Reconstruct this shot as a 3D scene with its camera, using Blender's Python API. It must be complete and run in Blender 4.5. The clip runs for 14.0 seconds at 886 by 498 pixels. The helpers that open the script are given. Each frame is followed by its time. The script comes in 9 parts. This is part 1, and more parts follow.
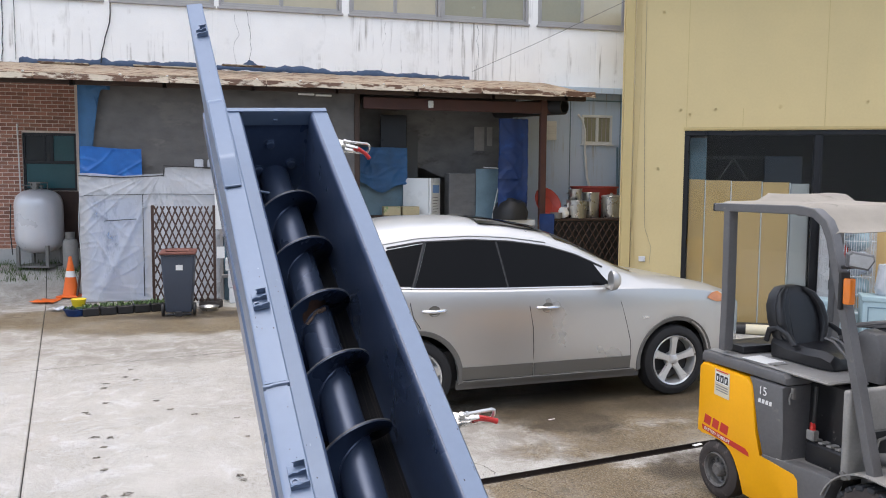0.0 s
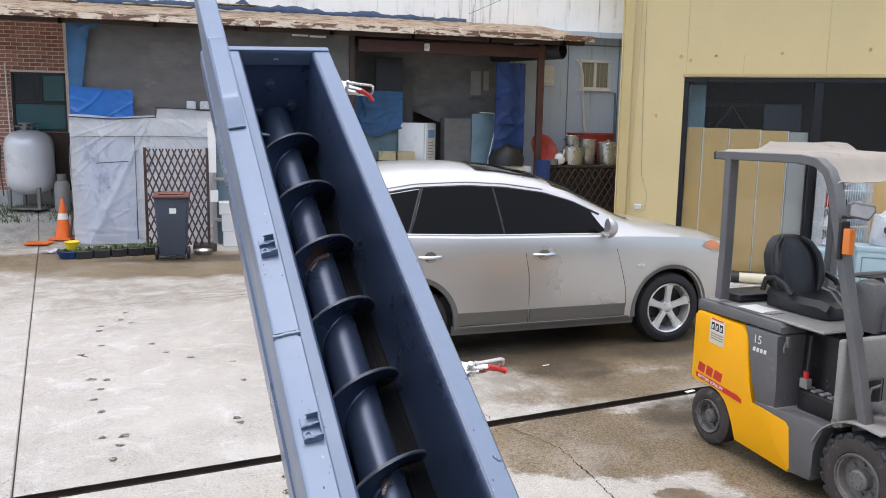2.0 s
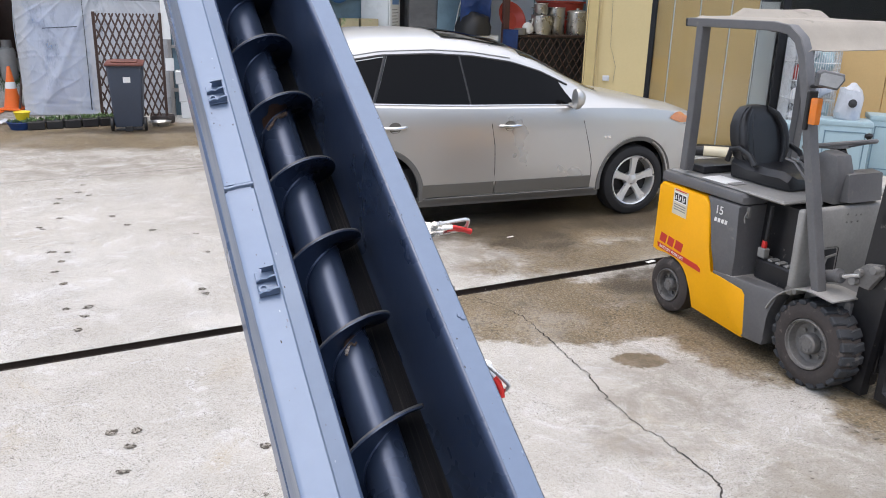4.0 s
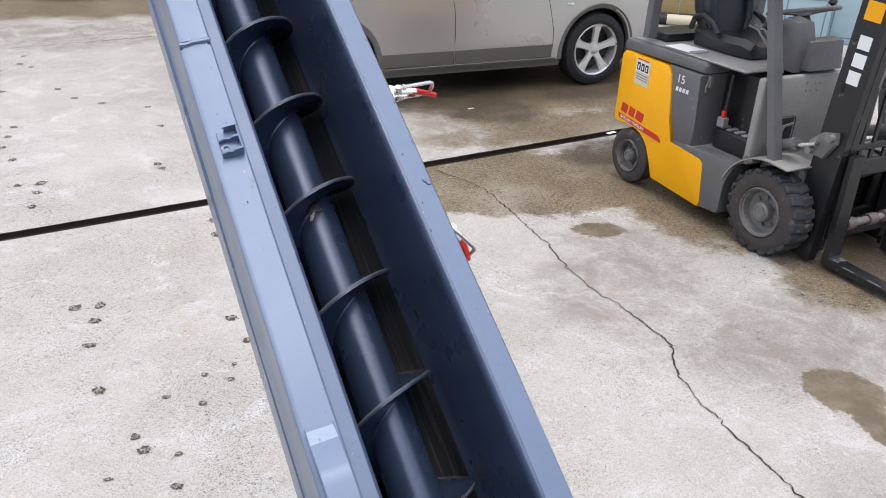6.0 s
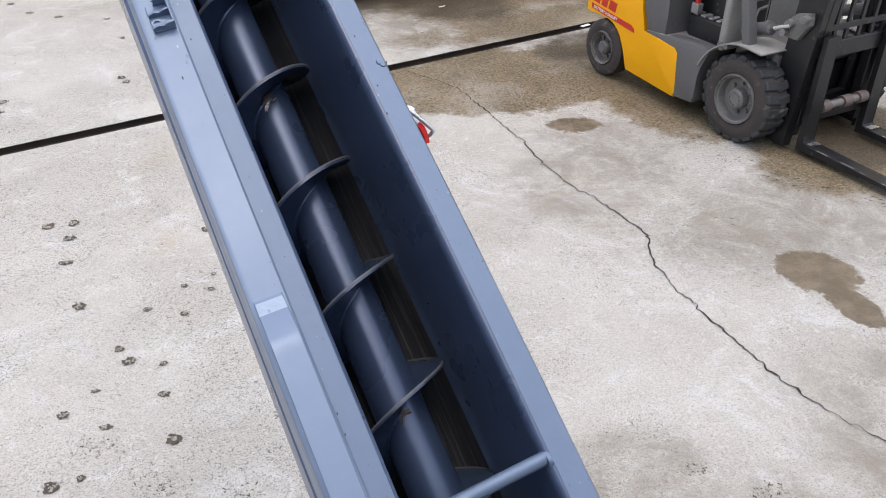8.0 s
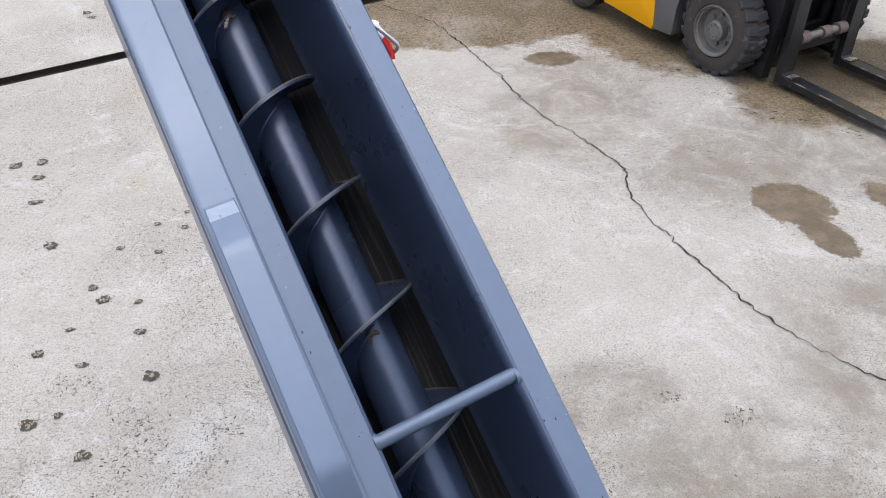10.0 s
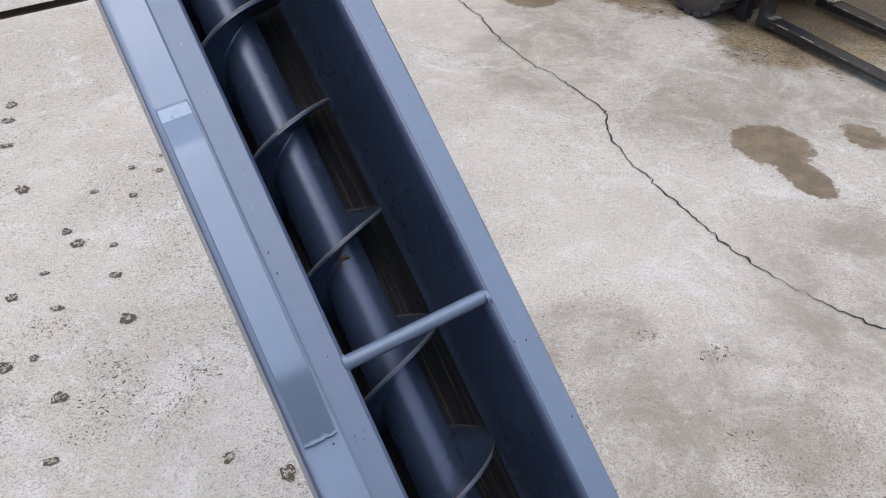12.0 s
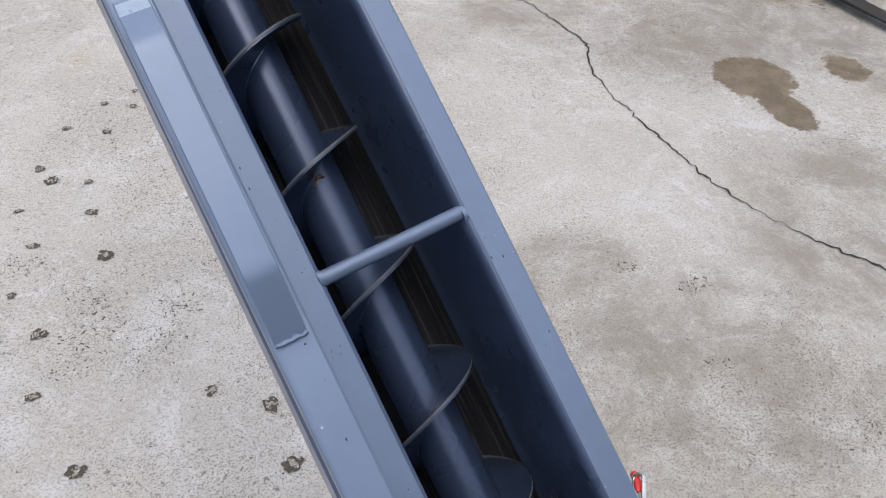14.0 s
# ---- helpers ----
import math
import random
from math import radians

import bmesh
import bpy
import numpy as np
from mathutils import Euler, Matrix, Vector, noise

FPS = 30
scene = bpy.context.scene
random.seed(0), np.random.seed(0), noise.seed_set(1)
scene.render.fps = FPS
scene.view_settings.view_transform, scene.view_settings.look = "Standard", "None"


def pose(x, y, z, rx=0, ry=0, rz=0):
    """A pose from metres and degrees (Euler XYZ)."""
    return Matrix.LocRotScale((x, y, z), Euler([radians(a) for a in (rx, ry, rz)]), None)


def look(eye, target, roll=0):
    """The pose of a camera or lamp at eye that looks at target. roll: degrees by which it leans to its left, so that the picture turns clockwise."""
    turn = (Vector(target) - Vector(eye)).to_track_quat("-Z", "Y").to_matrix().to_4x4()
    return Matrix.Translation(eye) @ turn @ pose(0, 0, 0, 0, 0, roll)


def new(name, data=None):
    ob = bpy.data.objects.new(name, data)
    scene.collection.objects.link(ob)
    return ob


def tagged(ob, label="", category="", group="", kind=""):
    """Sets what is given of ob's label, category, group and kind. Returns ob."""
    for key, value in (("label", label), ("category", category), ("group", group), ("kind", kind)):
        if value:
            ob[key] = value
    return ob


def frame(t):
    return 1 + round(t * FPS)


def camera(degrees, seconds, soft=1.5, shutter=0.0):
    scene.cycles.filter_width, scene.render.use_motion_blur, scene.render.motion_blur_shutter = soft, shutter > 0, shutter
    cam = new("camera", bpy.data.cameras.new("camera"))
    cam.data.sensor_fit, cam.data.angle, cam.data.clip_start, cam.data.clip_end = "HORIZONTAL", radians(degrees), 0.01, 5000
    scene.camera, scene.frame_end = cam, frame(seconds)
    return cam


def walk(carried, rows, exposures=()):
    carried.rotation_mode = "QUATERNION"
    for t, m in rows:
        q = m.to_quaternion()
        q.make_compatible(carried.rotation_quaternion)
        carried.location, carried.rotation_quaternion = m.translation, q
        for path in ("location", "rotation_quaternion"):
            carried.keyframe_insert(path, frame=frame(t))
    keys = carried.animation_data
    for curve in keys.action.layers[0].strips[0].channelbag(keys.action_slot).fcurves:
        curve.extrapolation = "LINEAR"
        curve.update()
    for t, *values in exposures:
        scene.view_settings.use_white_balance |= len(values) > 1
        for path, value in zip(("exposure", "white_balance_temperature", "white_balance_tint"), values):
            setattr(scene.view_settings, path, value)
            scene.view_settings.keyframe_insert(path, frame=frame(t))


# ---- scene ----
cam = camera(57.5, 14.0, 1.0)
PATH = [
    (0, (0.116, -0.119, 2.196), (0.104, 1.874, 2.028), 0.4),
    (0.5, (0.11, -0.107, 2.194), (0.098, 1.886, 2.023), 0.5),
    (1, (0.101, -0.095, 2.194), (0.088, 1.896, 2.009), 0.6),
    (1.5, (0.095, -0.086, 2.194), (0.089, 1.901, 1.97), 0.8),
    (2, (0.088, -0.079, 2.193), (0.094, 1.898, 1.892), 1.0),
    (2.5, (0.088, -0.066, 2.187), (0.117, 1.896, 1.801), 1.3),
    (4.8, (0.094, -0.025, 2.148), (0.232, 1.829, 1.411), 1.8),
    (5, (0.086, -0.023, 2.151), (0.236, 1.815, 1.375), 1.9),
    (5.5, (0.089, -0.026, 2.145), (0.263, 1.784, 1.31), 2.2),
    (6, (0.085, -0.037, 2.139), (0.28, 1.747, 1.255), 2.3),
    (6.5, (0.086, -0.046, 2.132), (0.294, 1.707, 1.192), 2.2),
    (7, (0.1, -0.049, 2.126), (0.315, 1.676, 1.138), 1.4),
    (7.5, (0.111, -0.049, 2.113), (0.332, 1.645, 1.073), 0.6),
    (8, (0.117, -0.05, 2.103), (0.346, 1.617, 1.022), 0.4),
    (10.5, (0.137, -0.058, 2.054), (0.409, 1.497, 0.826), 0.9),
    (11, (0.137, -0.062, 2.044), (0.415, 1.465, 0.783), 1.0),
    (11.5, (0.145, -0.064, 2.036), (0.431, 1.443, 0.752), 1.1),
    (12, (0.151, -0.069, 2.025), (0.446, 1.43, 0.735), 1.5),
    (12.5, (0.154, -0.072, 2.014), (0.457, 1.408, 0.703), 1.9),
    (13, (0.153, -0.076, 2.006), (0.466, 1.38, 0.671), 2.2),
    (13.5, (0.154, -0.08, 1.998), (0.475, 1.35, 0.637), 2.5),
    (14, (0.157, -0.085, 1.993), (0.479, 1.313, 0.6), 2.2),
]
walk(cam, [(t, look(eye, target, roll)) for t, eye, target, roll in PATH], [(0, 0.77), (2.5, 0.88), (5, 0.83), (8, 0.74), (11, 0.63), (14, 0.52)])

# ---- world and light: an overcast day ----
SUN_EL, SUN_AZ = 84, 205
world = bpy.data.worlds.new("sky")
scene.world = world
world.use_nodes = True
wn = world.node_tree
sky = wn.nodes.new("ShaderNodeTexSky")
sky.sky_type = "NISHITA"
sky.sun_disc = False
sky.sun_elevation, sky.sun_rotation = radians(SUN_EL), radians(SUN_AZ)
sky.air_density, sky.dust_density, sky.ozone_density = 1.0, 3.5, 0.7
wn.links.new(sky.outputs[0], wn.nodes["Background"].inputs[0])
wn.nodes["Background"].inputs[1].default_value = 0.15
sun_data = bpy.data.lights.new("sun", "SUN")
sun_data.energy, sun_data.angle, sun_data.color = 1.17, radians(130), (1.0, 0.97, 0.94)
sun = new("sun", sun_data)
az, el = radians(SUN_AZ), radians(SUN_EL)
sun_dir = Vector((math.sin(az) * math.cos(el), math.cos(az) * math.cos(el), math.sin(el)))
sun.matrix_world = look(sun_dir * 40, (0, 0, 0))

scene.view_settings.exposure = 0.62

# ---- materials ----
def mat(name, color, rough=0.6, metal=0.0, var=0.12, scale=6.0, fine=60.0, bump=0.15, spot=None, spot_amount=0.0, spot_scale=3.0, coat=0.0, stretch=(1, 1, 1), spec=0.5, crisp=0.0):
    """A painted or raw surface: broad blotches, fine grain, optional stains of a second colour, slight relief."""
    m = bpy.data.materials.new(name)
    m.use_nodes = True
    n, l = m.node_tree.nodes, m.node_tree.links
    b = n["Principled BSDF"]
    co = n.new("ShaderNodeTexCoord")
    mp = n.new("ShaderNodeMapping")
    mp.inputs["Scale"].default_value = stretch
    l.new(co.outputs["Object"], mp.inputs[0])
    def nz(s, d=4.0, r=0.6):
        t = n.new("ShaderNodeTexNoise")
        t.inputs["Scale"].default_value, t.inputs["Detail"].default_value, t.inputs["Roughness"].default_value = s, d, r
        l.new(mp.outputs[0], t.inputs["Vector"])
        return t.outputs[0]
    big, small = nz(scale), nz(fine, 3.0)
    mix = n.new("ShaderNodeMath")
    mix.operation = "MULTIPLY_ADD"
    l.new(small, mix.inputs[0])
    mix.inputs[1].default_value = 0.5
    l.new(big, mix.inputs[2])
    rng = n.new("ShaderNodeMapRange")
    rng.inputs[1].default_value, rng.inputs[2].default_value = 0.45, 1.05
    rng.inputs[3].default_value, rng.inputs[4].default_value = 1 - var, 1 + var
    l.new(mix.outputs[0], rng.inputs[0])
    sc = n.new("ShaderNodeVectorMath")
    sc.operation = "SCALE"
    sc.inputs[0].default_value = color
    l.new(rng.outputs[0], sc.inputs["Scale"])
    out = sc.outputs[0]
    if spot:
        s = nz(spot_scale, 8.0, 0.7)
        r2 = n.new("ShaderNodeMapRange")
        r2.inputs[1].default_value, r2.inputs[2].default_value = 0.72 - 0.35 * spot_amount, 0.80 - 0.35 * spot_amount - 0.04 * crisp
        l.new(s, r2.inputs[0])
        mx = n.new("ShaderNodeMix")
        mx.data_type = "RGBA"
        l.new(r2.outputs[0], mx.inputs[0])
        l.new(out, mx.inputs[6])
        mx.inputs[7].default_value = (*spot, 1)
        out = mx.outputs[2]
    l.new(out, b.inputs["Base Color"])
    rr = n.new("ShaderNodeMapRange")
    rr.inputs[1].default_value, rr.inputs[2].default_value = 0.3, 0.7
    rr.inputs[3].default_value, rr.inputs[4].default_value = max(0.03, rough - 0.08), min(1, rough + 0.1)
    l.new(big, rr.inputs[0])
    l.new(rr.outputs[0], b.inputs["Roughness"])
    b.inputs["Metallic"].default_value = metal
    b.inputs["Coat Weight"].default_value = coat
    b.inputs["Specular IOR Level"].default_value = spec
    if bump:
        bp = n.new("ShaderNodeBump")
        bp.inputs["Strength"].default_value, bp.inputs["Distance"].default_value = bump, 0.004
        l.new(mix.outputs[0], bp.inputs["Height"])
        l.new(bp.outputs[0], b.inputs["Normal"])
    return m


def glass_mat(name, tint, rough=0.02, alpha=1.0):
    m = bpy.data.materials.new(name)
    m.use_nodes = True
    b = m.node_tree.nodes["Principled BSDF"]
    b.inputs["Base Color"].default_value = (*tint, 1)
    b.inputs["Roughness"].default_value = rough
    b.inputs["Transmission Weight"].default_value = alpha
    b.inputs["IOR"].default_value = 1.45
    return m


def randomised(m, amount):
    """Shifts a material's brightness from piece to piece."""
    n, l = m.node_tree.nodes, m.node_tree.links
    b = n["Principled BSDF"]
    src = b.inputs["Base Color"].links[0].from_socket
    oi = n.new("ShaderNodeObjectInfo")
    rg = n.new("ShaderNodeMapRange")
    rg.inputs[3].default_value, rg.inputs[4].default_value = 1 - amount, 1 + amount
    l.new(oi.outputs["Random"], rg.inputs[0])
    sc = n.new("ShaderNodeVectorMath")
    sc.operation = "SCALE"
    l.new(src, sc.inputs[0])
    l.new(rg.outputs[0], sc.inputs["Scale"])
    l.new(sc.outputs[0], b.inputs["Base Color"])
    return m


def streaked(name, color, dirt):
    """Outdoor wall paint with rain streaks running down it and broad grey weathering."""
    m = mat(name, color, 0.85, 0, 0.06, 1.2, 40, 0.3)
    n, l = m.node_tree.nodes, m.node_tree.links
    b = n["Principled BSDF"]
    src = b.inputs["Base Color"].links[0].from_socket
    co = n.new("ShaderNodeTexCoord")
    def layer(scale, stretch, lo, hi, detail=5.0):
        mp = n.new("ShaderNodeMapping")
        mp.inputs["Scale"].default_value = stretch
        l.new(co.outputs["Object"], mp.inputs[0])
        t = n.new("ShaderNodeTexNoise")
        t.inputs["Scale"].default_value, t.inputs["Detail"].default_value, t.inputs["Roughness"].default_value = scale, detail, 0.65
        l.new(mp.outputs[0], t.inputs["Vector"])
        r = n.new("ShaderNodeMapRange")
        r.inputs[1].default_value, r.inputs[2].default_value = lo, hi
        l.new(t.outputs[0], r.inputs[0])
        return r.outputs[0]
    def mul(x, y):
        t = n.new("ShaderNodeMath")
        t.operation = "MULTIPLY"
        l.new(x, t.inputs[0])
        if isinstance(y, float):
            t.inputs[1].default_value = y
        else:
            l.new(y, t.inputs[1])
        return t.outputs[0]
    out = src
    for f, c in ((mul(layer(1.0, (13, 1, 0.45), 0.55, 0.66), layer(1.0, (0.45, 1, 0.8), 0.47, 0.60)), dirt), (mul(layer(1.0, (3.6, 1, 0.4), 0.60, 0.74), 0.5), dirt), (mul(layer(1.6, (1, 1, 0.8), 0.60, 0.75, 8.0), 0.35), (0.47, 0.46, 0.40))):
        mx = n.new("ShaderNodeMix")
        mx.data_type = "RGBA"
        l.new(f, mx.inputs[0])
        l.new(out, mx.inputs[6])
        mx.inputs[7].default_value = (*c, 1)
        out = mx.outputs[2]
    l.new(out, b.inputs["Base Color"])
    return m


M = {}
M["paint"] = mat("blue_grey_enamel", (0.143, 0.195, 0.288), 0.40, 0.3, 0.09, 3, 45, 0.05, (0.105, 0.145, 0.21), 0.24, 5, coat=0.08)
# same enamel as the flanges, darkened to hold the trough's inner shade
M["paint_in"] = mat("blue_grey_enamel_shaded", (0.070, 0.102, 0.176), 0.30, 0.15, 0.18, 4, 45, 0.06, (0.034, 0.044, 0.070), 0.28, 6, coat=0.4)
# darkest copy of the enamel, with the trough's shade painted onto the screw
M["screw"] = mat("blue_grey_enamel_screw_shaded", (0.040, 0.061, 0.111), 0.30, 0.42, 0.16, 4, 50, 0.06, (0.055, 0.06, 0.074), 0.22, 7)
# wear streaks over a base darkened for the depth of the trough
M["liner"] = mat("worn_steel_streaks_shaded", (0.021, 0.022, 0.026), 0.45, 0.1, 0.5, 5, 30, 0.2, (0.082, 0.078, 0.073), 0.52, 12, stretch=(15, 0.3, 15))
M["weld"] = mat("weld_bead", (0.12, 0.14, 0.19), 0.5, 0.2, 0.3, 30, 150, 0.8, (0.22, 0.12, 0.06), 0.3, 40)
M["rustburn"] = mat("burnt_weld", (0.12, 0.08, 0.056), 0.6, 0.1, 0.6, 30, 150, 0.9, (0.58, 0.53, 0.48), 0.48, 50)
M["scuff"] = mat("chipped_primer_lightened", (0.29, 0.36, 0.46), 0.5, 0.1, 0.2, 40, 150, 0.4, (0.15, 0.205, 0.30), 0.38, 60, crisp=0.8)
M["heat"] = mat("heat_browned_paint", (0.085, 0.045, 0.028), 0.5, 0.1, 0.5, 22, 90, 0.4, (0.15, 0.095, 0.065), 0.4, 30)
M["baredge"] = mat("bare_steel_edge", (0.10, 0.105, 0.115), 0.5, 0.2, 0.4, 25, 90, 0.2, (0.05, 0.045, 0.045), 0.4, 18)
M["zinc"] = mat("zinc_plate", (0.62, 0.61, 0.58), 0.28, 0.9, 0.12, 20, 120, 0.05)
M["redgrip"] = mat("red_plastic_grip", (0.62, 0.03, 0.025), 0.35, 0, 0.08, 20, 90, 0.05)
M["carpaint"] = mat("silver_car_paint", (0.53, 0.525, 0.505), 0.32, 0.65, 0.012, 0.8, 8, 0.0, coat=0.5)
M["clad"] = mat("pewter_cladding", (0.135, 0.128, 0.112), 0.5, 0.2, 0.08, 4, 80, 0.05)
M["archclad"] = mat("grey_arch_cladding", (0.145, 0.142, 0.134), 0.5, 0.1, 0.1, 4, 80, 0.05)
M["blackplastic"] = mat("black_plastic", (0.018, 0.018, 0.019), 0.5, 0, 0.2, 8, 80, 0.1)
M["tint"] = mat("black_tinted_glass", (0.002, 0.002, 0.0022), 0.03, 0, 0.05, 3, 20, 0.0, spec=0.12)
M["chrome"] = mat("chrome", (0.72, 0.72, 0.72), 0.1, 1.0, 0.04, 10, 60, 0.0)
M["alloy"] = mat("alloy_wheel", (0.68, 0.68, 0.67), 0.32, 0.7, 0.06, 8, 80, 0.02)
M["tyre"] = mat("black_rubber_tyre", (0.013, 0.013, 0.014), 0.75, 0, 0.25, 8, 90, 0.3, (0.035, 0.033, 0.03), 0.25, 8)
M["dustytyre"] = mat("dusty_rubber_tyre", (0.048, 0.040, 0.037), 0.85, 0, 0.3, 8, 60, 0.4, (0.125, 0.104, 0.092), 0.45, 9)
M["lug"] = mat("rubbed_rubber_lug", (0.030, 0.033, 0.038), 0.7, 0, 0.3, 12, 70, 0.4, (0.095, 0.088, 0.082), 0.35, 14)
M["rustgrey"] = mat("rusty_grey_steel", (0.16, 0.125, 0.115), 0.6, 0.2, 0.3, 14, 80, 0.3, (0.13, 0.06, 0.045), 0.4, 16)
M["amber"] = mat("amber_lens", (0.75, 0.20, 0.02), 0.15, 0, 0.05, 10, 60, 0, coat=0.5)
M["indicator"] = mat("dull_amber_lens", (0.50, 0.20, 0.075), 0.15, 0, 0.1, 14, 60, 0, coat=0.5)
M["headlamp"] = mat("headlamp_lens", (0.55, 0.56, 0.56), 0.08, 0.4, 0.15, 14, 60, 0, coat=0.6)
M["fkyellow"] = mat("orange_yellow_enamel", (0.87, 0.405, 0.002), 0.38, 0, 0.05, 3, 50, 0.05, (0.35, 0.19, 0.03), 0.08, 9, spec=0.35)
M["fkgrey"] = mat("dusty_grey_enamel", (0.120, 0.119, 0.121), 0.45, 0, 0.18, 4, 60, 0.1, (0.20, 0.19, 0.172), 0.3, 6)
M["fkdust"] = mat("dusty_grey_plate", (0.270, 0.264, 0.250), 0.55, 0, 0.2, 5, 60, 0.15, (0.31, 0.292, 0.262), 0.35, 7)
M["fkblack"] = mat("black_mast_steel", (0.016, 0.016, 0.018), 0.36, 0.1, 0.3, 6, 60, 0.12, (0.15, 0.135, 0.12), 0.27, 14, crisp=0.5)
M["hub"] = mat("dusty_wheel_steel", (0.19, 0.185, 0.175), 0.6, 0.2, 0.2, 10, 70, 0.2, (0.07, 0.065, 0.06), 0.3, 9)
M["rim"] = mat("grimy_wheel_steel", (0.165, 0.158, 0.150), 0.6, 0.2, 0.3, 10, 70, 0.3, (0.045, 0.042, 0.04), 0.4, 12)
M["vinyl"] = mat("black_vinyl", (0.020, 0.020, 0.022), 0.38, 0, 0.2, 6, 140, 0.35)
M["canvas"] = mat("tan_canvas", (0.30, 0.275, 0.235), 0.85, 0, 0.16, 3, 150, 0.4, (0.20, 0.18, 0.15), 0.38, 4)
M["white"] = mat("white_paper", (0.78, 0.78, 0.76), 0.6, 0, 0.04, 5, 60, 0.02)
M["redprint"] = mat("red_print", (0.55, 0.03, 0.02), 0.4, 0, 0.05, 8, 60, 0)
M["blackprint"] = mat("black_print", (0.02, 0.02, 0.022), 0.4, 0, 0.05, 8, 60, 0)
M["whiteprint"] = mat("white_print", (0.8, 0.8, 0.78), 0.4, 0, 0.05, 8, 60, 0)
M["ywall"] = mat("cream_yellow_panel", (0.61, 0.49, 0.248), 0.6, 0, 0.06, 0.8, 30, 0.05, (0.55, 0.44, 0.215), 0.14, 1.0)
M["ytrim"] = mat("ochre_trim", (0.50, 0.39, 0.175), 0.55, 0, 0.08, 2, 30, 0.05)
M["blackframe"] = mat("black_window_frame", (0.018, 0.019, 0.022), 0.35, 0.3, 0.1, 6, 60, 0.03)
M["glass"] = glass_mat("window_glass", (0.85, 0.9, 0.9))
M["board"] = mat("tan_insulation_board", (0.60, 0.40, 0.17), 0.6, 0, 0.07, 1.5, 30, 0.05, (0.70, 0.52, 0.28), 0.15, 1.5)
M["stucco"] = streaked("stained_white_stucco", (0.90, 0.89, 0.86), (0.42, 0.395, 0.36))
M["bluewall"] = streaked("pale_blue_grey_panel", (0.52, 0.62, 0.74), (0.40, 0.42, 0.43))
M["seal"] = mat("blue_sealant", (0.055, 0.09, 0.16), 0.6, 0, 0.35, 6, 40, 0.5, (0.30, 0.33, 0.36), 0.2, 6)
M["rustroof"] = mat("rusty_roof_sheet", (0.36, 0.29, 0.21), 0.75, 0.1, 0.3, 2, 30, 0.3, (0.13, 0.06, 0.03), 0.60, 2.6, stretch=(1, 2.5, 1), crisp=0.7)
M["fascia"] = mat("weathered_cream_sheet", (0.46, 0.40, 0.31), 0.7, 0, 0.35, 2, 30, 0.3, (0.10, 0.05, 0.028), 0.68, 4.2, stretch=(0.7, 1, 2.5), crisp=0.8)
M["brick"] = randomised(mat("red_brown_brick", (0.34, 0.165, 0.115), 0.85, 0, 0.22, 9, 90, 0.4, (0.17, 0.07, 0.05), 0.3, 7), 0.3)
M["mortar"] = mat("sandy_mortar", (0.74, 0.64, 0.56), 0.9, 0, 0.12, 6, 90, 0.3)
M["plinth"] = mat("grey_plinth_render", (0.45, 0.45, 0.44), 0.85, 0, 0.15, 3, 50, 0.3)
M["teal"] = mat("teal_window_film", (0.035, 0.115, 0.13), 0.15, 0, 0.12, 2, 30, 0, coat=0.4)
M["darkpane"] = mat("dark_window_pane", (0.02, 0.025, 0.028), 0.12, 0, 0.2, 3, 30, 0, coat=0.4)
M["blind"] = mat("yellowed_blind_behind_glass", (0.47, 0.42, 0.30), 0.18, 0, 0.06, 2, 20, 0, coat=0.4)
M["greyblind"] = mat("grey_blind_behind_glass", (0.29, 0.275, 0.19), 0.18, 0, 0.08, 2, 20, 0, coat=0.4)
M["alframe"] = mat("grey_aluminium_frame", (0.36, 0.345, 0.33), 0.45, 0.3, 0.1, 5, 60, 0.03)
M["pvc"] = mat("white_pvc", (0.74, 0.74, 0.71), 0.45, 0, 0.08, 4, 60, 0.03, (0.5, 0.48, 0.43), 0.15, 4)
M["net"] = mat("dark_shade_net", (0.125, 0.118, 0.112), 0.95, 0, 0.3, 2, 260, 0.6, (0.155, 0.143, 0.132), 0.42, 1.3, stretch=(1, 1, 2))
M["tarp"] = mat("blue_tarpaulin", (0.010, 0.115, 0.40), 0.40, 0, 0.25, 3, 90, 0.5, (0.02, 0.17, 0.50), 0.4, 4)
M["darktarp"] = mat("dark_blue_tarpaulin", (0.006, 0.030, 0.125), 0.55, 0, 0.35, 3, 90, 0.5, (0.008, 0.05, 0.20), 0.4, 3)
M["tealcloth"] = mat("faded_teal_sheet", (0.14, 0.22, 0.27), 0.6, 0, 0.3, 2, 60, 0.3, (0.07, 0.11, 0.14), 0.2, 2.4)
M["plastic"] = mat("milky_plastic_sheet", (0.50, 0.525, 0.565), 0.28, 0, 0.06, 2.2, 40, 0.2, (0.38, 0.43, 0.52), 0.5, 1.0, stretch=(1.2, 1, 0.6))
M["darkwood"] = mat("dark_brown_timber", (0.05, 0.03, 0.022), 0.7, 0, 0.3, 4, 60, 0.3, stretch=(6, 6, 1))
M["redsteel"] = mat("red_oxide_steel", (0.072, 0.030, 0.024), 0.6, 0.1, 0.25, 4, 60, 0.2)
M["lattice"] = mat("rusty_brown_lattice", (0.062, 0.035, 0.026), 0.6, 0.2, 0.3, 5, 60, 0.2)
M["bin"] = mat("slate_blue_plastic", (0.055, 0.068, 0.095), 0.5, 0, 0.12, 3, 60, 0.08)
M["binlid"] = mat("dull_red_plastic_lid", (0.16, 0.06, 0.045), 0.5, 0, 0.15, 4, 60, 0.08)
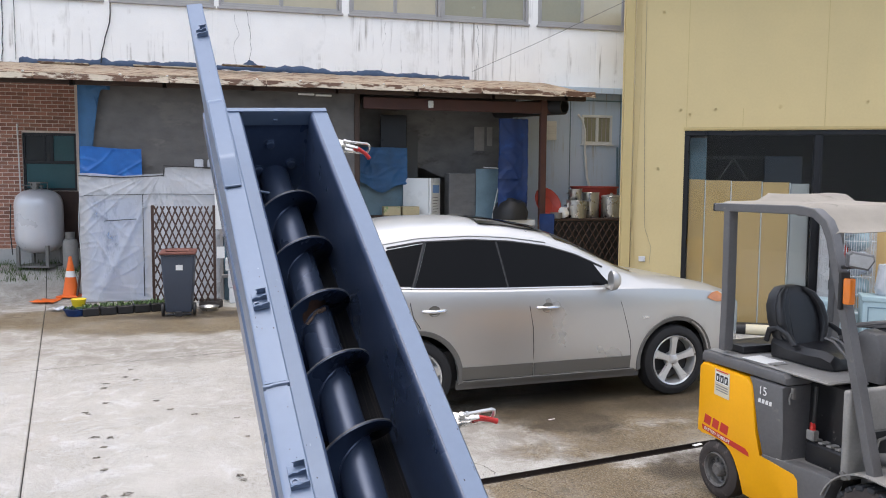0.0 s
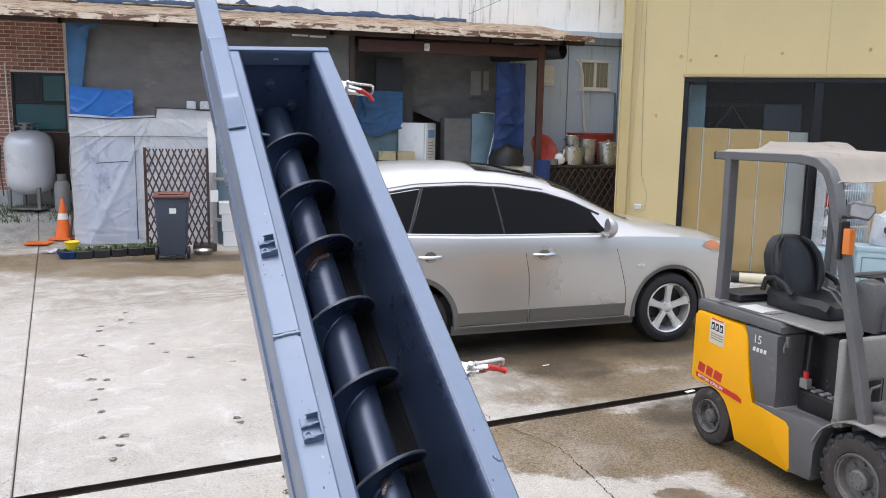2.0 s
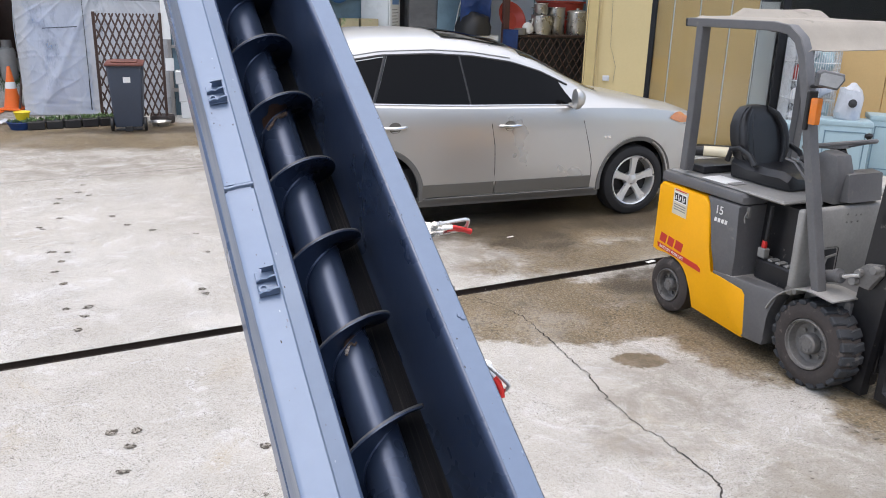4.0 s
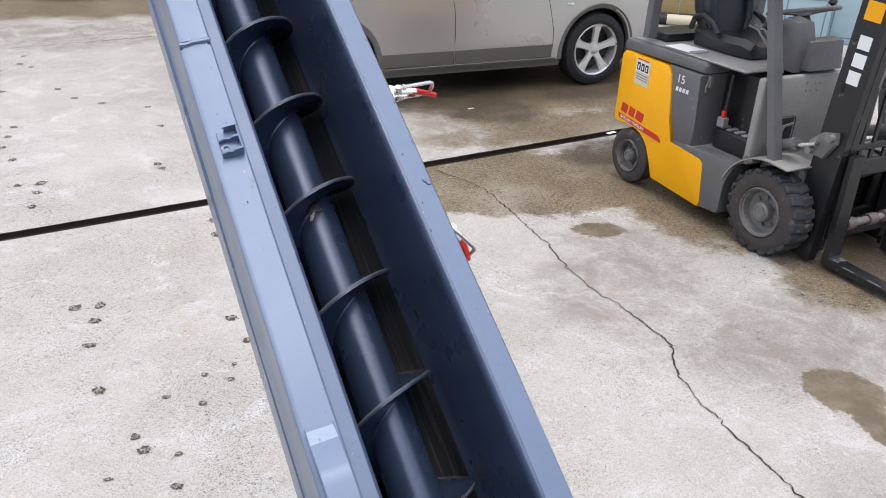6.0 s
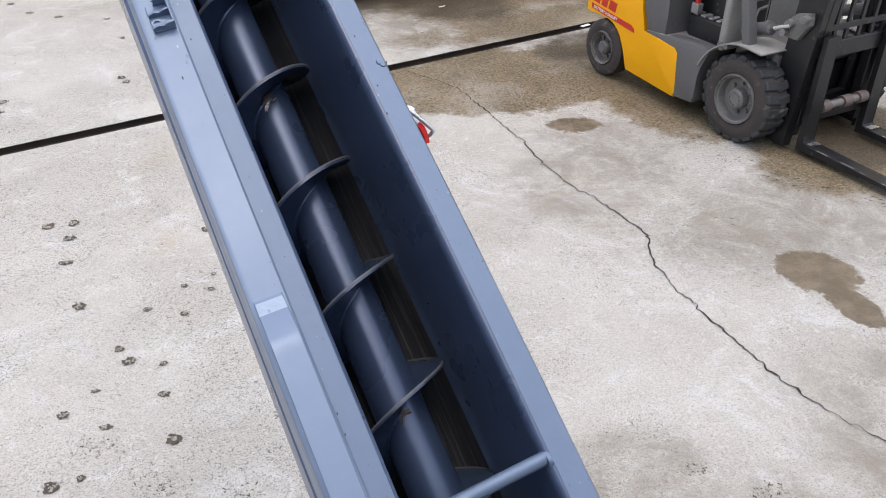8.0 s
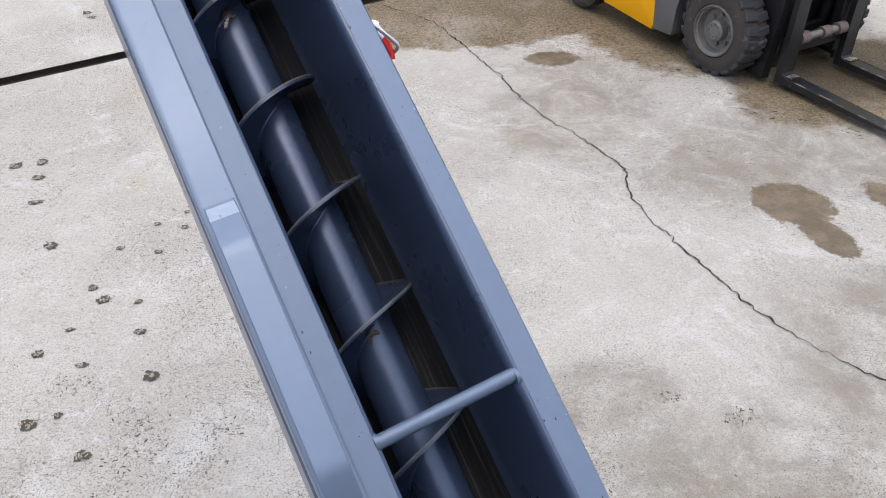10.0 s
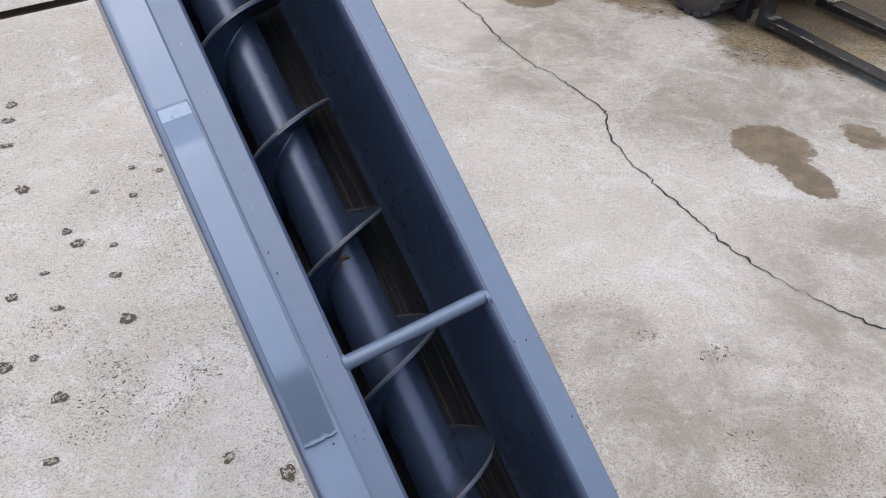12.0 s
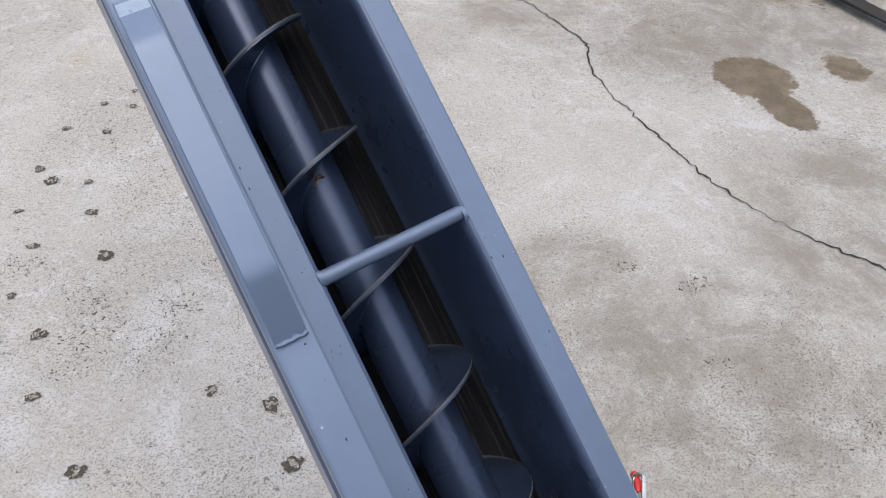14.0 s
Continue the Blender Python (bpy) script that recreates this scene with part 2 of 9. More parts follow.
M["tank"] = mat("grey_tank_paint", (0.62, 0.63, 0.66), 0.32, 0.25, 0.08, 1.5, 40, 0.04, (0.46, 0.47, 0.49), 0.25, 2)
M["cone"] = mat("orange_cone_plastic", (0.82, 0.16, 0.02), 0.45, 0, 0.08, 5, 60, 0.05)
M["grass"] = mat("weed_green", (0.075, 0.12, 0.035), 0.85, 0, 0.4, 5, 40, 0.3)
M["fridge"] = mat("white_fridge_enamel", (0.72, 0.74, 0.74), 0.3, 0, 0.04, 2, 40, 0.02)
M["alu"] = mat("dull_aluminium_pot", (0.52, 0.52, 0.51), 0.30, 0.9, 0.08, 8, 60, 0.1)
M["redplastic"] = mat("red_brown_plastic", (0.40, 0.055, 0.04), 0.45, 0, 0.1, 4, 60, 0.05)
M["lightblue"] = mat("pale_blue_plastic", (0.34, 0.46, 0.50), 0.45, 0, 0.08, 4, 60, 0.04)
M["wire"] = mat("grey_wire", (0.62, 0.64, 0.65), 0.4, 0.3, 0.1, 10, 60, 0)
M["cable"] = mat("black_cable", (0.02, 0.02, 0.02), 0.6, 0, 0.1, 10, 60, 0)
M["pipe"] = mat("cream_pipe", (0.66, 0.60, 0.44), 0.5, 0, 0.08, 4, 60, 0.05)
M["card"] = mat("printed_carton", (0.42, 0.36, 0.22), 0.7, 0, 0.15, 4, 60, 0.1, (0.12, 0.26, 0.09), 0.4, 5)
M["crack"] = mat("dark_crack", (0.026, 0.023, 0.02), 0.95, 0, 0.4, 20, 90, 0.4)
M["pit"] = mat("dark_pit_dirt", (0.075, 0.064, 0.05), 0.95, 0, 0.5, 40, 160, 0.8)
M["pitstone"] = mat("dirty_small_stones", (0.25, 0.23, 0.195), 0.9, 0, 0.4, 60, 200, 0.6)
M["pitpale"] = mat("pale_small_stones", (0.42, 0.40, 0.36), 0.85, 0, 0.25, 60, 200, 0.5)
M["drain"] = mat("wet_drain_dirt", (0.030, 0.021, 0.015), 0.85, 0, 0.5, 10, 80, 0.8)
# plaster darkened so that porch and shop room look unlit
M["inside"] = mat("plaster_painted_dim", (0.10, 0.10, 0.10), 0.8, 0, 0.15, 2, 40, 0.1)
M["inside_yard"] = mat("grey_unseen_wall", (0.30, 0.30, 0.29), 0.8, 0, 0.1, 2, 40, 0.1)
M["flower"] = mat("small_plants", (0.10, 0.16, 0.06), 0.8, 0, 0.5, 14, 60, 0.4, (0.45, 0.42, 0.36), 0.3, 20)
M["yellowpot"] = mat("yellow_plastic", (0.75, 0.56, 0.02), 0.45, 0, 0.08, 5, 60, 0.04)
M["faintblue"] = mat("faded_blue_sheet", (0.018, 0.085, 0.205), 0.5, 0, 0.35, 3, 90, 0.4, (0.014, 0.035, 0.06), 0.15, 3)
M["striptarp"] = mat("faded_blue_strip", (0.028, 0.105, 0.22), 0.5, 0, 0.3, 3, 90, 0.4, (0.03, 0.10, 0.22), 0.45, 3)
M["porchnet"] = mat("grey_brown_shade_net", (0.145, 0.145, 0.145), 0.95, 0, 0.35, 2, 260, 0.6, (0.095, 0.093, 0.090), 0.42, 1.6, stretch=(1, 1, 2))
M["filmsheet"] = mat("clear_milky_film", (0.80, 0.81, 0.83), 0.24, 0, 0.06, 2.2, 40, 0.2, (0.50, 0.52, 0.56), 0.4, 1.0, stretch=(1.2, 1, 0.6))
M["filmsheet"].node_tree.nodes["Principled BSDF"].inputs["Alpha"].default_value = 0.38
M["paleboard"] = mat("pale_board", (0.60, 0.61, 0.63), 0.7, 0, 0.08, 2, 40, 0.1, (0.46, 0.44, 0.42), 0.35, 1.5)
M["paleblue"] = mat("pale_blue_door", (0.20, 0.36, 0.66), 0.5, 0, 0.12, 2, 40, 0.1, (0.36, 0.46, 0.60), 0.4, 2.0)

# ---- mesh tools ----
def part(name, bm, material, parent=None, label="", smooth=False, kind=""):
    """Links a bmesh as one mesh object under a thing or a part."""
    me = bpy.data.meshes.new(name)
    bm.normal_update()
    if smooth:
        for f in bm.faces:
            f.smooth = True
    bm.to_mesh(me)
    bm.free()
    for m in (material if isinstance(material, (list, tuple)) else [material]):
        me.materials.append(M[m])
    if smooth:
        me.set_sharp_from_angle(angle=radians(35))
    ob = new(name, me)
    ob.parent = parent
    if label:
        ob["label"] = label
    if kind:
        ob["kind"] = kind
    return ob


def thing(name, m, label, category, group="", kind=""):
    ob = new(name)
    ob.empty_display_size = 0.1
    ob.matrix_world = m
    return tagged(ob, label, category, group, kind)


def box(bm, x0, x1, y0, y1, z0, z1, bev=0.0, m=None, seg=1):
    vs = [bm.verts.new((x, y, z)) for z in (z0, z1) for y in (y0, y1) for x in (x0, x1)]
    fs = [bm.faces.new([vs[i] for i in q]) for q in ((0, 2, 3, 1), (4, 5, 7, 6), (0, 1, 5, 4), (2, 6, 7, 3), (0, 4, 6, 2), (1, 3, 7, 5))]
    if bev:
        es = list({e for f in fs for e in f.edges})
        r = bmesh.ops.bevel(bm, geom=es, offset=bev, segments=seg, affect="EDGES", profile=0.5)
        vs = list({v for f in r["faces"] for v in f.verts} | {v for v in vs if v.is_valid})
    if m is not None:
        bmesh.ops.transform(bm, matrix=m, verts=[v for v in vs if v.is_valid])
    return bm


def prism(bm, poly, y0, y1, bev=0.0, m=None, seg=2):
    """A polygon in x, z, drawn out along y."""
    a = [bm.verts.new((x, y0, z)) for x, z in poly]
    b = [bm.verts.new((x, y1, z)) for x, z in poly]
    k = len(poly)
    fs = [bm.faces.new(a), bm.faces.new(b[::-1])]
    fs += [bm.faces.new((a[i], b[i], b[(i + 1) % k], a[(i + 1) % k])) for i in range(k)]
    vs = a + b
    if bev:
        es = list({e for f in fs[:2] for e in f.edges})
        r = bmesh.ops.bevel(bm, geom=es, offset=bev, segments=seg, affect="EDGES", profile=0.5)
        vs = list({v for f in r["faces"] for v in f.verts} | {v for v in vs if v.is_valid})
    bmesh.ops.recalc_face_normals(bm, faces=bm.faces)
    if m is not None:
        bmesh.ops.transform(bm, matrix=m, verts=[v for v in vs if v.is_valid])
    return bm


def basis(d):
    d = Vector(d).normalized()
    a = Vector((0, 0, 1)) if abs(d.z) < 0.9 else Vector((1, 0, 0))
    s = d.cross(a).normalized()
    return s, d.cross(s).normalized()


def tube(bm, pts, r, n=8, caps=True):
    """A round bar along points; r may be a list."""
    pts = [Vector(p) for p in pts]
    rs = r if isinstance(r, (list, tuple)) else [r] * len(pts)
    rings = []
    s = None
    for i, p in enumerate(pts):
        d = pts[min(i + 1, len(pts) - 1)] - pts[max(i - 1, 0)]
        d.normalize()
        if s is None:
            s, q = basis(d)
        else:
            s = (s - d * s.dot(d)).normalized()
        q = d.cross(s)
        rings.append([bm.verts.new(p + (s * math.cos(2 * math.pi * k / n) + q * math.sin(2 * math.pi * k / n)) * rs[i]) for k in range(n)])
    for a, b in zip(rings, rings[1:]):
        for k in range(n):
            bm.faces.new((a[k], a[(k + 1) % n], b[(k + 1) % n], b[k]))
    if caps:
        bm.faces.new(rings[0][::-1])
        bm.faces.new(rings[-1])
    return bm


def lathe(bm, prof, n=32, m=None, closed=False, caps=True):
    """Radii and heights turned round z; m places it."""
    rings = []
    m = m or Matrix()
    for r, z in prof:
        rings.append([bm.verts.new(m @ Vector((r * math.cos(2 * math.pi * k / n), r * math.sin(2 * math.pi * k / n), z))) for k in range(n)])
    prs = list(zip(rings, rings[1:])) + ([(rings[-1], rings[0])] if closed else [])
    for a, b in prs:
        for k in range(n):
            bm.faces.new((a[k], a[(k + 1) % n], b[(k + 1) % n], b[k]))
    if not closed and caps:
        for ring, (r, z) in ((rings[0], prof[0]), (rings[-1], prof[-1])):
            if r > 1e-4:
                bm.faces.new(ring)
    bmesh.ops.recalc_face_normals(bm, faces=bm.faces)
    return bm


def sheet(bm, rows, thick=0.0, closed=False):
    """A surface over rows of points; thick adds a back face along the normals."""
    g = [[bm.verts.new(p) for p in row] for row in rows]
    fs = []
    for a, b in zip(g, g[1:]):
        for k in range(len(a) - 1):
            fs.append(bm.faces.new((a[k], a[k + 1], b[k + 1], b[k])))
    if thick:
        bm.normal_update()
        back = {v: bm.verts.new(v.co - v.normal * thick) for row in g for v in row}
        rim = [e for e in {e for f in fs for e in f.edges} if len(e.link_faces) == 1]
        loops = []
        for f in fs:
            loops.append([back[v] for v in f.verts][::-1])
        for e in rim:
            a, b = e.verts
            loops.append([a, b, back[b], back[a]])
        for q in loops:
            bm.faces.new(q)
        bmesh.ops.recalc_face_normals(bm, faces=bm.faces)
    return bm


def sweep(bm, prof, y0, y1, steps=1):
    """An open profile of x, z points drawn along y."""
    return sheet(bm, [[(x, y0 + (y1 - y0) * i / steps, z) for x, z in prof] for i in range(steps + 1)])


def B():
    return bmesh.new()


def smooth_noise(p, s=1.0):
    return noise.noise(Vector(p) * s)


def letters(name, text, size, m, material, parent, depth=0.001):
    """Raised print in the built-in font, as a mesh."""
    cu = bpy.data.curves.new(name, "FONT")
    cu.body, cu.size, cu.extrude, cu.align_x = text, size, depth, "LEFT"
    tmp = bpy.data.objects.new(name, cu)
    scene.collection.objects.link(tmp)
    bpy.context.view_layer.update()
    me = bpy.data.meshes.new_from_object(tmp.evaluated_get(bpy.context.evaluated_depsgraph_get()))
    bpy.data.objects.remove(tmp)
    me.materials.clear()
    me.materials.append(M[material])
    ob = new(name, me)
    ob.parent = parent
    ob.matrix_local = m
    return ob


def wavy(x0, x1, z0, z1, nx, nz, y, amp=0.03, freq=9.0, seed=0.0, top=None, bot=None, crease=0.0):
    """Rows of points for a hanging sheet in the x, z plane, with folds."""
    rows = []
    for j in range(nz + 1):
        row = []
        for i in range(nx + 1):
            x = x0 + (x1 - x0) * i / nx
            ta = top(x) if top else z1
            tb = bot(x) if bot else z0
            z = tb + (ta - tb) * j / nz
            f = amp * (math.sin(freq * x + 2.0 * noise.noise(Vector((x * 1.3, z * 0.8, seed)))) + 0.9 * noise.noise(Vector((x * 3, z * 1.6, seed + 5))))
            if crease:
                a, b = x * 0.8 + z * 0.6, z * 0.8 - x * 0.6
                n1, n2, n3 = noise.noise(Vector((a * 2.4, b * 0.9, seed + 11))), noise.noise(Vector((b * 2.8, a * 1.0, seed + 17))), noise.noise(Vector((x * 1.2, z * 4.0, seed + 23)))
                f -= crease * (max(0.0, 1 - abs(n1) * 6) ** 1.5 + 0.8 * max(0.0, 1 - abs(n2) * 7) ** 1.5 + 0.5 * max(0.0, 1 - abs(n3) * 6) ** 1.5)
            row.append((x, y + f, z + 0.3 * amp * noise.noise(Vector((x * 4, seed, 3)))))
        rows.append(row)
    return rows

# ---- frames of the plan ----
def plan(x, y, deg, z=0.0):
    return pose(x, y, z, 0, 0, deg)


HOUSE = plan(-2.8, 14.6, 14.5)      # x along the eave, y into the house
SHED = plan(3.65, 12.2, -12.6)      # x along the yellow front
YARD = plan(0.2, 5.55, 25.5)        # x along the drain


def smoothstep(a, b, t):
    t = max(0.0, min(1.0, (t - a) / (b - a)))
    return t * t * (3 - 2 * t)


def ground_z(p):
    """Height of the yard: level, with a low bank before the brick wall."""
    q = HOUSE.inverted() @ Vector((p[0], p[1], 0))
    return 0.5 * smoothstep(0.35, 2.1, q.y) * (1 - smoothstep(-3.6, -3.2, q.x))


# ---- ground ----
def ground_material():
    m = bpy.data.materials.new("worn_yard_concrete")
    m.use_nodes = True
    n, l = m.node_tree.nodes, m.node_tree.links
    b = n["Principled BSDF"]
    co = n.new("ShaderNodeTexCoord")
    obj = co.outputs["Object"]
    def nz(s, d=5.0, r=0.6, dist=0.0):
        t = n.new("ShaderNodeTexNoise")
        t.inputs["Scale"].default_value, t.inputs["Detail"].default_value = s, d
        t.inputs["Roughness"].default_value, t.inputs["Distortion"].default_value = r, dist
        l.new(obj, t.inputs["Vector"])
        return t.outputs[0]
    def rng(s, a, c, lo=0.0, hi=1.0):
        r = n.new("ShaderNodeMapRange")
        r.interpolation_type = "SMOOTHSTEP"
        r.inputs[1].default_value, r.inputs[2].default_value, r.inputs[3].default_value, r.inputs[4].default_value = a, c, lo, hi
        l.new(s, r.inputs[0])
        return r.outputs[0]
    def op(kind, x, y):
        t = n.new("ShaderNodeMath")
        t.operation = kind
        for i, v in enumerate((x, y)):
            if isinstance(v, (int, float)):
                t.inputs[i].default_value = v
            else:
                l.new(v, t.inputs[i])
        return t.outputs[0]
    def mixc(f, a, c):
        t = n.new("ShaderNodeMix")
        t.data_type = "RGBA"
        l.new(f, t.inputs[0])
        for i, v in ((6, a), (7, c)):
            if isinstance(v, tuple):
                t.inputs[i].default_value = (*v, 1)
            else:
                l.new(v, t.inputs[i])
        return t.outputs[2]
    edge = op("ADD", op("MULTIPLY", op("SUBTRACT", nz(2.2, 6), 0.5), 1.6), op("MULTIPLY", op("SUBTRACT", nz(11, 6, 0.75), 0.5), 1.1))
    frill = op("ADD", op("MULTIPLY", op("SUBTRACT", nz(13, 7, 0.8, 0.6), 0.5), 2.0), op("MULTIPLY", op("SUBTRACT", nz(60, 5, 0.8, 0.8), 0.5), 0.7))
    def patch(x, y, sx, sy, deg, soft, rough_edge, rim=None):
        """A stain: one round an oval with a ragged edge, zero outside."""
        mp = n.new("ShaderNodeMapping")
        mp.vector_type = "TEXTURE"
        mp.inputs["Location"].default_value = (x, y, 0)
        mp.inputs["Rotation"].default_value = (0, 0, radians(deg))
        mp.inputs["Scale"].default_value = (sx, sy, 50)
        l.new(obj, mp.inputs[0])
        ln = n.new("ShaderNodeVectorMath")
        ln.operation = "LENGTH"
        l.new(mp.outputs[0], ln.inputs[0])
        d = op("ADD", ln.outputs["Value"], op("MULTIPLY", rim or edge, rough_edge))
        return rng(d, 1.0 - soft, 1.0 + soft, 1.0, 0.0)
    mid, big, small = nz(1.1, 7, 0.7), nz(0.33, 6, 0.65), nz(34, 5, 0.75)
    grit, grain = nz(150, 3, 0.6), nz(75, 3, 0.65)
    worn = rng(nz(0.7, 6, 0.7, 0.4), 0.38, 0.62)
    col = mixc(rng(mid, 0.35, 0.68), (0.42, 0.402, 0.362), (0.50, 0.485, 0.447))
    col = mixc(rng(big, 0.50, 0.70, 0, 0.40), col, (0.43, 0.40, 0.345))
    col = mixc(rng(nz(0.9, 7, 0.75, 0.8), 0.56, 0.70, 0, 0.55), col, (0.40, 0.345, 0.25))
    col = mixc(rng(nz(3.4, 9, 0.8, 1.5), 0.54, 0.64, 0, 0.65), col, (0.60, 0.61, 0.615))
    col = mixc(rng(nz(2.3, 8, 0.72, 0.8), 0.52, 0.66, 0, 0.85), col, (0.55, 0.55, 0.535))
    col = mixc(rng(nz(1.9, 8, 0.78, 0.5), 0.57, 0.72, 0, 0.55), col, (0.27, 0.252, 0.218))
    col = mixc(rng(nz(7.5, 8, 0.8, 0.3), 0.57, 0.70, 0, 0.4), col, (0.26, 0.243, 0.21))
    col = mixc(op("MULTIPLY", rng(small, 0.55, 0.66), rng(worn, 0, 1, 0.15, 0.5)), col, (0.21, 0.195, 0.17))
    col = mixc(rng(grain, 0.52, 0.66, 0, 0.4), col, (0.62, 0.63, 0.60))
    col = mixc(op("MULTIPLY", rng(grit, 0.535, 0.59), rng(worn, 0, 1, 0.48, 0.85)), col, (0.18, 0.167, 0.145))
    col = mixc(op("MULTIPLY", rng(nz(70, 4, 0.7, 1.2), 0.58, 0.62), rng(worn, 0, 1, 0.3, 0.95)), col, (0.10, 0.092, 0.08))
    col = mixc(rng(nz(52, 4, 0.75, 0.4), 0.56, 0.63, 0, 0.38), col, (0.64, 0.64, 0.615))
    dull = None
    for p in STAINS:
        w = patch(*p)
        dull = w if dull is None else op("MAXIMUM", dull, w)
    dull = op("MULTIPLY", dull, rng(nz(3.1, 8, 0.8, 0.5), 0.35, 0.62, 0.1, 0.75))
    col = mixc(dull, col, (0.215, 0.192, 0.158))
    damp = None
    for p in DAMP:
        w = patch(*p)
        damp = w if damp is None else op("MAXIMUM", damp, w)
    wetcol = mixc(rng(mid, 0.3, 0.7), (0.122, 0.087, 0.043), (0.212, 0.162, 0.094))
    wetcol = mixc(rng(grain, 0.49, 0.60, 0, 0.85), wetcol, (0.32, 0.272, 0.195))
    wetcol = mixc(rng(nz(38, 5, 0.8), 0.50, 0.60, 0, 0.8), wetcol, (0.042, 0.034, 0.025))
    wetcol = mixc(rng(nz(4.5, 9, 0.8, 0.9), 0.53, 0.66, 0, 0.55), wetcol, (0.30, 0.265, 0.205))
    wetcol = mixc(rng(nz(2.6, 9, 0.8, 0.7), 0.52, 0.66, 0, 0.6), wetcol, (0.062, 0.050, 0.033))
    damp = op("MULTIPLY", damp, rng(nz(1.5, 8, 0.78, 0.6), 0.28, 0.52, 0.62, 1.0))
    col = mixc(damp, col, wetcol)
    mud = None
    for p in MUD:
        w = patch(*p)
        mud = w if mud is None else op("MAXIMUM", mud, w)
    mud = op("MULTIPLY", mud, rng(nz(1.9, 8, 0.78, 0.6), 0.30, 0.56, 0.45, 0.95))
    col = mixc(mud, col, mixc(rng(grain, 0.48, 0.64), (0.050, 0.038, 0.024), (0.13, 0.104, 0.070)))
    deep = None
    for p in PUDDLES:
        w = patch(*p, frill)
        deep = w if deep is None else op("MAXIMUM", deep, w)
    col = mixc(op("MULTIPLY", deep, 0.97), col, mixc(rng(nz(120, 4, 0.7), 0.50, 0.62, 0, 0.6), mixc(rng(nz(9, 6, 0.7), 0.4, 0.62), (0.130, 0.102, 0.064), (0.205, 0.165, 0.113)), (0.075, 0.058, 0.038)))
    l.new(col, b.inputs["Base Color"])
    wet = op("MAXIMUM", damp, deep)
    l.new(rng(wet, 0.0, 1.0, 0.88, 0.50), b.inputs["Roughness"])
    b.inputs["Specular IOR Level"].default_value = 0.35
    bp = n.new("ShaderNodeBump")
    bp.inputs["Strength"].default_value, bp.inputs["Distance"].default_value = 1.0, 0.010
    l.new(op("ADD", op("MULTIPLY", small, 0.7), op("ADD", op("MULTIPLY", grain, 0.45), mid)), bp.inputs["Height"])
    l.new(bp.outputs[0], b.inputs["Normal"])
    return m


# x, y, half width, half depth, turn, softness, raggedness
DAMP = [
    (1.55, 5.42, 1.25, 0.62, 10, 0.08, 0.45), (2.6, 4.95, 0.75, 0.75, 20, 0.10, 0.5), (1.35, 7.15, 0.55, 0.75, 10, 0.25, 0.9), (1.9, 6.75, 1.2, 0.35, 24, 0.3, 0.9), (2.9, 8.2, 2.6, 0.85, 20, 0.25, 0.4), 
    (3.3, 4.0, 0.85, 0.55, 20, 0.15, 0.5), (-4.9, 12.5, 3.6, 0.95, 12, 0.25, 0.6), (-9.4, 12.6, 1.6, 0.5, 14, 0.4, 0.7), (-3.7, 11.9, 2.1, 0.7, 12, 0.3, 0.6), (0.9, 9.0, 2.2, 0.9, 20, 0.3, 0.4)]
STAINS = [(0.85, 6.75, 0.85, 0.75, 20, 0.45, 0.5), (1.7, 6.45, 0.9, 0.35, 24, 0.4, 0.6), (2.95, 3.05, 0.42, 0.5, 10, 0.35, 0.7), (-6.9, 13.7, 1.9, 1.1, 14, 0.5, 0.6), (-5.2, 11.2, 2.4, 0.8, 14, 0.5, 0.7), (1.38, 1.2, 0.62, 0.42, 20, 0.4, 0.5), (0.95, 1.76, 0.3, 0.14, 10, 0.4, 0.5), (2.45, 3.25, 0.9, 0.42, 10, 0.4, 0.6), (2.2, 1.7, 0.6, 0.5, 40, 0.5, 0.6), (-3.4, 10.2, 2.2, 0.8, 14, 0.5, 0.7), (1.5, 3.9, 0.7, 0.4, 60, 0.5, 0.8)]
MUD = [(-3.6, 12.9, 1.6, 0.32, 14, 0.4, 0.5), (1.3, 7.85, 2.0, 0.5, 20, 0.25, 0.35), (1.25, 7.2, 0.45, 0.42, 10, 0.3, 0.6), (2.1, 6.05, 0.5, 0.3, 25, 0.3, 0.5), (2.75, 8.5, 2.4, 0.8, 20, 0.2, 0.2), (3.2, 4.9, 0.7, 0.45, 20, 0.3, 0.5), (3.5, 4.15, 0.7, 0.38, 20, 0.3, 0.5)]
PUDDLES = [(2.26, 2.79, 0.175, 0.185, 30, 0.04, 0.6), (2.285, 2.52, 0.095, 0.17, 10, 0.04, 0.55), (2.74, 2.79, 0.095, 0.115, 20, 0.04, 0.8), (1.58, 4.54, 0.17, 0.11, 6, 0.05, 0.8)]
M["ground"] = ground_material()


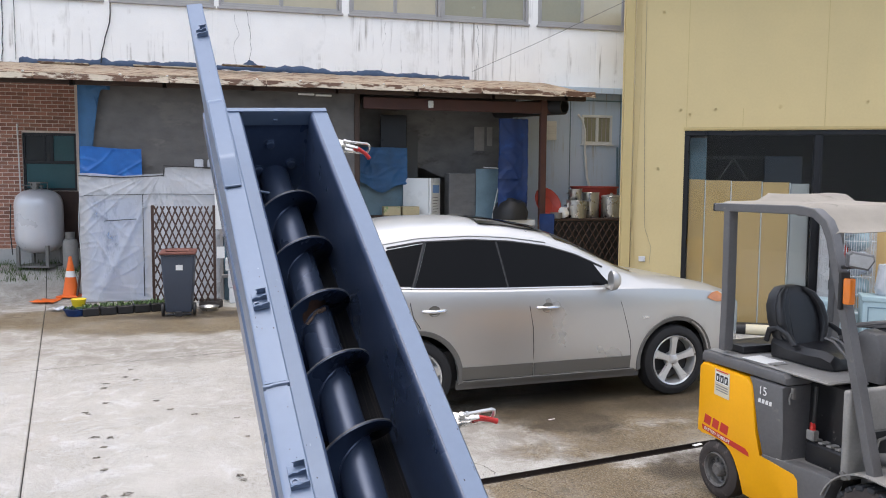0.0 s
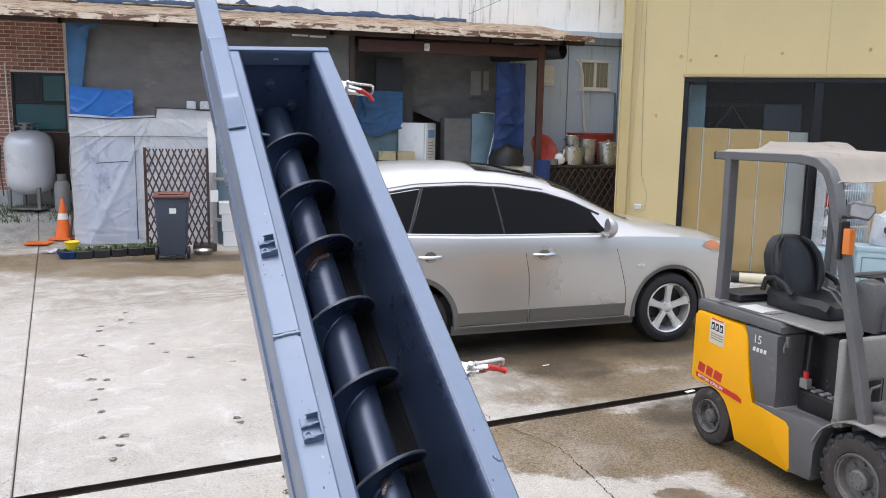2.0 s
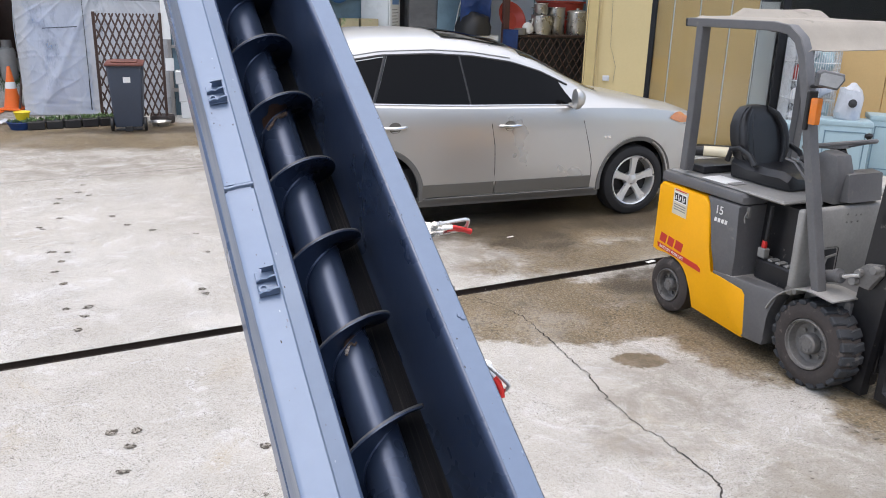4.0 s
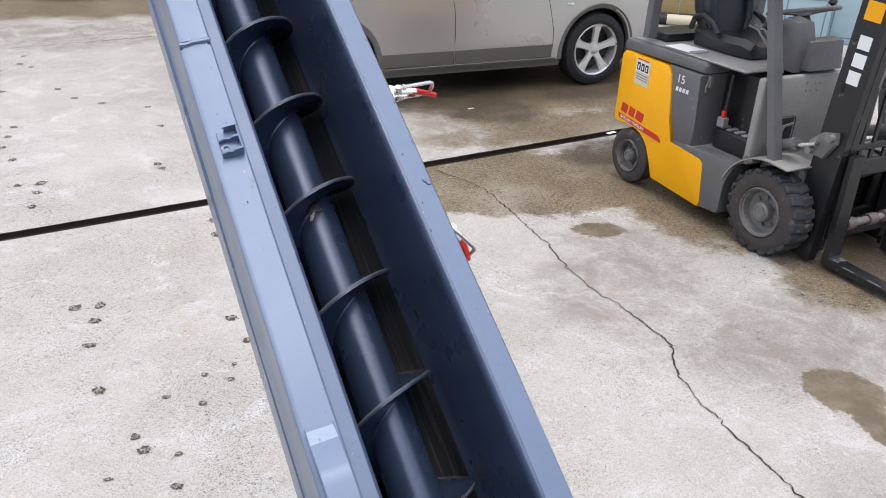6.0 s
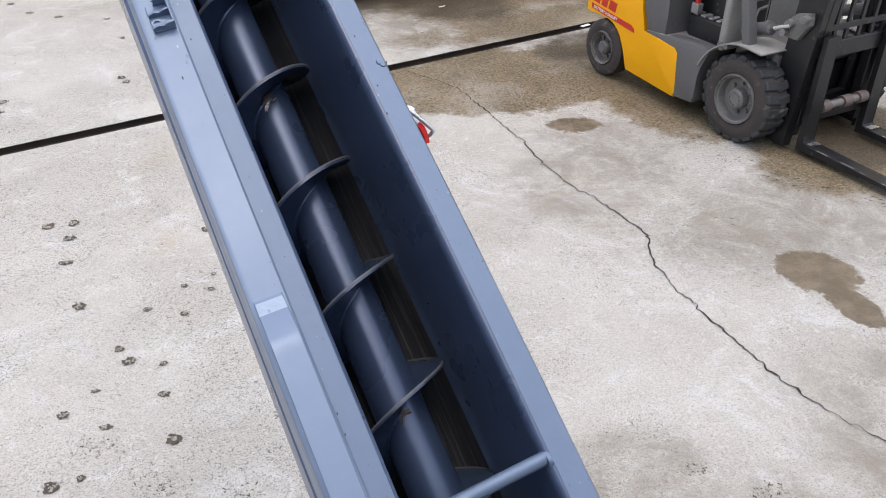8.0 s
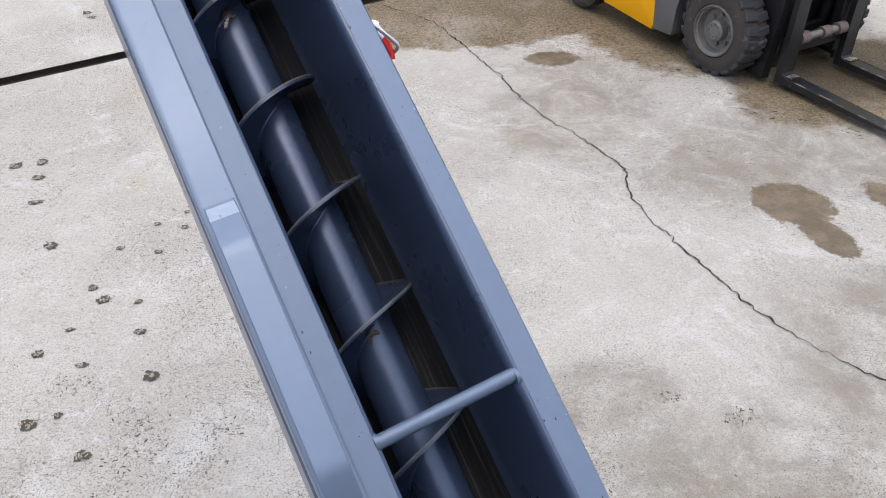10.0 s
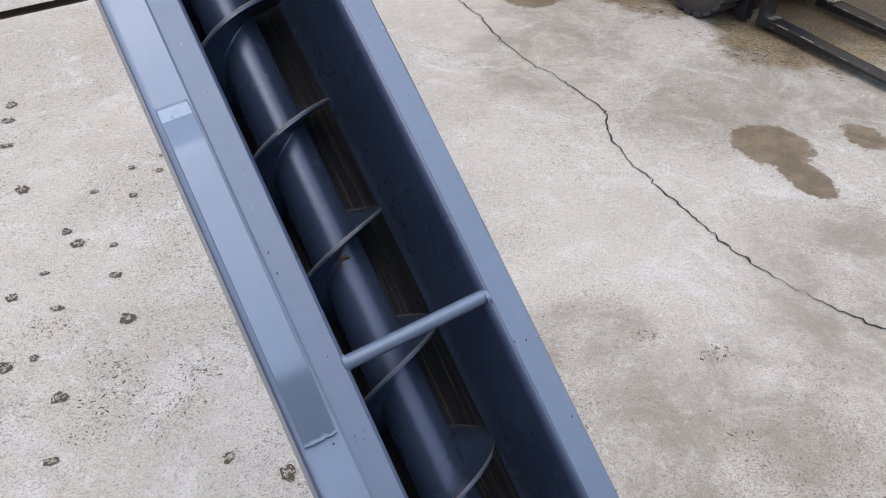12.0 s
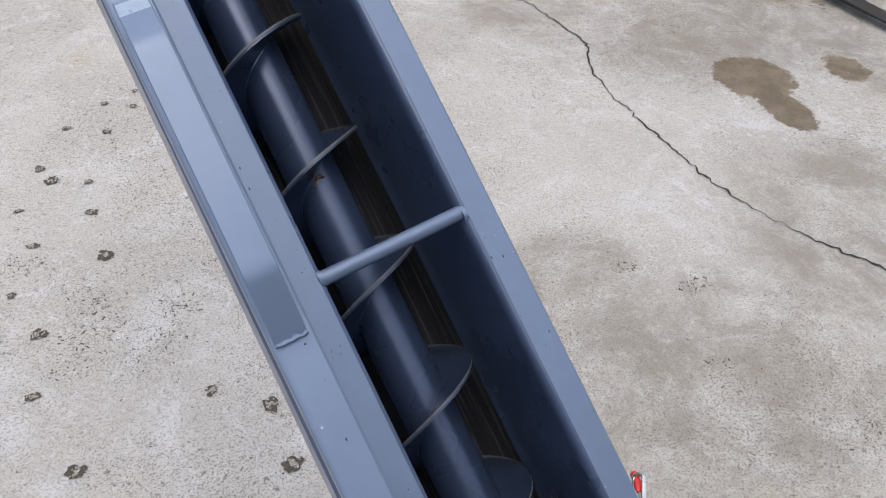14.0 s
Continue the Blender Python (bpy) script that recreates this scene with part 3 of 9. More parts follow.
def make_ground():
    """One sheet to the horizon with the drain slot and the sawn joints sunk into it."""
    def spread(fine, step, far):
        a = list(np.arange(fine[0], fine[1] + 1e-6, step))
        k = 1.0
        while a[0] > -far:
            k *= 1.6
            a.insert(0, a[0] - k)
        k = 1.0
        while a[-1] < far:
            k *= 1.6
            a.append(a[-1] + k)
        return a
    xs, ys = spread((-12, 8), 0.4, 900), spread((-3, 14), 0.4, 900)
    slot = [(0.0, 0.046, 0.22)]
    def insert(vals, lines):
        keep = [v for v in vals if all(abs(v - c) > h + 0.03 for c, h, d in lines)]
        for c, h, d in lines:
            keep += [c - h - 0.008, c - h, c + h, c + h + 0.008]
        return sorted(keep)
    ylines = slot
    xlines = [(JOINT_X, 0.0045, 0.012)]
    xs, ys = insert(xs, xlines), insert(ys, ylines)
    def sink(v, lines):
        return max([d for c, h, d in lines if abs(v - c) <= h + 1e-6] or [0.0])
    bm = B()
    rows = []
    for y in ys:
        row = []
        for x in xs:
            p = YARD @ Vector((x, y, 0))
            d = max(sink(y, ylines), sink(x, xlines) if abs(p.y) < 60 else 0)
            row.append(bm.verts.new((p.x, p.y, ground_z(p) - d)))
        rows.append(row)
    for j in range(len(ys) - 1):
        for i in range(len(xs) - 1):
            f = bm.faces.new((rows[j][i], rows[j][i + 1], rows[j + 1][i + 1], rows[j + 1][i]))
            deep = sink(ys[j], slot) or sink(ys[j + 1], slot)
            thin = (sink(ys[j], ylines) and sink(ys[j + 1], ylines)) or (sink(xs[i], xlines) and sink(xs[i + 1], xlines))
            f.material_index = 1 if deep else (2 if thin else 0)
    ob = part("ground", bm, ["ground", "drain", "crack"])
    return tagged(ob, "worn grey concrete yard with damp patches, a drain slot and sawn joints", "ground", kind="structure")


JOINT_X = -2.85
make_ground()


def make_drain_edge(side):
    """Ragged dark dirt and broken concrete along one lip of the drain slot."""
    bm = B()
    prev = None
    for x in np.arange(-6.0, 5.0, 0.012):
        w = 0.050 + 0.006 * noise.noise(Vector((x * 14, side, 0))) + 0.008 * max(0.0, noise.noise(Vector((x * 5, side, 3)))) + 0.003 * noise.noise(Vector((x * 60, side, 5)))
        a, b = YARD @ Vector((x, side * 0.043, 0.0035)), YARD @ Vector((x, side * w, 0.004))
        cur = (bm.verts.new(a), bm.verts.new(b))
        if prev:
            bm.faces.new((prev[0], cur[0], cur[1], prev[1]) if side > 0 else (prev[1], cur[1], cur[0], prev[0]))
        prev = cur
    return tagged(part("drain_edge", bm, "drain"), "ragged dirty lip of the drain slot", "drain edge", kind="structure")


for lip in (-1, 1):
    make_drain_edge(lip)


def crack_line(name, pts, width, label, seed):
    """A jagged crack: a thin sunk-looking ribbon along a wandering line."""
    rnd = random.Random(seed)
    pts = [Vector((x, y, 0)) for x, y in pts]
    fine = []
    for a, b in zip(pts, pts[1:]):
        k = max(2, int((b - a).length / 0.015))
        d = (b - a).normalized()
        s = Vector((-d.y, d.x, 0))
        for i in range(k):
            p = a.lerp(b, i / k)
            fine.append(p + s * (0.020 * noise.noise(p * 9) + 0.018 * noise.noise(p * 27) + 0.011 * noise.noise(p * 70) + 0.005 * noise.noise(p * 160)))
    fine.append(pts[-1])
    bm = B()
    prev = None
    for i, p in enumerate(fine):
        d = (fine[min(i + 1, len(fine) - 1)] - fine[max(i - 1, 0)]).normalized()
        s = Vector((-d.y, d.x, 0))
        w = width * (0.35 + 0.9 * rnd.random()) * (0.6 + 0.5 * noise.noise(p * 4))
        w = max(w, 0.0012)
        cur = (bm.verts.new((p + s * w).to_tuple()[:2] + (0.004,)), bm.verts.new((p - s * w * 0.8).to_tuple()[:2] + (0.004,)))
        if prev:
            bm.faces.new((prev[1], cur[1], cur[0], prev[0]))
        prev = cur
    return tagged(part(name, bm, "crack"), label, "crack", kind="structure")


crack_line("crack", [(0.62, 5.6), (0.80, 5.42), (0.94, 5.24), (1.08, 4.75), (1.20, 4.38), (1.24, 4.08), (1.34, 3.75), (1.47, 3.51), (1.58, 3.19), (1.52, 2.92), (1.57, 2.68), (1.63, 2.43), (1.73, 2.12), (1.78, 2.0), (1.91, 1.8), (2.04, 1.64), (2.13, 1.55), (2.5, 1.2), (3.2, 0.8)], 0.0071,
           "long jagged crack across the grey concrete yard", 3)
crack_line("crack", [(0.50, 5.72), (0.42, 5.95), (0.20, 6.12), (0.05, 6.4)], 0.004, "short thin crack beside the drain slot", 4)

crack_line("joint", [(-7.2, 7.5), (-4.88, 8.78), (-4.14, 9.19), (-3.3, 9.65), (-2.44, 10.12), (-1.4, 10.7)], 0.009, "thin sawn joint in the grey concrete yard", 6)

PITS_NEAR = [(-0.83, 2.61), (-0.77, 2.53), (-0.64, 2.50), (-0.87, 2.37), (-0.61, 2.32), (-0.79, 2.17), (-0.54, 2.08), (-0.82, 1.94), (-0.69, 1.51), (-0.18, 1.44), (-0.01, 1.36), (0.04, 1.15), (-0.54, 1.23),
             (-0.76, 2.87), (-0.63, 3.03), (-0.51, 3.11), (-0.51, 2.99), (-0.60, 2.82), (-0.71, 1.75), (-0.95, 2.25), (2.62, 1.0), (-0.91, 1.91)]
PITS_FAR = [(-2.08, 5.17), (-2.03, 4.93), (-1.37, 3.64), (-1.25, 3.66), (-1.24, 3.51), (-1.20, 3.29), (-0.58, 3.52), (-0.47, 3.31), (-1.06, 2.93), (-0.80, 4.50), (-0.86, 4.71), (-3.48, 8.18), (-3.23, 7.62), (-3.28, 7.29), (-3.23, 7.24), (-3.54, 8.37),
            (-3.29, 8.55), (-2.77, 7.72), (-2.24, 7.27), (-2.53, 7.43), (-1.82, 7.17), (-1.59, 6.63), (-2.87, 6.57), (-2.74, 6.57), (-2.69, 6.32), (-2.64, 6.07), (-2.47, 5.8), (-2.11, 5.34), (-2.25, 5.29), (-1.37, 5.63), (-1.42, 5.72), (-3.53, 9.02), (-3.45, 8.67)]


def make_pits():
    """Chipped hollows in the concrete: a dark ragged cup crowded with small stones."""
    rnd = random.Random(8)
    bm = B()
    for i, (x, y) in enumerate(PITS_NEAR + PITS_FAR):
        near = i < len(PITS_NEAR)
        r = rnd.uniform(0.016, 0.024) * (1.0 if near else 1.35)
        if i in (3, 7, 13, 14, 15, 16, 17):
            r *= 0.75
        n, ph = 22, rnd.random() * 9
        sx, sy = rnd.uniform(0.9, 1.3), rnd.uniform(0.75, 1.05)
        def rag(a):
            c = Vector((math.cos(a) * 1.6, math.sin(a) * 1.6, ph))
            return r * (1 + 0.55 * noise.noise(c) + 0.4 * noise.noise(c * 3.1))
        outer = [bm.verts.new((x + math.cos(a) * rag(a) * sx, y + math.sin(a) * rag(a) * sy, 0.004)) for a in [2 * math.pi * k / n for k in range(n)]]
        c = bm.verts.new((x, y, 0.0045))
        for k in range(n):
            bm.faces.new((outer[k], outer[(k + 1) % n], c))
        for _ in range(rnd.randint(13, 19)):
            a, d = rnd.random() * 6.28, r * rnd.uniform(0.0, 0.85)
            q = r * rnd.uniform(0.12, 0.25)
            res = bmesh.ops.create_icosphere(bm, subdivisions=1, radius=q, matrix=Matrix.Translation((x + math.cos(a) * d * sx, y + math.sin(a) * d * sy, 0.004)) @ pose(0, 0, 0, 0, 0, rnd.uniform(0, 180)) @ Matrix.Diagonal((1.35, 0.85, 0.55, 1)))
            for f in {f for v in res["verts"] for f in v.link_faces}:
                f.material_index = rnd.choice((1, 1, 1, 2))
        for _ in range(rnd.randint(2, 5)):
            a, d, q = rnd.random() * 6.28, r * rnd.uniform(1.0, 1.7), r * rnd.uniform(0.05, 0.12)
            res = bmesh.ops.create_icosphere(bm, subdivisions=1, radius=q, matrix=Matrix.Translation((x + math.cos(a) * d, y + math.sin(a) * d, 0.002)) @ Matrix.Diagonal((1.5, 0.8, 0.7, 1)))
    return tagged(part("concrete_pits", bm, ["pit", "pitstone", "pitpale"]), "small dirty chipped hollows full of stones in the concrete", "pits", kind="stuff")


def make_specks():
    """Loose grit and leaf crumbs lying about the yard."""
    rnd = random.Random(31)
    bm = B()
    for _ in range(1500):
        y = 0.6 + 8.0 * rnd.random() ** 1.6
        x = rnd.uniform(-0.75, 0.75) * (y + 1.2) + 0.35
        if noise.noise(Vector((x * 0.9, y * 0.9, 5))) < -0.05:
            continue
        q = rnd.uniform(0.0008, 0.0022) * (1 + y * 0.12)
        m = Matrix.Translation((x, y, 0.001)) @ pose(0, 0, 0, 0, 0, rnd.uniform(0, 180)) @ Matrix.Diagonal((rnd.uniform(1.0, 2.6), 0.8, 0.5, 1))
        res = bmesh.ops.create_cube(bm, size=q * 1.5, matrix=m)
        k = 1 if rnd.random() < 0.25 else 0
        for f in {f for v in res["verts"] for f in v.link_faces}:
            f.material_index = k
    for cx, cy, cr in ((-0.58, 1.75, 0.10), (-0.60, 1.62, 0.09), (-0.28, 1.80, 0.07), (-0.55, 1.88, 0.08), (-0.32, 1.68, 0.09), (1.22, 1.72, 0.04), (1.43, 1.60, 0.05), (1.36, 1.25, 0.06), (1.72, 0.93, 0.09), (-0.80, 2.08, 0.07)):
        for _ in range(70):
            a, d = rnd.random() * 6.28, cr * rnd.random() ** 0.7
            m = Matrix.Translation((cx + math.cos(a) * d * 1.3, cy + math.sin(a) * d * 0.8, 0.0006)) @ pose(0, 0, 0, 0, 0, rnd.uniform(0, 180)) @ Matrix.Diagonal((rnd.uniform(1.0, 3.0), 0.8, 0.4, 1))
            res = bmesh.ops.create_cube(bm, size=rnd.uniform(0.0016, 0.0052), matrix=m)
            k = rnd.choice((0, 2, 2))
            for f in {f for v in res["verts"] for f in v.link_faces}:
                f.material_index = k
    for cx, cy in ((2.35, 3.95), (2.42, 3.92), (2.60, 3.58), (2.62, 3.62), (2.95, 3.35), (2.9, 3.38), (2.05, 3.28), (2.25, 4.25), (2.2, 4.3), (2.12, 4.42), (2.5, 3.7), (2.7, 3.5)):
        for _ in range(3):
            L, a = rnd.uniform(0.010, 0.034), rnd.uniform(-0.9, 0.3)
            m = Matrix.Translation((cx + rnd.uniform(-0.06, 0.06), cy + rnd.uniform(-0.06, 0.06), 0.001)) @ pose(0, 0, 0, 0, 0, math.degrees(a)) @ Matrix.Diagonal((L, 0.0028, 0.002, 1))
            bmesh.ops.create_cube(bm, size=1.0, matrix=m)
    return tagged(part("grit", bm, ["pit", "pitpale", "pitstone"]), "loose dark grit and crumbs scattered over the concrete", "grit", kind="stuff")


make_pits()
make_specks()

# ---- screw conveyor: x across, y up along the trough, z out of the trough ----
CONV = Matrix(((0.9295, -0.3172, 0.1881, 0.165), (0.3668, 0.7432, -0.5595, 0.577), (0.0377, 0.5891, 0.8072, 1.317), (0, 0, 0, 1)))
Y_LOW, Y_TOP = -1.72, 1.77
XC, XT = 0.0905, 0.0965     # screw axis, trough middle


def zc(y):
    """Depth of the screw axis under the flanges: it dips slightly towards the upper end."""
    return -0.1582 - 0.0176 * y


def draw_in(x, y):
    """The far side of the trough runs in a little towards the upper end."""
    return x - 0.0150 * max(0.0, y - 0.2) * max(0.0, min(1.0, (x + 0.01) / 0.21))


def make_conveyor():
    root = thing("screw_conveyor", CONV, "blue-grey painted steel screw conveyor, leaning upward with its hinged lids open", "screw conveyor")
    # trough shell with thickness, flanges turned outward
    rin, t = 0.100, 0.004
    def shell(y):
        q = [(0.237, -0.035), (0.237, -0.003), (0.2345, 0.0), (0.2015, 0.0), (0.1985, -0.0015), (0.1967, -0.005), (0.1966, -0.012), (0.1965, zc(y) + 0.03)]
        q += [(XT + rin * math.cos(a), zc(y) + rin * math.sin(a)) for a in np.linspace(0, -math.pi, 19)]
        return q + [(-0.0035, zc(y) + 0.03), (-0.0034, -0.012), (-0.0033, -0.005), (-0.0044, -0.0015), (-0.0065, 0.0), (-0.0855, 0.0), (-0.088, -0.003), (-0.088, -0.035)]
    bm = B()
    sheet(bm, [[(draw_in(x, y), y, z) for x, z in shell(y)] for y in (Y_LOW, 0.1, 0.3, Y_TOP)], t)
    part("trough", bm, "paint_in", root, "blue-grey painted steel trough, its inner shade painted as a darker blue", smooth=True)
    # worn strip along the trough's floor, near black to hold the shade there
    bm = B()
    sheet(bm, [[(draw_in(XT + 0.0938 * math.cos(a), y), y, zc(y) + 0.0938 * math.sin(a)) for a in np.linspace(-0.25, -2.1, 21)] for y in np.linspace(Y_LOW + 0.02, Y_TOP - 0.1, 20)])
    part("trough_floor", bm, "liner", root, "steel trough floor with rusty wear streaks, its shade painted near black", smooth=True)
    # flange tops carry the same enamel in its unshaded tone
    for x0, x1 in ((0.2002, 0.2372), (-0.0882, -0.0052)):
        bm = B()
        stations = (Y_LOW, 0.1, 0.2, 0.3, Y_TOP + 0.003)
        sheet(bm, [[(draw_in(x, y), y, z) for x, z in ((x0, 0.0005), (x0, 0.0035), (x0 + 0.001, 0.0045), (x1 - 0.001, 0.0045), (x1, 0.0035), (x1, 0.0005), (x0, 0.0005))] for y in stations])
        for y in (stations[0], stations[-1]):
            bm.faces.new([bm.verts.new((draw_in(x, y), y, z)) for x, z in ((x0, 0.0005), (x0, 0.0035), (x1, 0.0035), (x1, 0.0005))])
        bmesh.ops.recalc_face_normals(bm, faces=bm.faces)
        part("flange", bm, "paint", root, "smooth blue-grey painted flange")
    # a few painted-over marks on the flanges
    bm = B()
    for x, y in ((0.226, 0.605), (0.222, 0.61)):
        lathe(bm, [(0.0001, 0.006), (0.004, 0.0055), (0.005, 0.0035)], 10, Matrix.Translation((x, y, 0.001)))
    part("weld_spot", bm, "paint", root, smooth=True)
    # upper end plate with an angle along its top
    bm = B()
    prism(bm, [(-0.0852, 0.004), (0.2137, 0.004), (0.2137, -0.034), (0.198, -0.040), (0.198, -0.19), (0.16, -0.30), (0.028, -0.30), (-0.008, -0.19), (-0.008, -0.040), (-0.0852, -0.034)], 0, 0.006, 0.001)
    bmesh.ops.translate(bm, verts=bm.verts, vec=(0, Y_TOP + 0.003, 0))
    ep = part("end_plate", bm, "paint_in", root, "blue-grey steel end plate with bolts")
    bm = B()
    box(bm, -0.05, 0.2135, Y_TOP - 0.004, Y_TOP + 0.012, 0.003, 0.008, 0.001)
    box(bm, 0.0, 0.176, Y_TOP - 0.004, Y_TOP + 0.001, -0.034, 0.003, 0.001)
    part("end_angle", bm, "paint", ep, "painted angle along the end plate")
    for bx, bz in ((0.075, -0.093), (0.133, -0.156), (0.05, -0.175)):
        bm = B()
        lathe(bm, [(0.015, 0.0), (0.015, 0.002), (0.0115, 0.0022), (0.0115, 0.010), (0.008, 0.012), (0.0001, 0.012)], 12, Matrix.Translation((bx, Y_TOP + 0.003, bz)) @ pose(0, 0, 0, 90))
        part("bolt", bm, "paint_in", ep)
    bm = B()
    box(bm, 0.078, 0.09, Y_TOP - 0.01, Y_TOP - 0.004, -0.022, -0.014, 0.001)
    part("tab", bm, "paint", ep)
    bm = B()
    tube(bm, [(XC - 0.09, 1.66, zc(1.66) + 0.035), (XC - 0.03, 1.66, zc(1.66) + 0.02)], 0.004, 8)
    part("grease_pipe", bm, "paint", root, smooth=True)
    # lower end plate and foot
    bm = B()
    prism(bm, [(-0.0932, 0.004), (0.2372, 0.004), (0.2372, -0.19), (0.17, -0.31), (0.028, -0.31), (-0.0932, -0.19)], 0, 0.006, 0.001)
    bmesh.ops.translate(bm, verts=bm.verts, vec=(0, Y_LOW - 0.009, 0))
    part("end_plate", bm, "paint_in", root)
    # screw: pipe and flights, in the enamel darkened for shade
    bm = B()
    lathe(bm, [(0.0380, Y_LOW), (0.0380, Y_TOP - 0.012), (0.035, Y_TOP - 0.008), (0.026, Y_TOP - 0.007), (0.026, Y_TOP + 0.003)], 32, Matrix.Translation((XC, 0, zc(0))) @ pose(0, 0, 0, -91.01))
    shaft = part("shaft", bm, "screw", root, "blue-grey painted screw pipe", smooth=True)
    bm = B()
    pitch, rf, u0 = 0.1783, 0.0855, 1.6196
    y0, y1 = Y_LOW + 0.02, 1.675
    n = int((y1 - y0) / pitch * 40)
    rows = []
    for i in range(n + 1):
        y = y0 + (y1 - y0) * i / n
        a = -(y - u0) / pitch * 2 * math.pi
        rows.append([(XC + r * math.cos(a), y + 0.001 * noise.noise(Vector((y * 3, r * 9, 0))), zc(y) + r * math.sin(a)) for r in (0.030, 0.048, 0.067, rf)])
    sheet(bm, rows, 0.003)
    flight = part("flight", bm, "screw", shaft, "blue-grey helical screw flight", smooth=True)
    bm = B()
    edge = []
    for i in range(n + 1):
        y = y0 + (y1 - y0) * i / n
        a = -(y - u0) / pitch * 2 * math.pi
        edge.append([(XC + (rf + 0.0006) * math.cos(a), y - 0.0002 + e, zc(y) + (rf + 0.0006) * math.sin(a)) for e in (0.0, 0.0033)])
    sheet(bm, edge)
    part("flight_edge", bm, "baredge", flight, "worn bare steel edge of the flight", smooth=True)
    # weld bead at the flight's foot
    bm = B()
    pts = []
    for i in range(n + 1):
        y = y0 + (y1 - y0) * i / n
        a = -(y - u0) / pitch * 2 * math.pi
        pts.append((XC + 0.0388 * math.cos(a), y - 0.004, zc(y) + 0.0388 * math.sin(a)))
    tube(bm, pts, [0.0022 + 0.001 * noise.noise(Vector(p) * 80) for p in pts], 5)
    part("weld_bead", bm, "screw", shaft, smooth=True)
    # burnt joints where the flight was welded again: browned paint and a bright ragged bead
    for yy, k in ((1.20, 1.0), (0.655, 0.5), (0.11, 0.35)):
        bm = B()
        a0 = -(yy - u0) / pitch * 2 * math.pi
        rows = []
        for s_ in np.linspace(-0.75 * k, 0.75 * k, 18):
            a = 1.75 + s_
            y = u0 - (a + 2 * math.pi * round((a0 - a) / (2 * math.pi))) * pitch / (2 * math.pi)
            w = 0.034 * k * (1 - (s_ / (0.78 * k)) ** 2) * (0.8 + 0.5 * noise.noise(Vector((s_ * 5, yy, 0))))
            rows.append([(XC + r * math.cos(a), y - 0.0055, zc(y) + r * math.sin(a)) for r in np.linspace(0.0380, 0.0390 + w, 4)])
        sheet(bm, rows)
        part("scorch", bm, "heat", flight, "heat-browned patch on the flight", smooth=True)
        bm = B()
        pts = []
        for s_ in np.linspace(-0.6 * k, 0.6 * k, 26):
            a = 1.75 + s_
            y = u0 - (a + 2 * math.pi * round((a0 - a) / (2 * math.pi))) * pitch / (2 * math.pi)
            pts.append((XC + 0.0395 * math.cos(a), y - 0.010 - 0.008 * abs(math.sin(s_ * 4.0)) - 0.004 * noise.noise(Vector((s_ * 14, yy, 1))), zc(y) + 0.0395 * math.sin(a)))
        tube(bm, pts, [0.0036 * (0.5 + k / 2) + 0.003 * noise.noise(Vector(p) * 110) for p in pts], 6)
        part("weld_patch", bm, "rustburn", shaft, "bare rusty weld patch", smooth=True)
    # rod across the mouth
    bm = B()
    tube(bm, [(-0.004, -0.006, -0.004), (0.199, -0.001, -0.004)], 0.0095, 16)
    for x in (-0.003, 0.197):
        tube(bm, [(x - 0.003, -0.005, -0.004), (x + 0.003, -0.005, -0.004)], 0.0115, 12)
    part("spacer_rod", bm, "paint", root, "round steel rod welded across the trough", smooth=True)
    # lids, folded back on their hinges: plate, lip, hem
    hx, hz, tx, tz = -0.088, 0.0, -0.134, 0.318
    def lid(ya, yb, label, step):
        bm = B()
        d = Vector((tx - hx, 0, tz - hz)).normalized()
        s = Vector((d.z, 0, -d.x))
        o = Vector((hx, 0, hz))
        q = [o - s * step, o + d * 0.31 - s * step, o + d * 0.3165 - s * step, o + d * 0.3183 + s * (0.0006 - step), o + d * 0.319 + s * (0.002 - step), o + d * 0.319 + s * 0.0045, o + d * 0.319 + s * 0.028, o + d * 0.319 + s * 0.0305, o + d * 0.3165 + s * 0.0325, o + d * 0.303 + s * 0.0325]
        rows = [[(p.x, y, p.z) for p in q] for y in np.linspace(ya, yb, 9)]
        rows = [[(x - 0.0012 * math.sin(5 * y), y, z) for x, y, z in r] for r in rows]
        sheet(bm, rows, 0.003)
        return part("lid", bm, "paint", root, label, smooth=True), o, d, s
    up, o, d, s = lid(0.650, 1.685, "open blue-grey steel lid with a flat-bar handle", 0.0)
    low, _, _, _ = lid(-1.30, 0.640, "open blue-grey steel lid with a flat-bar handle", 0.001)
    for y in (0.645,):
        bm = B()
        pts = [o + d * (0.32) + s * k for k in np.linspace(0.0, 0.032, 12)]
        tube(bm, [(p.x, y + 0.002 * noise.noise(p * 200), p.z) for p in pts], 0.0028, 6)
        part("weld_bead", bm, "paint", low, smooth=True)
    lipm = Matrix(((s.x, 0, d.x, 0), (0, 1, 0, 0), (s.z, 0, d.z, 0), (0, 0, 0, 1)))
    def on_lip(y, across=0.0):
        p = o + d * 0.3193 + s * across
        return Matrix.Translation((p.x, y, p.z)) @ lipm
    for ya, yb, owner in ((1.045, 1.30, up), (-0.066, 0.218, low)):
        bm = B()
        L = yb - ya
        prof = [(0, 0.001), (0.005, 0.003), (0.044, 0.0215), (0.049, 0.0230), (0.054, 0.0238), (0.060, 0.024), (L - 0.056, 0.024), (L - 0.050, 0.0238), (L - 0.045, 0.0230), (L - 0.040, 0.0215), (L - 0.005, 0.003), (L, 0.001)]
        rows = [[(x, ya + y, z) for x in (0.0022, 0.0030, 0.0272, 0.0280)] for y, z in prof]
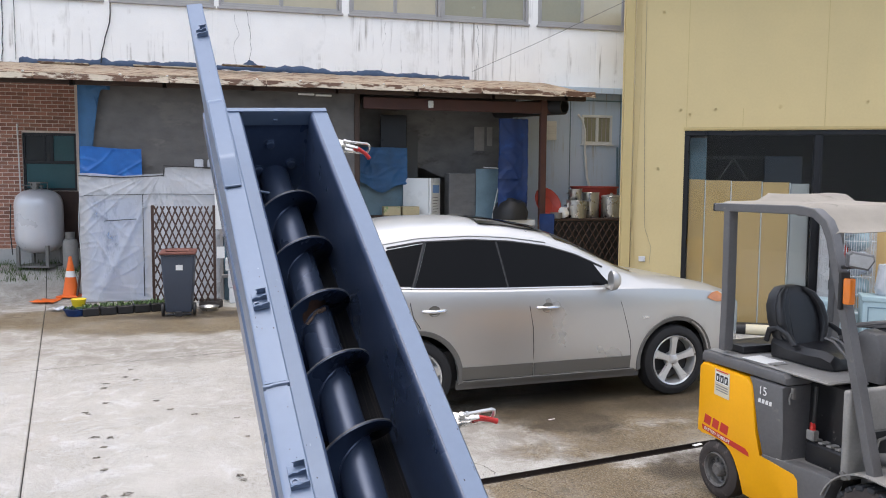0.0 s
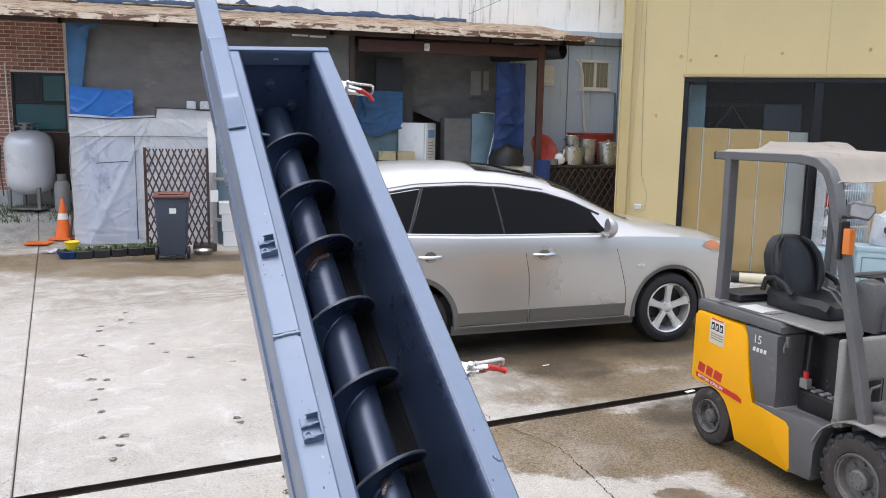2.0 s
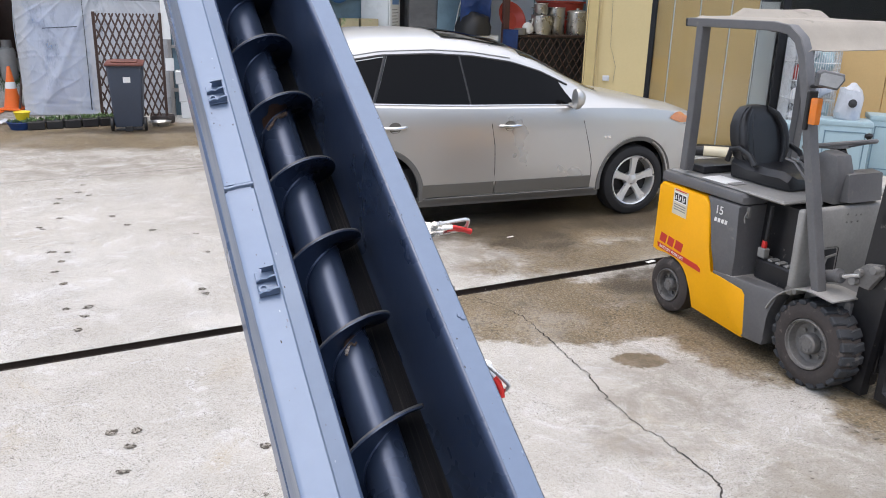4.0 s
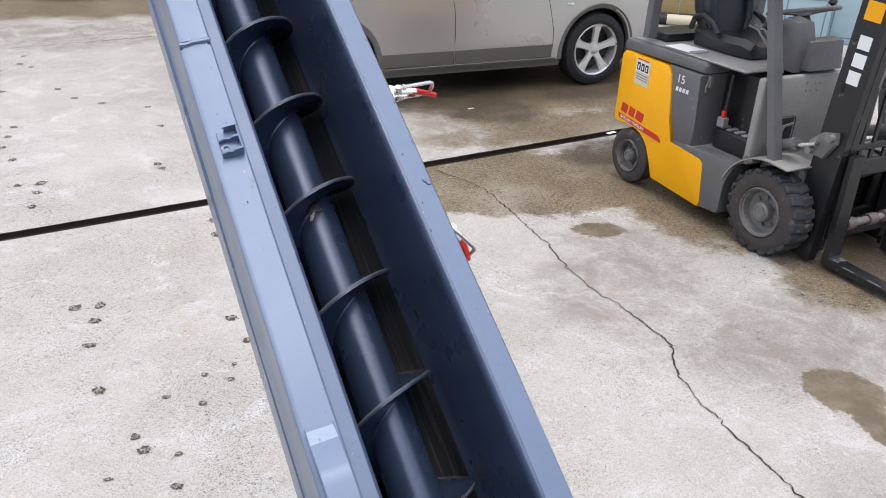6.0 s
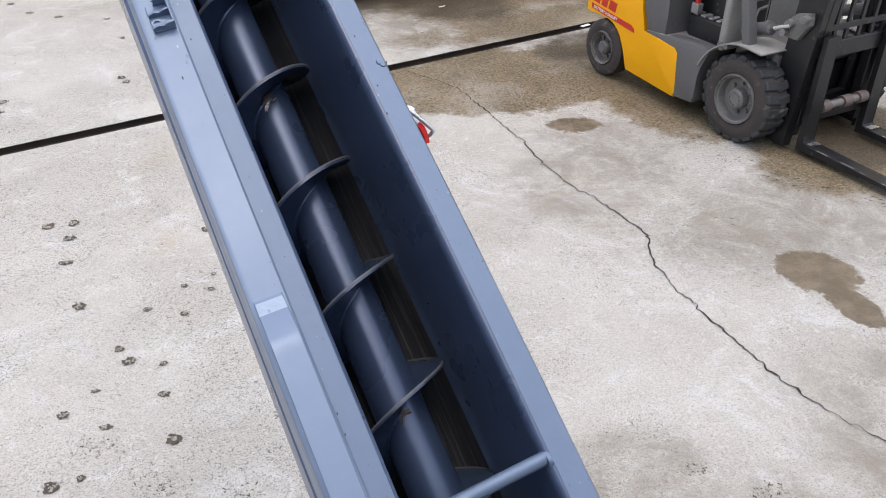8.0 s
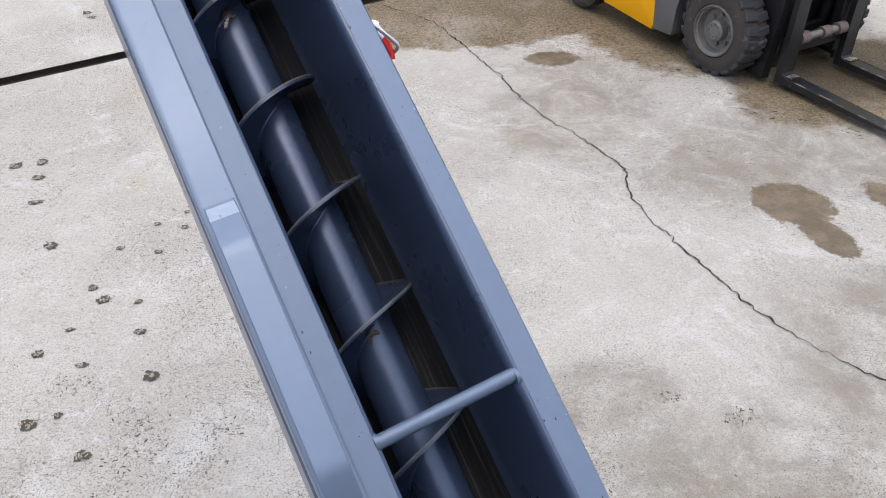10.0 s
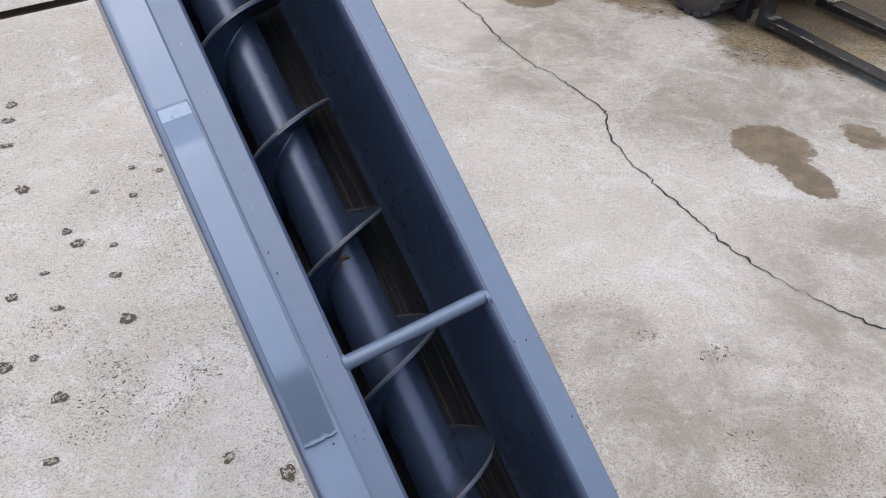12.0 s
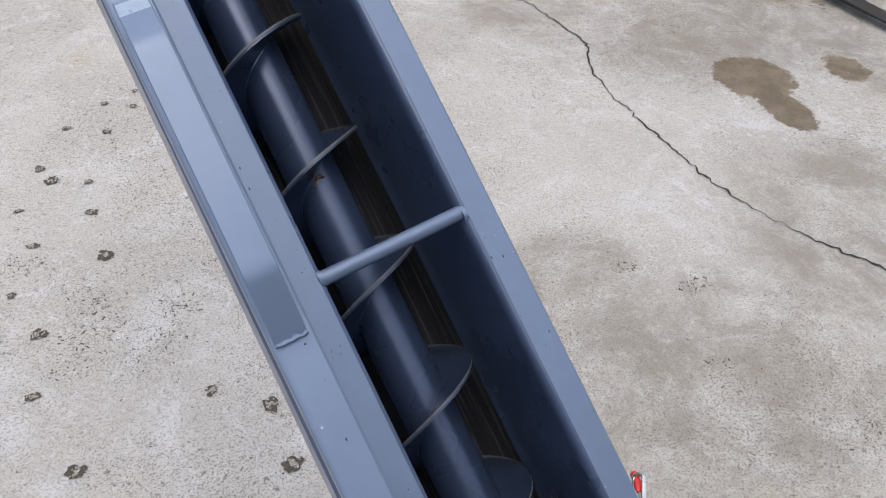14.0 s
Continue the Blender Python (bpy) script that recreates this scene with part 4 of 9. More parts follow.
        for r in rows:
            r[0] = (r[0][0], r[0][1], r[0][2] - 0.0008)
            r[3] = (r[3][0], r[3][1], r[3][2] - 0.0008)
        sheet(bm, rows, 0.005)
        bmesh.ops.transform(bm, matrix=Matrix.Translation(on_lip(0).translation) @ lipm, verts=bm.verts)
        h = part("handle", bm, "paint", owner, "bent flat-bar handle welded to the lid", smooth=True)
        # chipped paint, spread and paled to imitate light on the upper bend
        bm = B()
        rows = []
        for i, k in enumerate(np.linspace(0, 1, 9)):
            cut = 0.0015 * abs(noise.noise(Vector((k * 5, ya * 7, 3)))) + (0.010 * (k - 0.75) if k > 0.75 else 0.0)
            row = []
            for x in np.linspace(0.0028 + cut, 0.0274 - cut, 14):
                yy = yb - 0.003 - (0.036 + 0.011 * noise.noise(Vector((x * 190, ya * 3, 1))) + 0.008 * noise.noise(Vector((x * 520, ya * 3, 5)))) * k
                row.append((x, yy, float(np.interp(yb - yy, [q[0] for q in prof], [q[1] for q in prof])) + 0.0006))
            rows.append(row)
        sheet(bm, rows)
        bmesh.ops.transform(bm, matrix=Matrix.Translation(on_lip(0).translation) @ lipm, verts=bm.verts)
        part("chipped_patch", bm, "scuff", h, "pale chipped paint on the handle's end, lightened as if lit")
        for ye in (ya - 0.001,):
            bm = B()
            tube(bm, [(x, ye + 0.0015 * noise.noise(Vector((x * 300, ye * 20, 0))), 0.002) for x in np.linspace(0.0030, 0.0275, 12)], [0.0022 + 0.0010 * noise.noise(Vector((k * 1.7, ye * 9, 2))) for k in range(12)], 6)
            bmesh.ops.transform(bm, matrix=Matrix.Translation(on_lip(0).translation) @ lipm, verts=bm.verts)
            part("weld_bead", bm, "paint", owner, smooth=True)
    # keepers for the latches: two cheeks on a back web, hooked at one end
    for y, owner in ((1.552, up), (0.788, up), (0.513, low), (-0.42, low)):
        bm = B()
        m = on_lip(y, 0.0185) @ Matrix.Scale(0.84, 4)
        turn = Matrix(((0, 1, 0, 0), (1, 0, 0, 0), (0, 0, 1, 0), (0, 0, 0, 1)))
        box(bm, -0.0125, 0.0125, -0.017, 0.019, 0.0003, 0.0025, 0.0006)
        box(bm, 0.0105, 0.0125, -0.016, 0.018, 0.002, 0.013, 0.0006)
        for yy in (-0.016, 0.002):
            prism(bm, [(-0.0125, 0.002), (0.0125, 0.002), (0.0125, 0.013), (0.004, 0.0115), (0.000, 0.0085), (-0.006, 0.0105), (-0.0125, 0.0075)], yy, yy + 0.0022, 0)
        prism(bm, [(-0.004, 0.002), (0.0125, 0.002), (0.0125, 0.014), (0.002, 0.0135), (-0.006, 0.0125), (-0.002, 0.009)], 0.0165, 0.0187, 0)
        bmesh.ops.transform(bm, matrix=m, verts=bm.verts)
        kp = part("keeper", bm, "paint", owner, "small painted hook plate")
        bm = B()
        lathe(bm, [(0.0034, 0), (0.0034, 0.0026), (0.0058, 0.0028), (0.0058, 0)], 14, m @ Matrix.Translation((-0.006, -0.0075, 0.002)), closed=True)
        part("eyelet", bm, "paint", kp, smooth=True)
    # toggle latches on the side of the trough: base, lever, loop, grip
    def latch(y, swing, drop, size=0.82, droop=1.0):
        bm = B()
        m = Matrix.Translation((draw_in(0.2395, y), y, -0.016)) @ pose(0, 0, 0, 0, drop, 0) @ pose(0, 0, 0, 0, 0, swing) @ Matrix.Scale(size, 4)
        base = Matrix.Translation((draw_in(0.2395, y), y, -0.016)) @ Matrix.Scale(size, 4)
        box(bm, 0.0, 0.0025, -0.022, 0.022, -0.016, 0.016, 0.0006, base)
        for z in (-0.0115, 0.009):
            prism(bm, [(0.0, -0.018), (0.020, -0.010), (0.028, 0.0), (0.020, 0.010), (0.0, 0.018)], z, z + 0.0025, 0, base @ Matrix(((1, 0, 0, 0), (0, 0, 1, 0), (0, 1, 0, 0), (0, 0, 0, 1))))
        tl = part("toggle_latch", bm, "zinc", root, "zinc-plated toggle latch with a red grip, hanging open")
        bm = B()
        for z in (-0.008, 0.0055):
            prism(bm, [(0.012, -0.007), (0.060, -0.004), (0.062, 0.006), (0.012, 0.009)], z, z + 0.0025, 0, m @ Matrix(((1, 0, 0, 0), (0, 0, 1, 0), (0, 1, 0, 0), (0, 0, 0, 1))))
        part("lever", bm, "zinc", tl, smooth=True)
        bm = B()
        tilt = m @ pose(0, 0, 0, 0, -5, 3)
        pts = [(0.018, 0, -0.017), (0.088, 0, -0.017), (0.0945, 0, -0.013), (0.097, 0, 0.0), (0.0945, 0, 0.013), (0.088, 0, 0.017), (0.018, 0, 0.017)]
        tube(bm, [tilt @ Vector(p) for p in pts], 0.0032, 8)
        for z in (-0.017, 0.017):
            for x in (0.020, 0.029):
                lathe(bm, [(0.0001, 0), (0.0062, 0), (0.0062, 0.005), (0.0001, 0.005)], 6, tilt @ Matrix.Translation((x, 0, z)) @ pose(0, 0, 0, 0, 90, 0))
        tube(bm, [tilt @ Vector((0.018, 0, -0.022)), tilt @ Vector((0.018, 0, 0.022))], 0.0045, 8)
        part("loop", bm, "zinc", tl, "bent wire loop with nuts", smooth=True)
        bm = B()
        pts = [m @ Vector(p) for p in ((0.048, 0.001, 0.002), (0.066, 0.002, 0.001), (0.088, -0.002, -0.006 * droop), (0.104, -0.006, -0.018 * droop))]
        tube(bm, pts, [0.0050, 0.0056, 0.0046, 0.0054], 10)
        part("grip", bm, "redgrip", tl, "red plastic grip", smooth=True)
    latch(1.645, -8, 10)
    latch(0.79, -2, 2, 0.82, 0.3)
    latch(0.530, -62, 20, 0.52)
    latch(-0.435, 48, 24, 0.46)
    # specks, chips and dried runs in the paint of the flanges and lid lips
    rnd = random.Random(77)
    bm = B()
    def chip(m, size):
        k = rnd.randint(5, 7)
        st = rnd.uniform(1.0, 2.4)
        ring = [m @ Vector((size * math.cos(6.283 * i / k) * rnd.uniform(0.6, 1.1), size * st * math.sin(6.283 * i / k) * rnd.uniform(0.6, 1.1), 0.0)) for i in range(k)]
        f = bm.faces.new([bm.verts.new(p) for p in ring])
        f.material_index = rnd.choice((0, 0, 0, 0, 1, 2, 2))
    for _ in range(70):
        y = rnd.uniform(-0.6, 1.2)
        chip(Matrix.Translation((draw_in(rnd.choice((0.203, 0.234, rnd.uniform(0.203, 0.234))), y), y, 0.0049)), rnd.uniform(0.0005, 0.0014))
    for _ in range(60):
        y = rnd.uniform(-0.6, 1.2)
        chip(Matrix.Translation((rnd.uniform(-0.050, -0.008), y, 0.0049)), rnd.uniform(0.0005, 0.0014))
    for _ in range(50):
        y = rnd.uniform(-0.6, 1.4)
        chip(on_lip(y, rnd.uniform(0.004, 0.028)) @ Matrix.Translation((0, 0, 0.0006)), rnd.uniform(0.0005, 0.0012))
    part("paint_chips", bm, ["weld", "scuff", "blackplastic"], root, "specks and chips in the paint", kind="stuff")
    # prop legs beneath
    inv = CONV.inverted()
    for top, foot in (((0.13, 0.20, -0.268), (0.20, 2.30)), ((0.125, -0.60, -0.245), (0.51, 1.05))):
        bm = B()
        tube(bm, [top, inv @ Vector((*foot, 0.004))], 0.022, 10)
        part("leg", bm, "paint_in", root, smooth=True)
    return root


make_conveyor()

# ---- silver estate car: x forward from the front hub, y away to its far side, z up ----
CAR = plan(2.478, 8.10, 19.6)
CAR_Y = 0.965
KEY = np.array([
    # x, half width, shoulder, roof half width, roof rail, crown
    (0.95, 0.66, 0.78, 0.56, 0.80, 0.82), (0.90, 0.78, 0.90, 0.68, 0.92, 0.94), (0.78, 0.86, 1.00, 0.74, 1.03, 1.05), (0.50, 0.925, 1.08, 0.79, 1.115, 1.14), (0.10, 0.955, 1.125, 0.81, 1.175, 1.22),
    (-0.35, 0.965, 1.145, 0.815, 1.215, 1.285), (-0.55, 0.966, 1.150, 0.805, 1.265, 1.36), (-0.80, 0.966, 1.155, 0.785, 1.365, 1.49), (-1.10, 0.966, 1.160, 0.755, 1.495, 1.645), (-1.40, 0.966, 1.165, 0.73, 1.580, 1.745), (-1.8, 0.966, 1.170, 0.715, 1.635, 1.812),
    (-2.2, 0.966, 1.180, 0.71, 1.655, 1.845), (-2.7, 0.962, 1.198, 0.70, 1.640, 1.835), (-3.1, 0.952, 1.215, 0.70, 1.580, 1.79), (-3.4, 0.935, 1.23, 0.70, 1.50, 1.70), (-3.6, 0.91, 1.22, 0.71, 1.39, 1.55), (-3.76, 0.87, 1.12, 0.72, 1.18, 1.25), (-3.86, 0.80, 0.80, 0.68, 0.83, 0.85)])[::-1]
HUBS = (0.0, -2.805)


def car_ring(x):
    hw, zs, hg, zr, zt = [float(np.interp(x, KEY[:, 0], KEY[:, k])) for k in range(1, 6)]
    low = 0.25
    for h in HUBS:
        if abs(x - h) < 0.425:
            low = max(low, 0.365 + math.sqrt(0.425 ** 2 - (x - h) ** 2))
    zs2 = max(zs, low + 0.02)
    def lift(z):
        return max(z, low + (z - 0.25) * 0.04) if z < low + 0.02 else z
    ring = [(hw - 0.07, 0.25), (hw - 0.02, 0.31), (hw - 0.008, 0.46), (hw - 0.004, 0.60), (hw, 0.78), (hw - 0.003, 0.95), (hw - 0.012, zs - 0.10 if zs > 1.08 else min(zs - 0.02, 1.0)), (hw - 0.035, zs - 0.02), (hw - 0.06, zs)]
    ring = [(w, min(lift(z), zs2)) for w, z in ring]
    gl = [(hw - 0.06 + (hg - hw + 0.06) * k, zs + (zr - zs) * (k ** 0.92)) for k in (0.25, 0.5, 0.75, 1.0)]
    top = [(hg - 0.05, zr + (zt - zr) * 0.45), (hg - 0.16, zr + (zt - zr) * 0.72), (hg * 0.45, zt - 0.008), (0.0, zt)]
    return ring + gl + top


def car_side(x, z):
    """How far the car's side stands out at x, z."""
    r = car_ring(x)[:13]
    zs = [p[1] for p in r]
    for i in range(len(r) - 1, 0, -1):
        if zs[i - 1] <= z <= zs[i] and zs[i] > zs[i - 1]:
            k = (z - zs[i - 1]) / (zs[i] - zs[i - 1])
            return r[i - 1][0] + k * (r[i][0] - r[i - 1][0])
    return r[-1][0] if z > zs[-1] else r[0][0]


def make_car():
    root = thing("estate_car", CAR, "silver estate car with black tinted windows, parked", "car")
    xs = sorted(set([round(v, 3) for v in np.arange(-3.86, 0.951, 0.05)] + [h + s * k for h in HUBS for s in (-1, 1) for k in (0.426, 0.424, 0.415, 0.40, 0.38)] + [0.95]))
    bm = B()
    rows = []
    for x in xs:
        r = car_ring(x)
        rows.append([(x, CAR_Y - w, z) for w, z in r] + [(x, CAR_Y + w, z) for w, z in r[-2::-1]])
    sheet(bm, rows, 0.0)
    for x, pts in ((xs[0], rows[0]), (xs[-1], rows[-1])):
        bm.faces.new([bm.verts.new(p) for p in (pts if x == xs[-1] else pts[::-1])])
    bmesh.ops.remove_doubles(bm, verts=bm.verts, dist=0.0004)
    bmesh.ops.recalc_face_normals(bm, faces=bm.faces)
    body = part("body", bm, "carpaint", root, "silver metallic body", smooth=True)
    bm = B()
    box(bm, -3.7, 0.8, 0.13, 1.80, 0.22, 0.62, 0.03)
    box(bm, -3.4, 0.45, 0.30, 1.63, 0.60, 1.0, 0.03)
    part("underbody", bm, "blackplastic", root, "black underbody and wheel wells")

    def skin(us, lo, hi, nz, off, th, sgn=0):
        """Rows of points on the car's side between two lines, stood off by off."""
        rows = []
        for j in range(nz + 1):
            row = []
            for x in us:
                z = lo(x) + (hi(x) - lo(x)) * j / nz
                row.append((x, (CAR_Y - car_side(x, z) - off) if not sgn else (CAR_Y + car_side(x, z) + off), z))
            rows.append(row)
        bm = B()
        sheet(bm, rows if not sgn else rows, th)
        return bm
    def slanted(x_bot0, x_top0, x_bot1, x_top1, lo, hi, nx, nz, off, sgn):
        rows = []
        for j in range(nz + 1):
            k = j / nz
            row = []
            for i in range(nx + 1):
                a, b = x_bot0 + (x_top0 - x_bot0) * k, x_bot1 + (x_top1 - x_bot1) * k
                x = a + (b - a) * i / nx
                z = lo(x) + (hi(x) - lo(x)) * k
                row.append((x, (CAR_Y - car_side(x, z) - off) if not sgn else (CAR_Y + car_side(x, z) + off), z))
            rows.append(row)
        bm = B()
        sheet(bm, rows)
        return bm
    def ribbon(pts, w, off, sgn):
        bm = B()
        p3 = [Vector((x, (CAR_Y - car_side(x, z) - off) if not sgn else (CAR_Y + car_side(x, z) + off), z)) for x, z in pts]
        tube(bm, p3, w, 6)
        return bm
    belt = lambda x: float(np.interp(x, KEY[:, 0], KEY[:, 2])) + 0.004
    rail = lambda x: float(np.interp(x, KEY[:, 0], KEY[:, 4]))
    glass_top = lambda x: max(belt(x) + 0.012, rail(x) - 0.028)
    for sgn in (0, 1):
        # side glass: front door, rear door, quarter
        part("front_window", slanted(-1.868, -1.928, -0.74, -0.90, lambda x: belt(x) + 0.012, glass_top, 16, 8, 0.005, sgn), "tint", body, "black tinted side glass", smooth=True)
        part("rear_window", slanted(-2.80, -2.635, -1.880, -1.940, lambda x: belt(x) + 0.012, glass_top, 12, 8, 0.005, sgn), "tint", body, "black tinted side glass", smooth=True)
        part("quarter_window", slanted(-3.36, -3.02, -2.825, -2.665, lambda x: belt(x) + 0.02, lambda x: glass_top(x) - 0.01, 10, 6, 0.005, sgn), "tint", body, "black tinted quarter glass", smooth=True)
        # bright strip along the belt, dark strip over the glass
        part("belt_trim", ribbon([(x, belt(x) + 0.004) for x in np.linspace(-3.36, -0.76, 40)], 0.0075, 0.004, sgn), "chrome", body, "bright belt trim", smooth=True)
        part("window_seal", ribbon([(x, glass_top(x) + 0.008) for x in np.linspace(-3.02, -0.80, 40)], 0.011, 0.002, sgn), "blackplastic", body, smooth=True)
        part("pillar_trim", ribbon([(-1.872 - 0.06 * k, belt(-1.9) + 0.012 + (glass_top(-1.93) - belt(-1.9) - 0.012) * k) for k in np.linspace(0, 1, 8)], 0.012, -0.002, sgn), "blackplastic", body, "black door pillar", smooth=True)
        part("pillar_trim", ribbon([(-2.812 + 0.16 * k, belt(-2.8) + 0.014 + (glass_top(-2.66) - belt(-2.8) - 0.014) * k) for k in np.linspace(0, 1, 8)], 0.018, -0.004, sgn), "blackplastic", body, "black door pillar", smooth=True)
        # door gaps
        for pts in ([(-0.72, 1.14), (-0.66, 1.0), (-0.60, 0.8), (-0.545, 0.6), (-0.535, 0.45), (-0.55, 0.33)],
                    [(-1.86, 1.60), (-1.80, 1.36), (-1.72, 1.2), (-1.665, 1.0), (-1.63, 0.8), (-1.62, 0.6), (-1.62, 0.33)],
                    [(-2.69, 1.57), (-2.76, 1.40), (-2.84, 1.20), (-2.86, 1.08), (-2.83, 0.95), (-2.76, 0.84)],
                    [(-2.40, 0.50), (-2.37, 0.40), (-2.36, 0.33)],
                    [(-0.55, 0.33), (-1.0, 0.325), (-1.62, 0.325), (-2.36, 0.33)]):
            part("door_gap", ribbon(pts, 0.0042, -0.001, sgn), "blackplastic", body)
        # lower cladding, sill, arches
        part("door_cladding", skin(list(np.linspace(-2.36, -1.63, 10)), lambda x: 0.335, lambda x: 0.455, 4, 0.012, 0.01, sgn), "clad", body, "pewter lower door panel", smooth=True)
        part("door_cladding", skin(list(np.linspace(-1.61, -0.545, 12)), lambda x: 0.335, lambda x: 0.455, 4, 0.012, 0.01, sgn), "clad", body, "pewter lower door panel", smooth=True)
        part("sill", skin(list(np.linspace(-2.40, -0.42, 20)), lambda x: 0.235, lambda x: 0.32, 4, 0.022, 0.02, sgn), "archclad", body, "dark grey sill", smooth=True)
        for h, a0, a1 in ((0.0, -8, 188), (-2.805, -8, 188)):
            bm = B()
            rows = []
            for rr, dy in ((0.418, 0.0), (0.420, 0.014), (0.462, 0.012), (0.468, -0.004)):
                row = []
                for a in np.linspace(radians(a0), radians(a1), 30):
                    x, z = h + rr * math.cos(a), 0.365 + rr * math.sin(a)
                    w = max(car_side(x, max(z, 0.3)), 0.90 if h == 0 and x > 0.2 else 0.94) + dy
                    row.append((x, CAR_Y - w if not sgn else CAR_Y + w, z))
                rows.append(row)
            sheet(bm, rows)
            part("arch_cladding", bm, "archclad", body, "grey wheel-arch cladding", smooth=True)
        # handles in their cups
        for hx, hz in ((-2.63, 1.0), (-1.475, 0.985)):
            y = CAR_Y - car_side(hx, hz) if not sgn else CAR_Y + car_side(hx, hz)
            k = -1 if not sgn else 1
            bm = B()
            lathe(bm, [(0.060, 0.002), (0.058, 0.004), (0.05, 0.001), (0.0001, -0.001)], 24, Matrix.Translation((hx, y, hz)) @ pose(0, 0, 0, 90 if not sgn else -90) @ Matrix.Diagonal((1.0, 0.85, 1, 1)))
            part("handle_cup", bm, "clad", body, smooth=True)
            bm = B()
            tube(bm, [(hx - 0.115, y + k * 0.008, hz + 0.004), (hx - 0.09, y + k * 0.03, hz + 0.003), (hx, y + k * 0.036, hz), (hx + 0.09, y + k * 0.03, hz + 0.003), (hx + 0.115, y + k * 0.008, hz + 0.004)], [0.012, 0.015, 0.016, 0.015, 0.012], 10)
            part("door_handle", bm, "chrome", body, "chrome door handle", smooth=True)
        # mirror
        k = -1 if not sgn else 1
        y = CAR_Y + k * 0.93
        bm = B()
        lathe(bm, [(0.0001, -0.075), (0.055, -0.068), (0.092, -0.03), (0.105, 0.02), (0.098, 0.04), (0.09, 0.042), (0.0001, 0.034)], 20, Matrix.Translation((-0.80, y + k * 0.11, 1.235)) @ pose(0, 0, 0, 0, -90, 0) @ Matrix.Diagonal((0.98, 0.62, 0.9, 1)))
        box(bm, -0.83, -0.75, min(y - k * 0.03, y + k * 0.08), max(y - k * 0.03, y + k * 0.08), 1.145, 1.185, 0.01)
        part("door_mirror", bm, "carpaint", root, "silver door mirror", smooth=True)
        # headlamp with amber corner
        rows = []
        part("headlamp", skin(list(np.linspace(0.585, 0.82, 8)), lambda x: 0.92 + 0.05 * (0.8 - x), lambda x: 1.052 - 0.10 * max(0, x - 0.6), 5, 0.006, 0.0, sgn), "headlamp", body, "clear headlamp", smooth=True)
        part("indicator", skin(list(np.linspace(0.39, 0.66, 18)), lambda x: 1.000 - 0.045 * math.sin(min(1, max(0.0, x - 0.39) / 0.16) * math.pi / 2) - 0.02 * (x - 0.42), lambda x: 1.006 + 0.052 * math.sin(min(1.0, max(0.0, x - 0.39) / 0.11) * math.pi / 2) * (1 - smoothstep(0.55, 0.64, x) * 0.9), 5, 0.010, 0.0, sgn), "indicator", body, "amber indicator lens", smooth=True)
        # roof rail
        part("roof_rail", ribbon([(x, rail(x) + 0.02) for x in np.linspace(-3.1, -1.4, 20)], 0.010, -0.01, sgn), "carpaint", body, smooth=True)
        # front bumper and rear lamps
        part("tail_lamp", skin(list(np.linspace(-3.70, -3.45, 6)), lambda x: 0.95, lambda x: 1.2, 4, 0.006, 0.0, sgn), "redplastic", body, "red tail lamp", smooth=True)
    # badge bars on the wing
    for i in range(3):
        bm = B()
        x = -0.415 + 0.028 * i
        y = CAR_Y - car_side(x, 0.84)
        box(bm, x, x + 0.02, y - 0.004, y + 0.002, 0.825, 0.85, 0.002)
        part("badge", bm, "chrome", body)
    # windscreen, rear screen, sunroof
    def top_panel(xa, xb, half, off, mat_, name, label, nx=14):
        rows = []
        for x in np.linspace(xa, xb, nx):
            r = car_ring(x)
            row = []
            for wv in np.linspace(-half, half, 13):
                w = abs(wv) * (r[12][0] - 0.0)
                z = float(np.interp(w, [p[0] for p in r[:11:-1]], [p[1] for p in r[:11:-1]]))
                row.append((x, CAR_Y + math.copysign(w, wv), z + off))
            rows.append(row)
        bm = B()
        sheet(bm, rows)
        part(name, bm, mat_, body, label, smooth=True)
    top_panel(-0.42, -1.28, 0.93, 0.006, "tint", "windscreen", "dark windscreen")
    top_panel(-1.34, -2.05, 0.80, 0.014, "tint", "sunroof", "dark glass sunroof")
    top_panel(-3.45, -3.66, 0.9, 0.006, "tint", "rear_screen", "dark rear screen", 6)
    # hood shut line and wiper
    bm = B()
    tube(bm, [(-0.36, CAR_Y - 0.6, 1.275), (-0.42, CAR_Y - 0.2, 1.305), (-0.44, CAR_Y + 0.3, 1.31)], 0.008, 6)
    part("wiper", bm, "blackplastic", root)
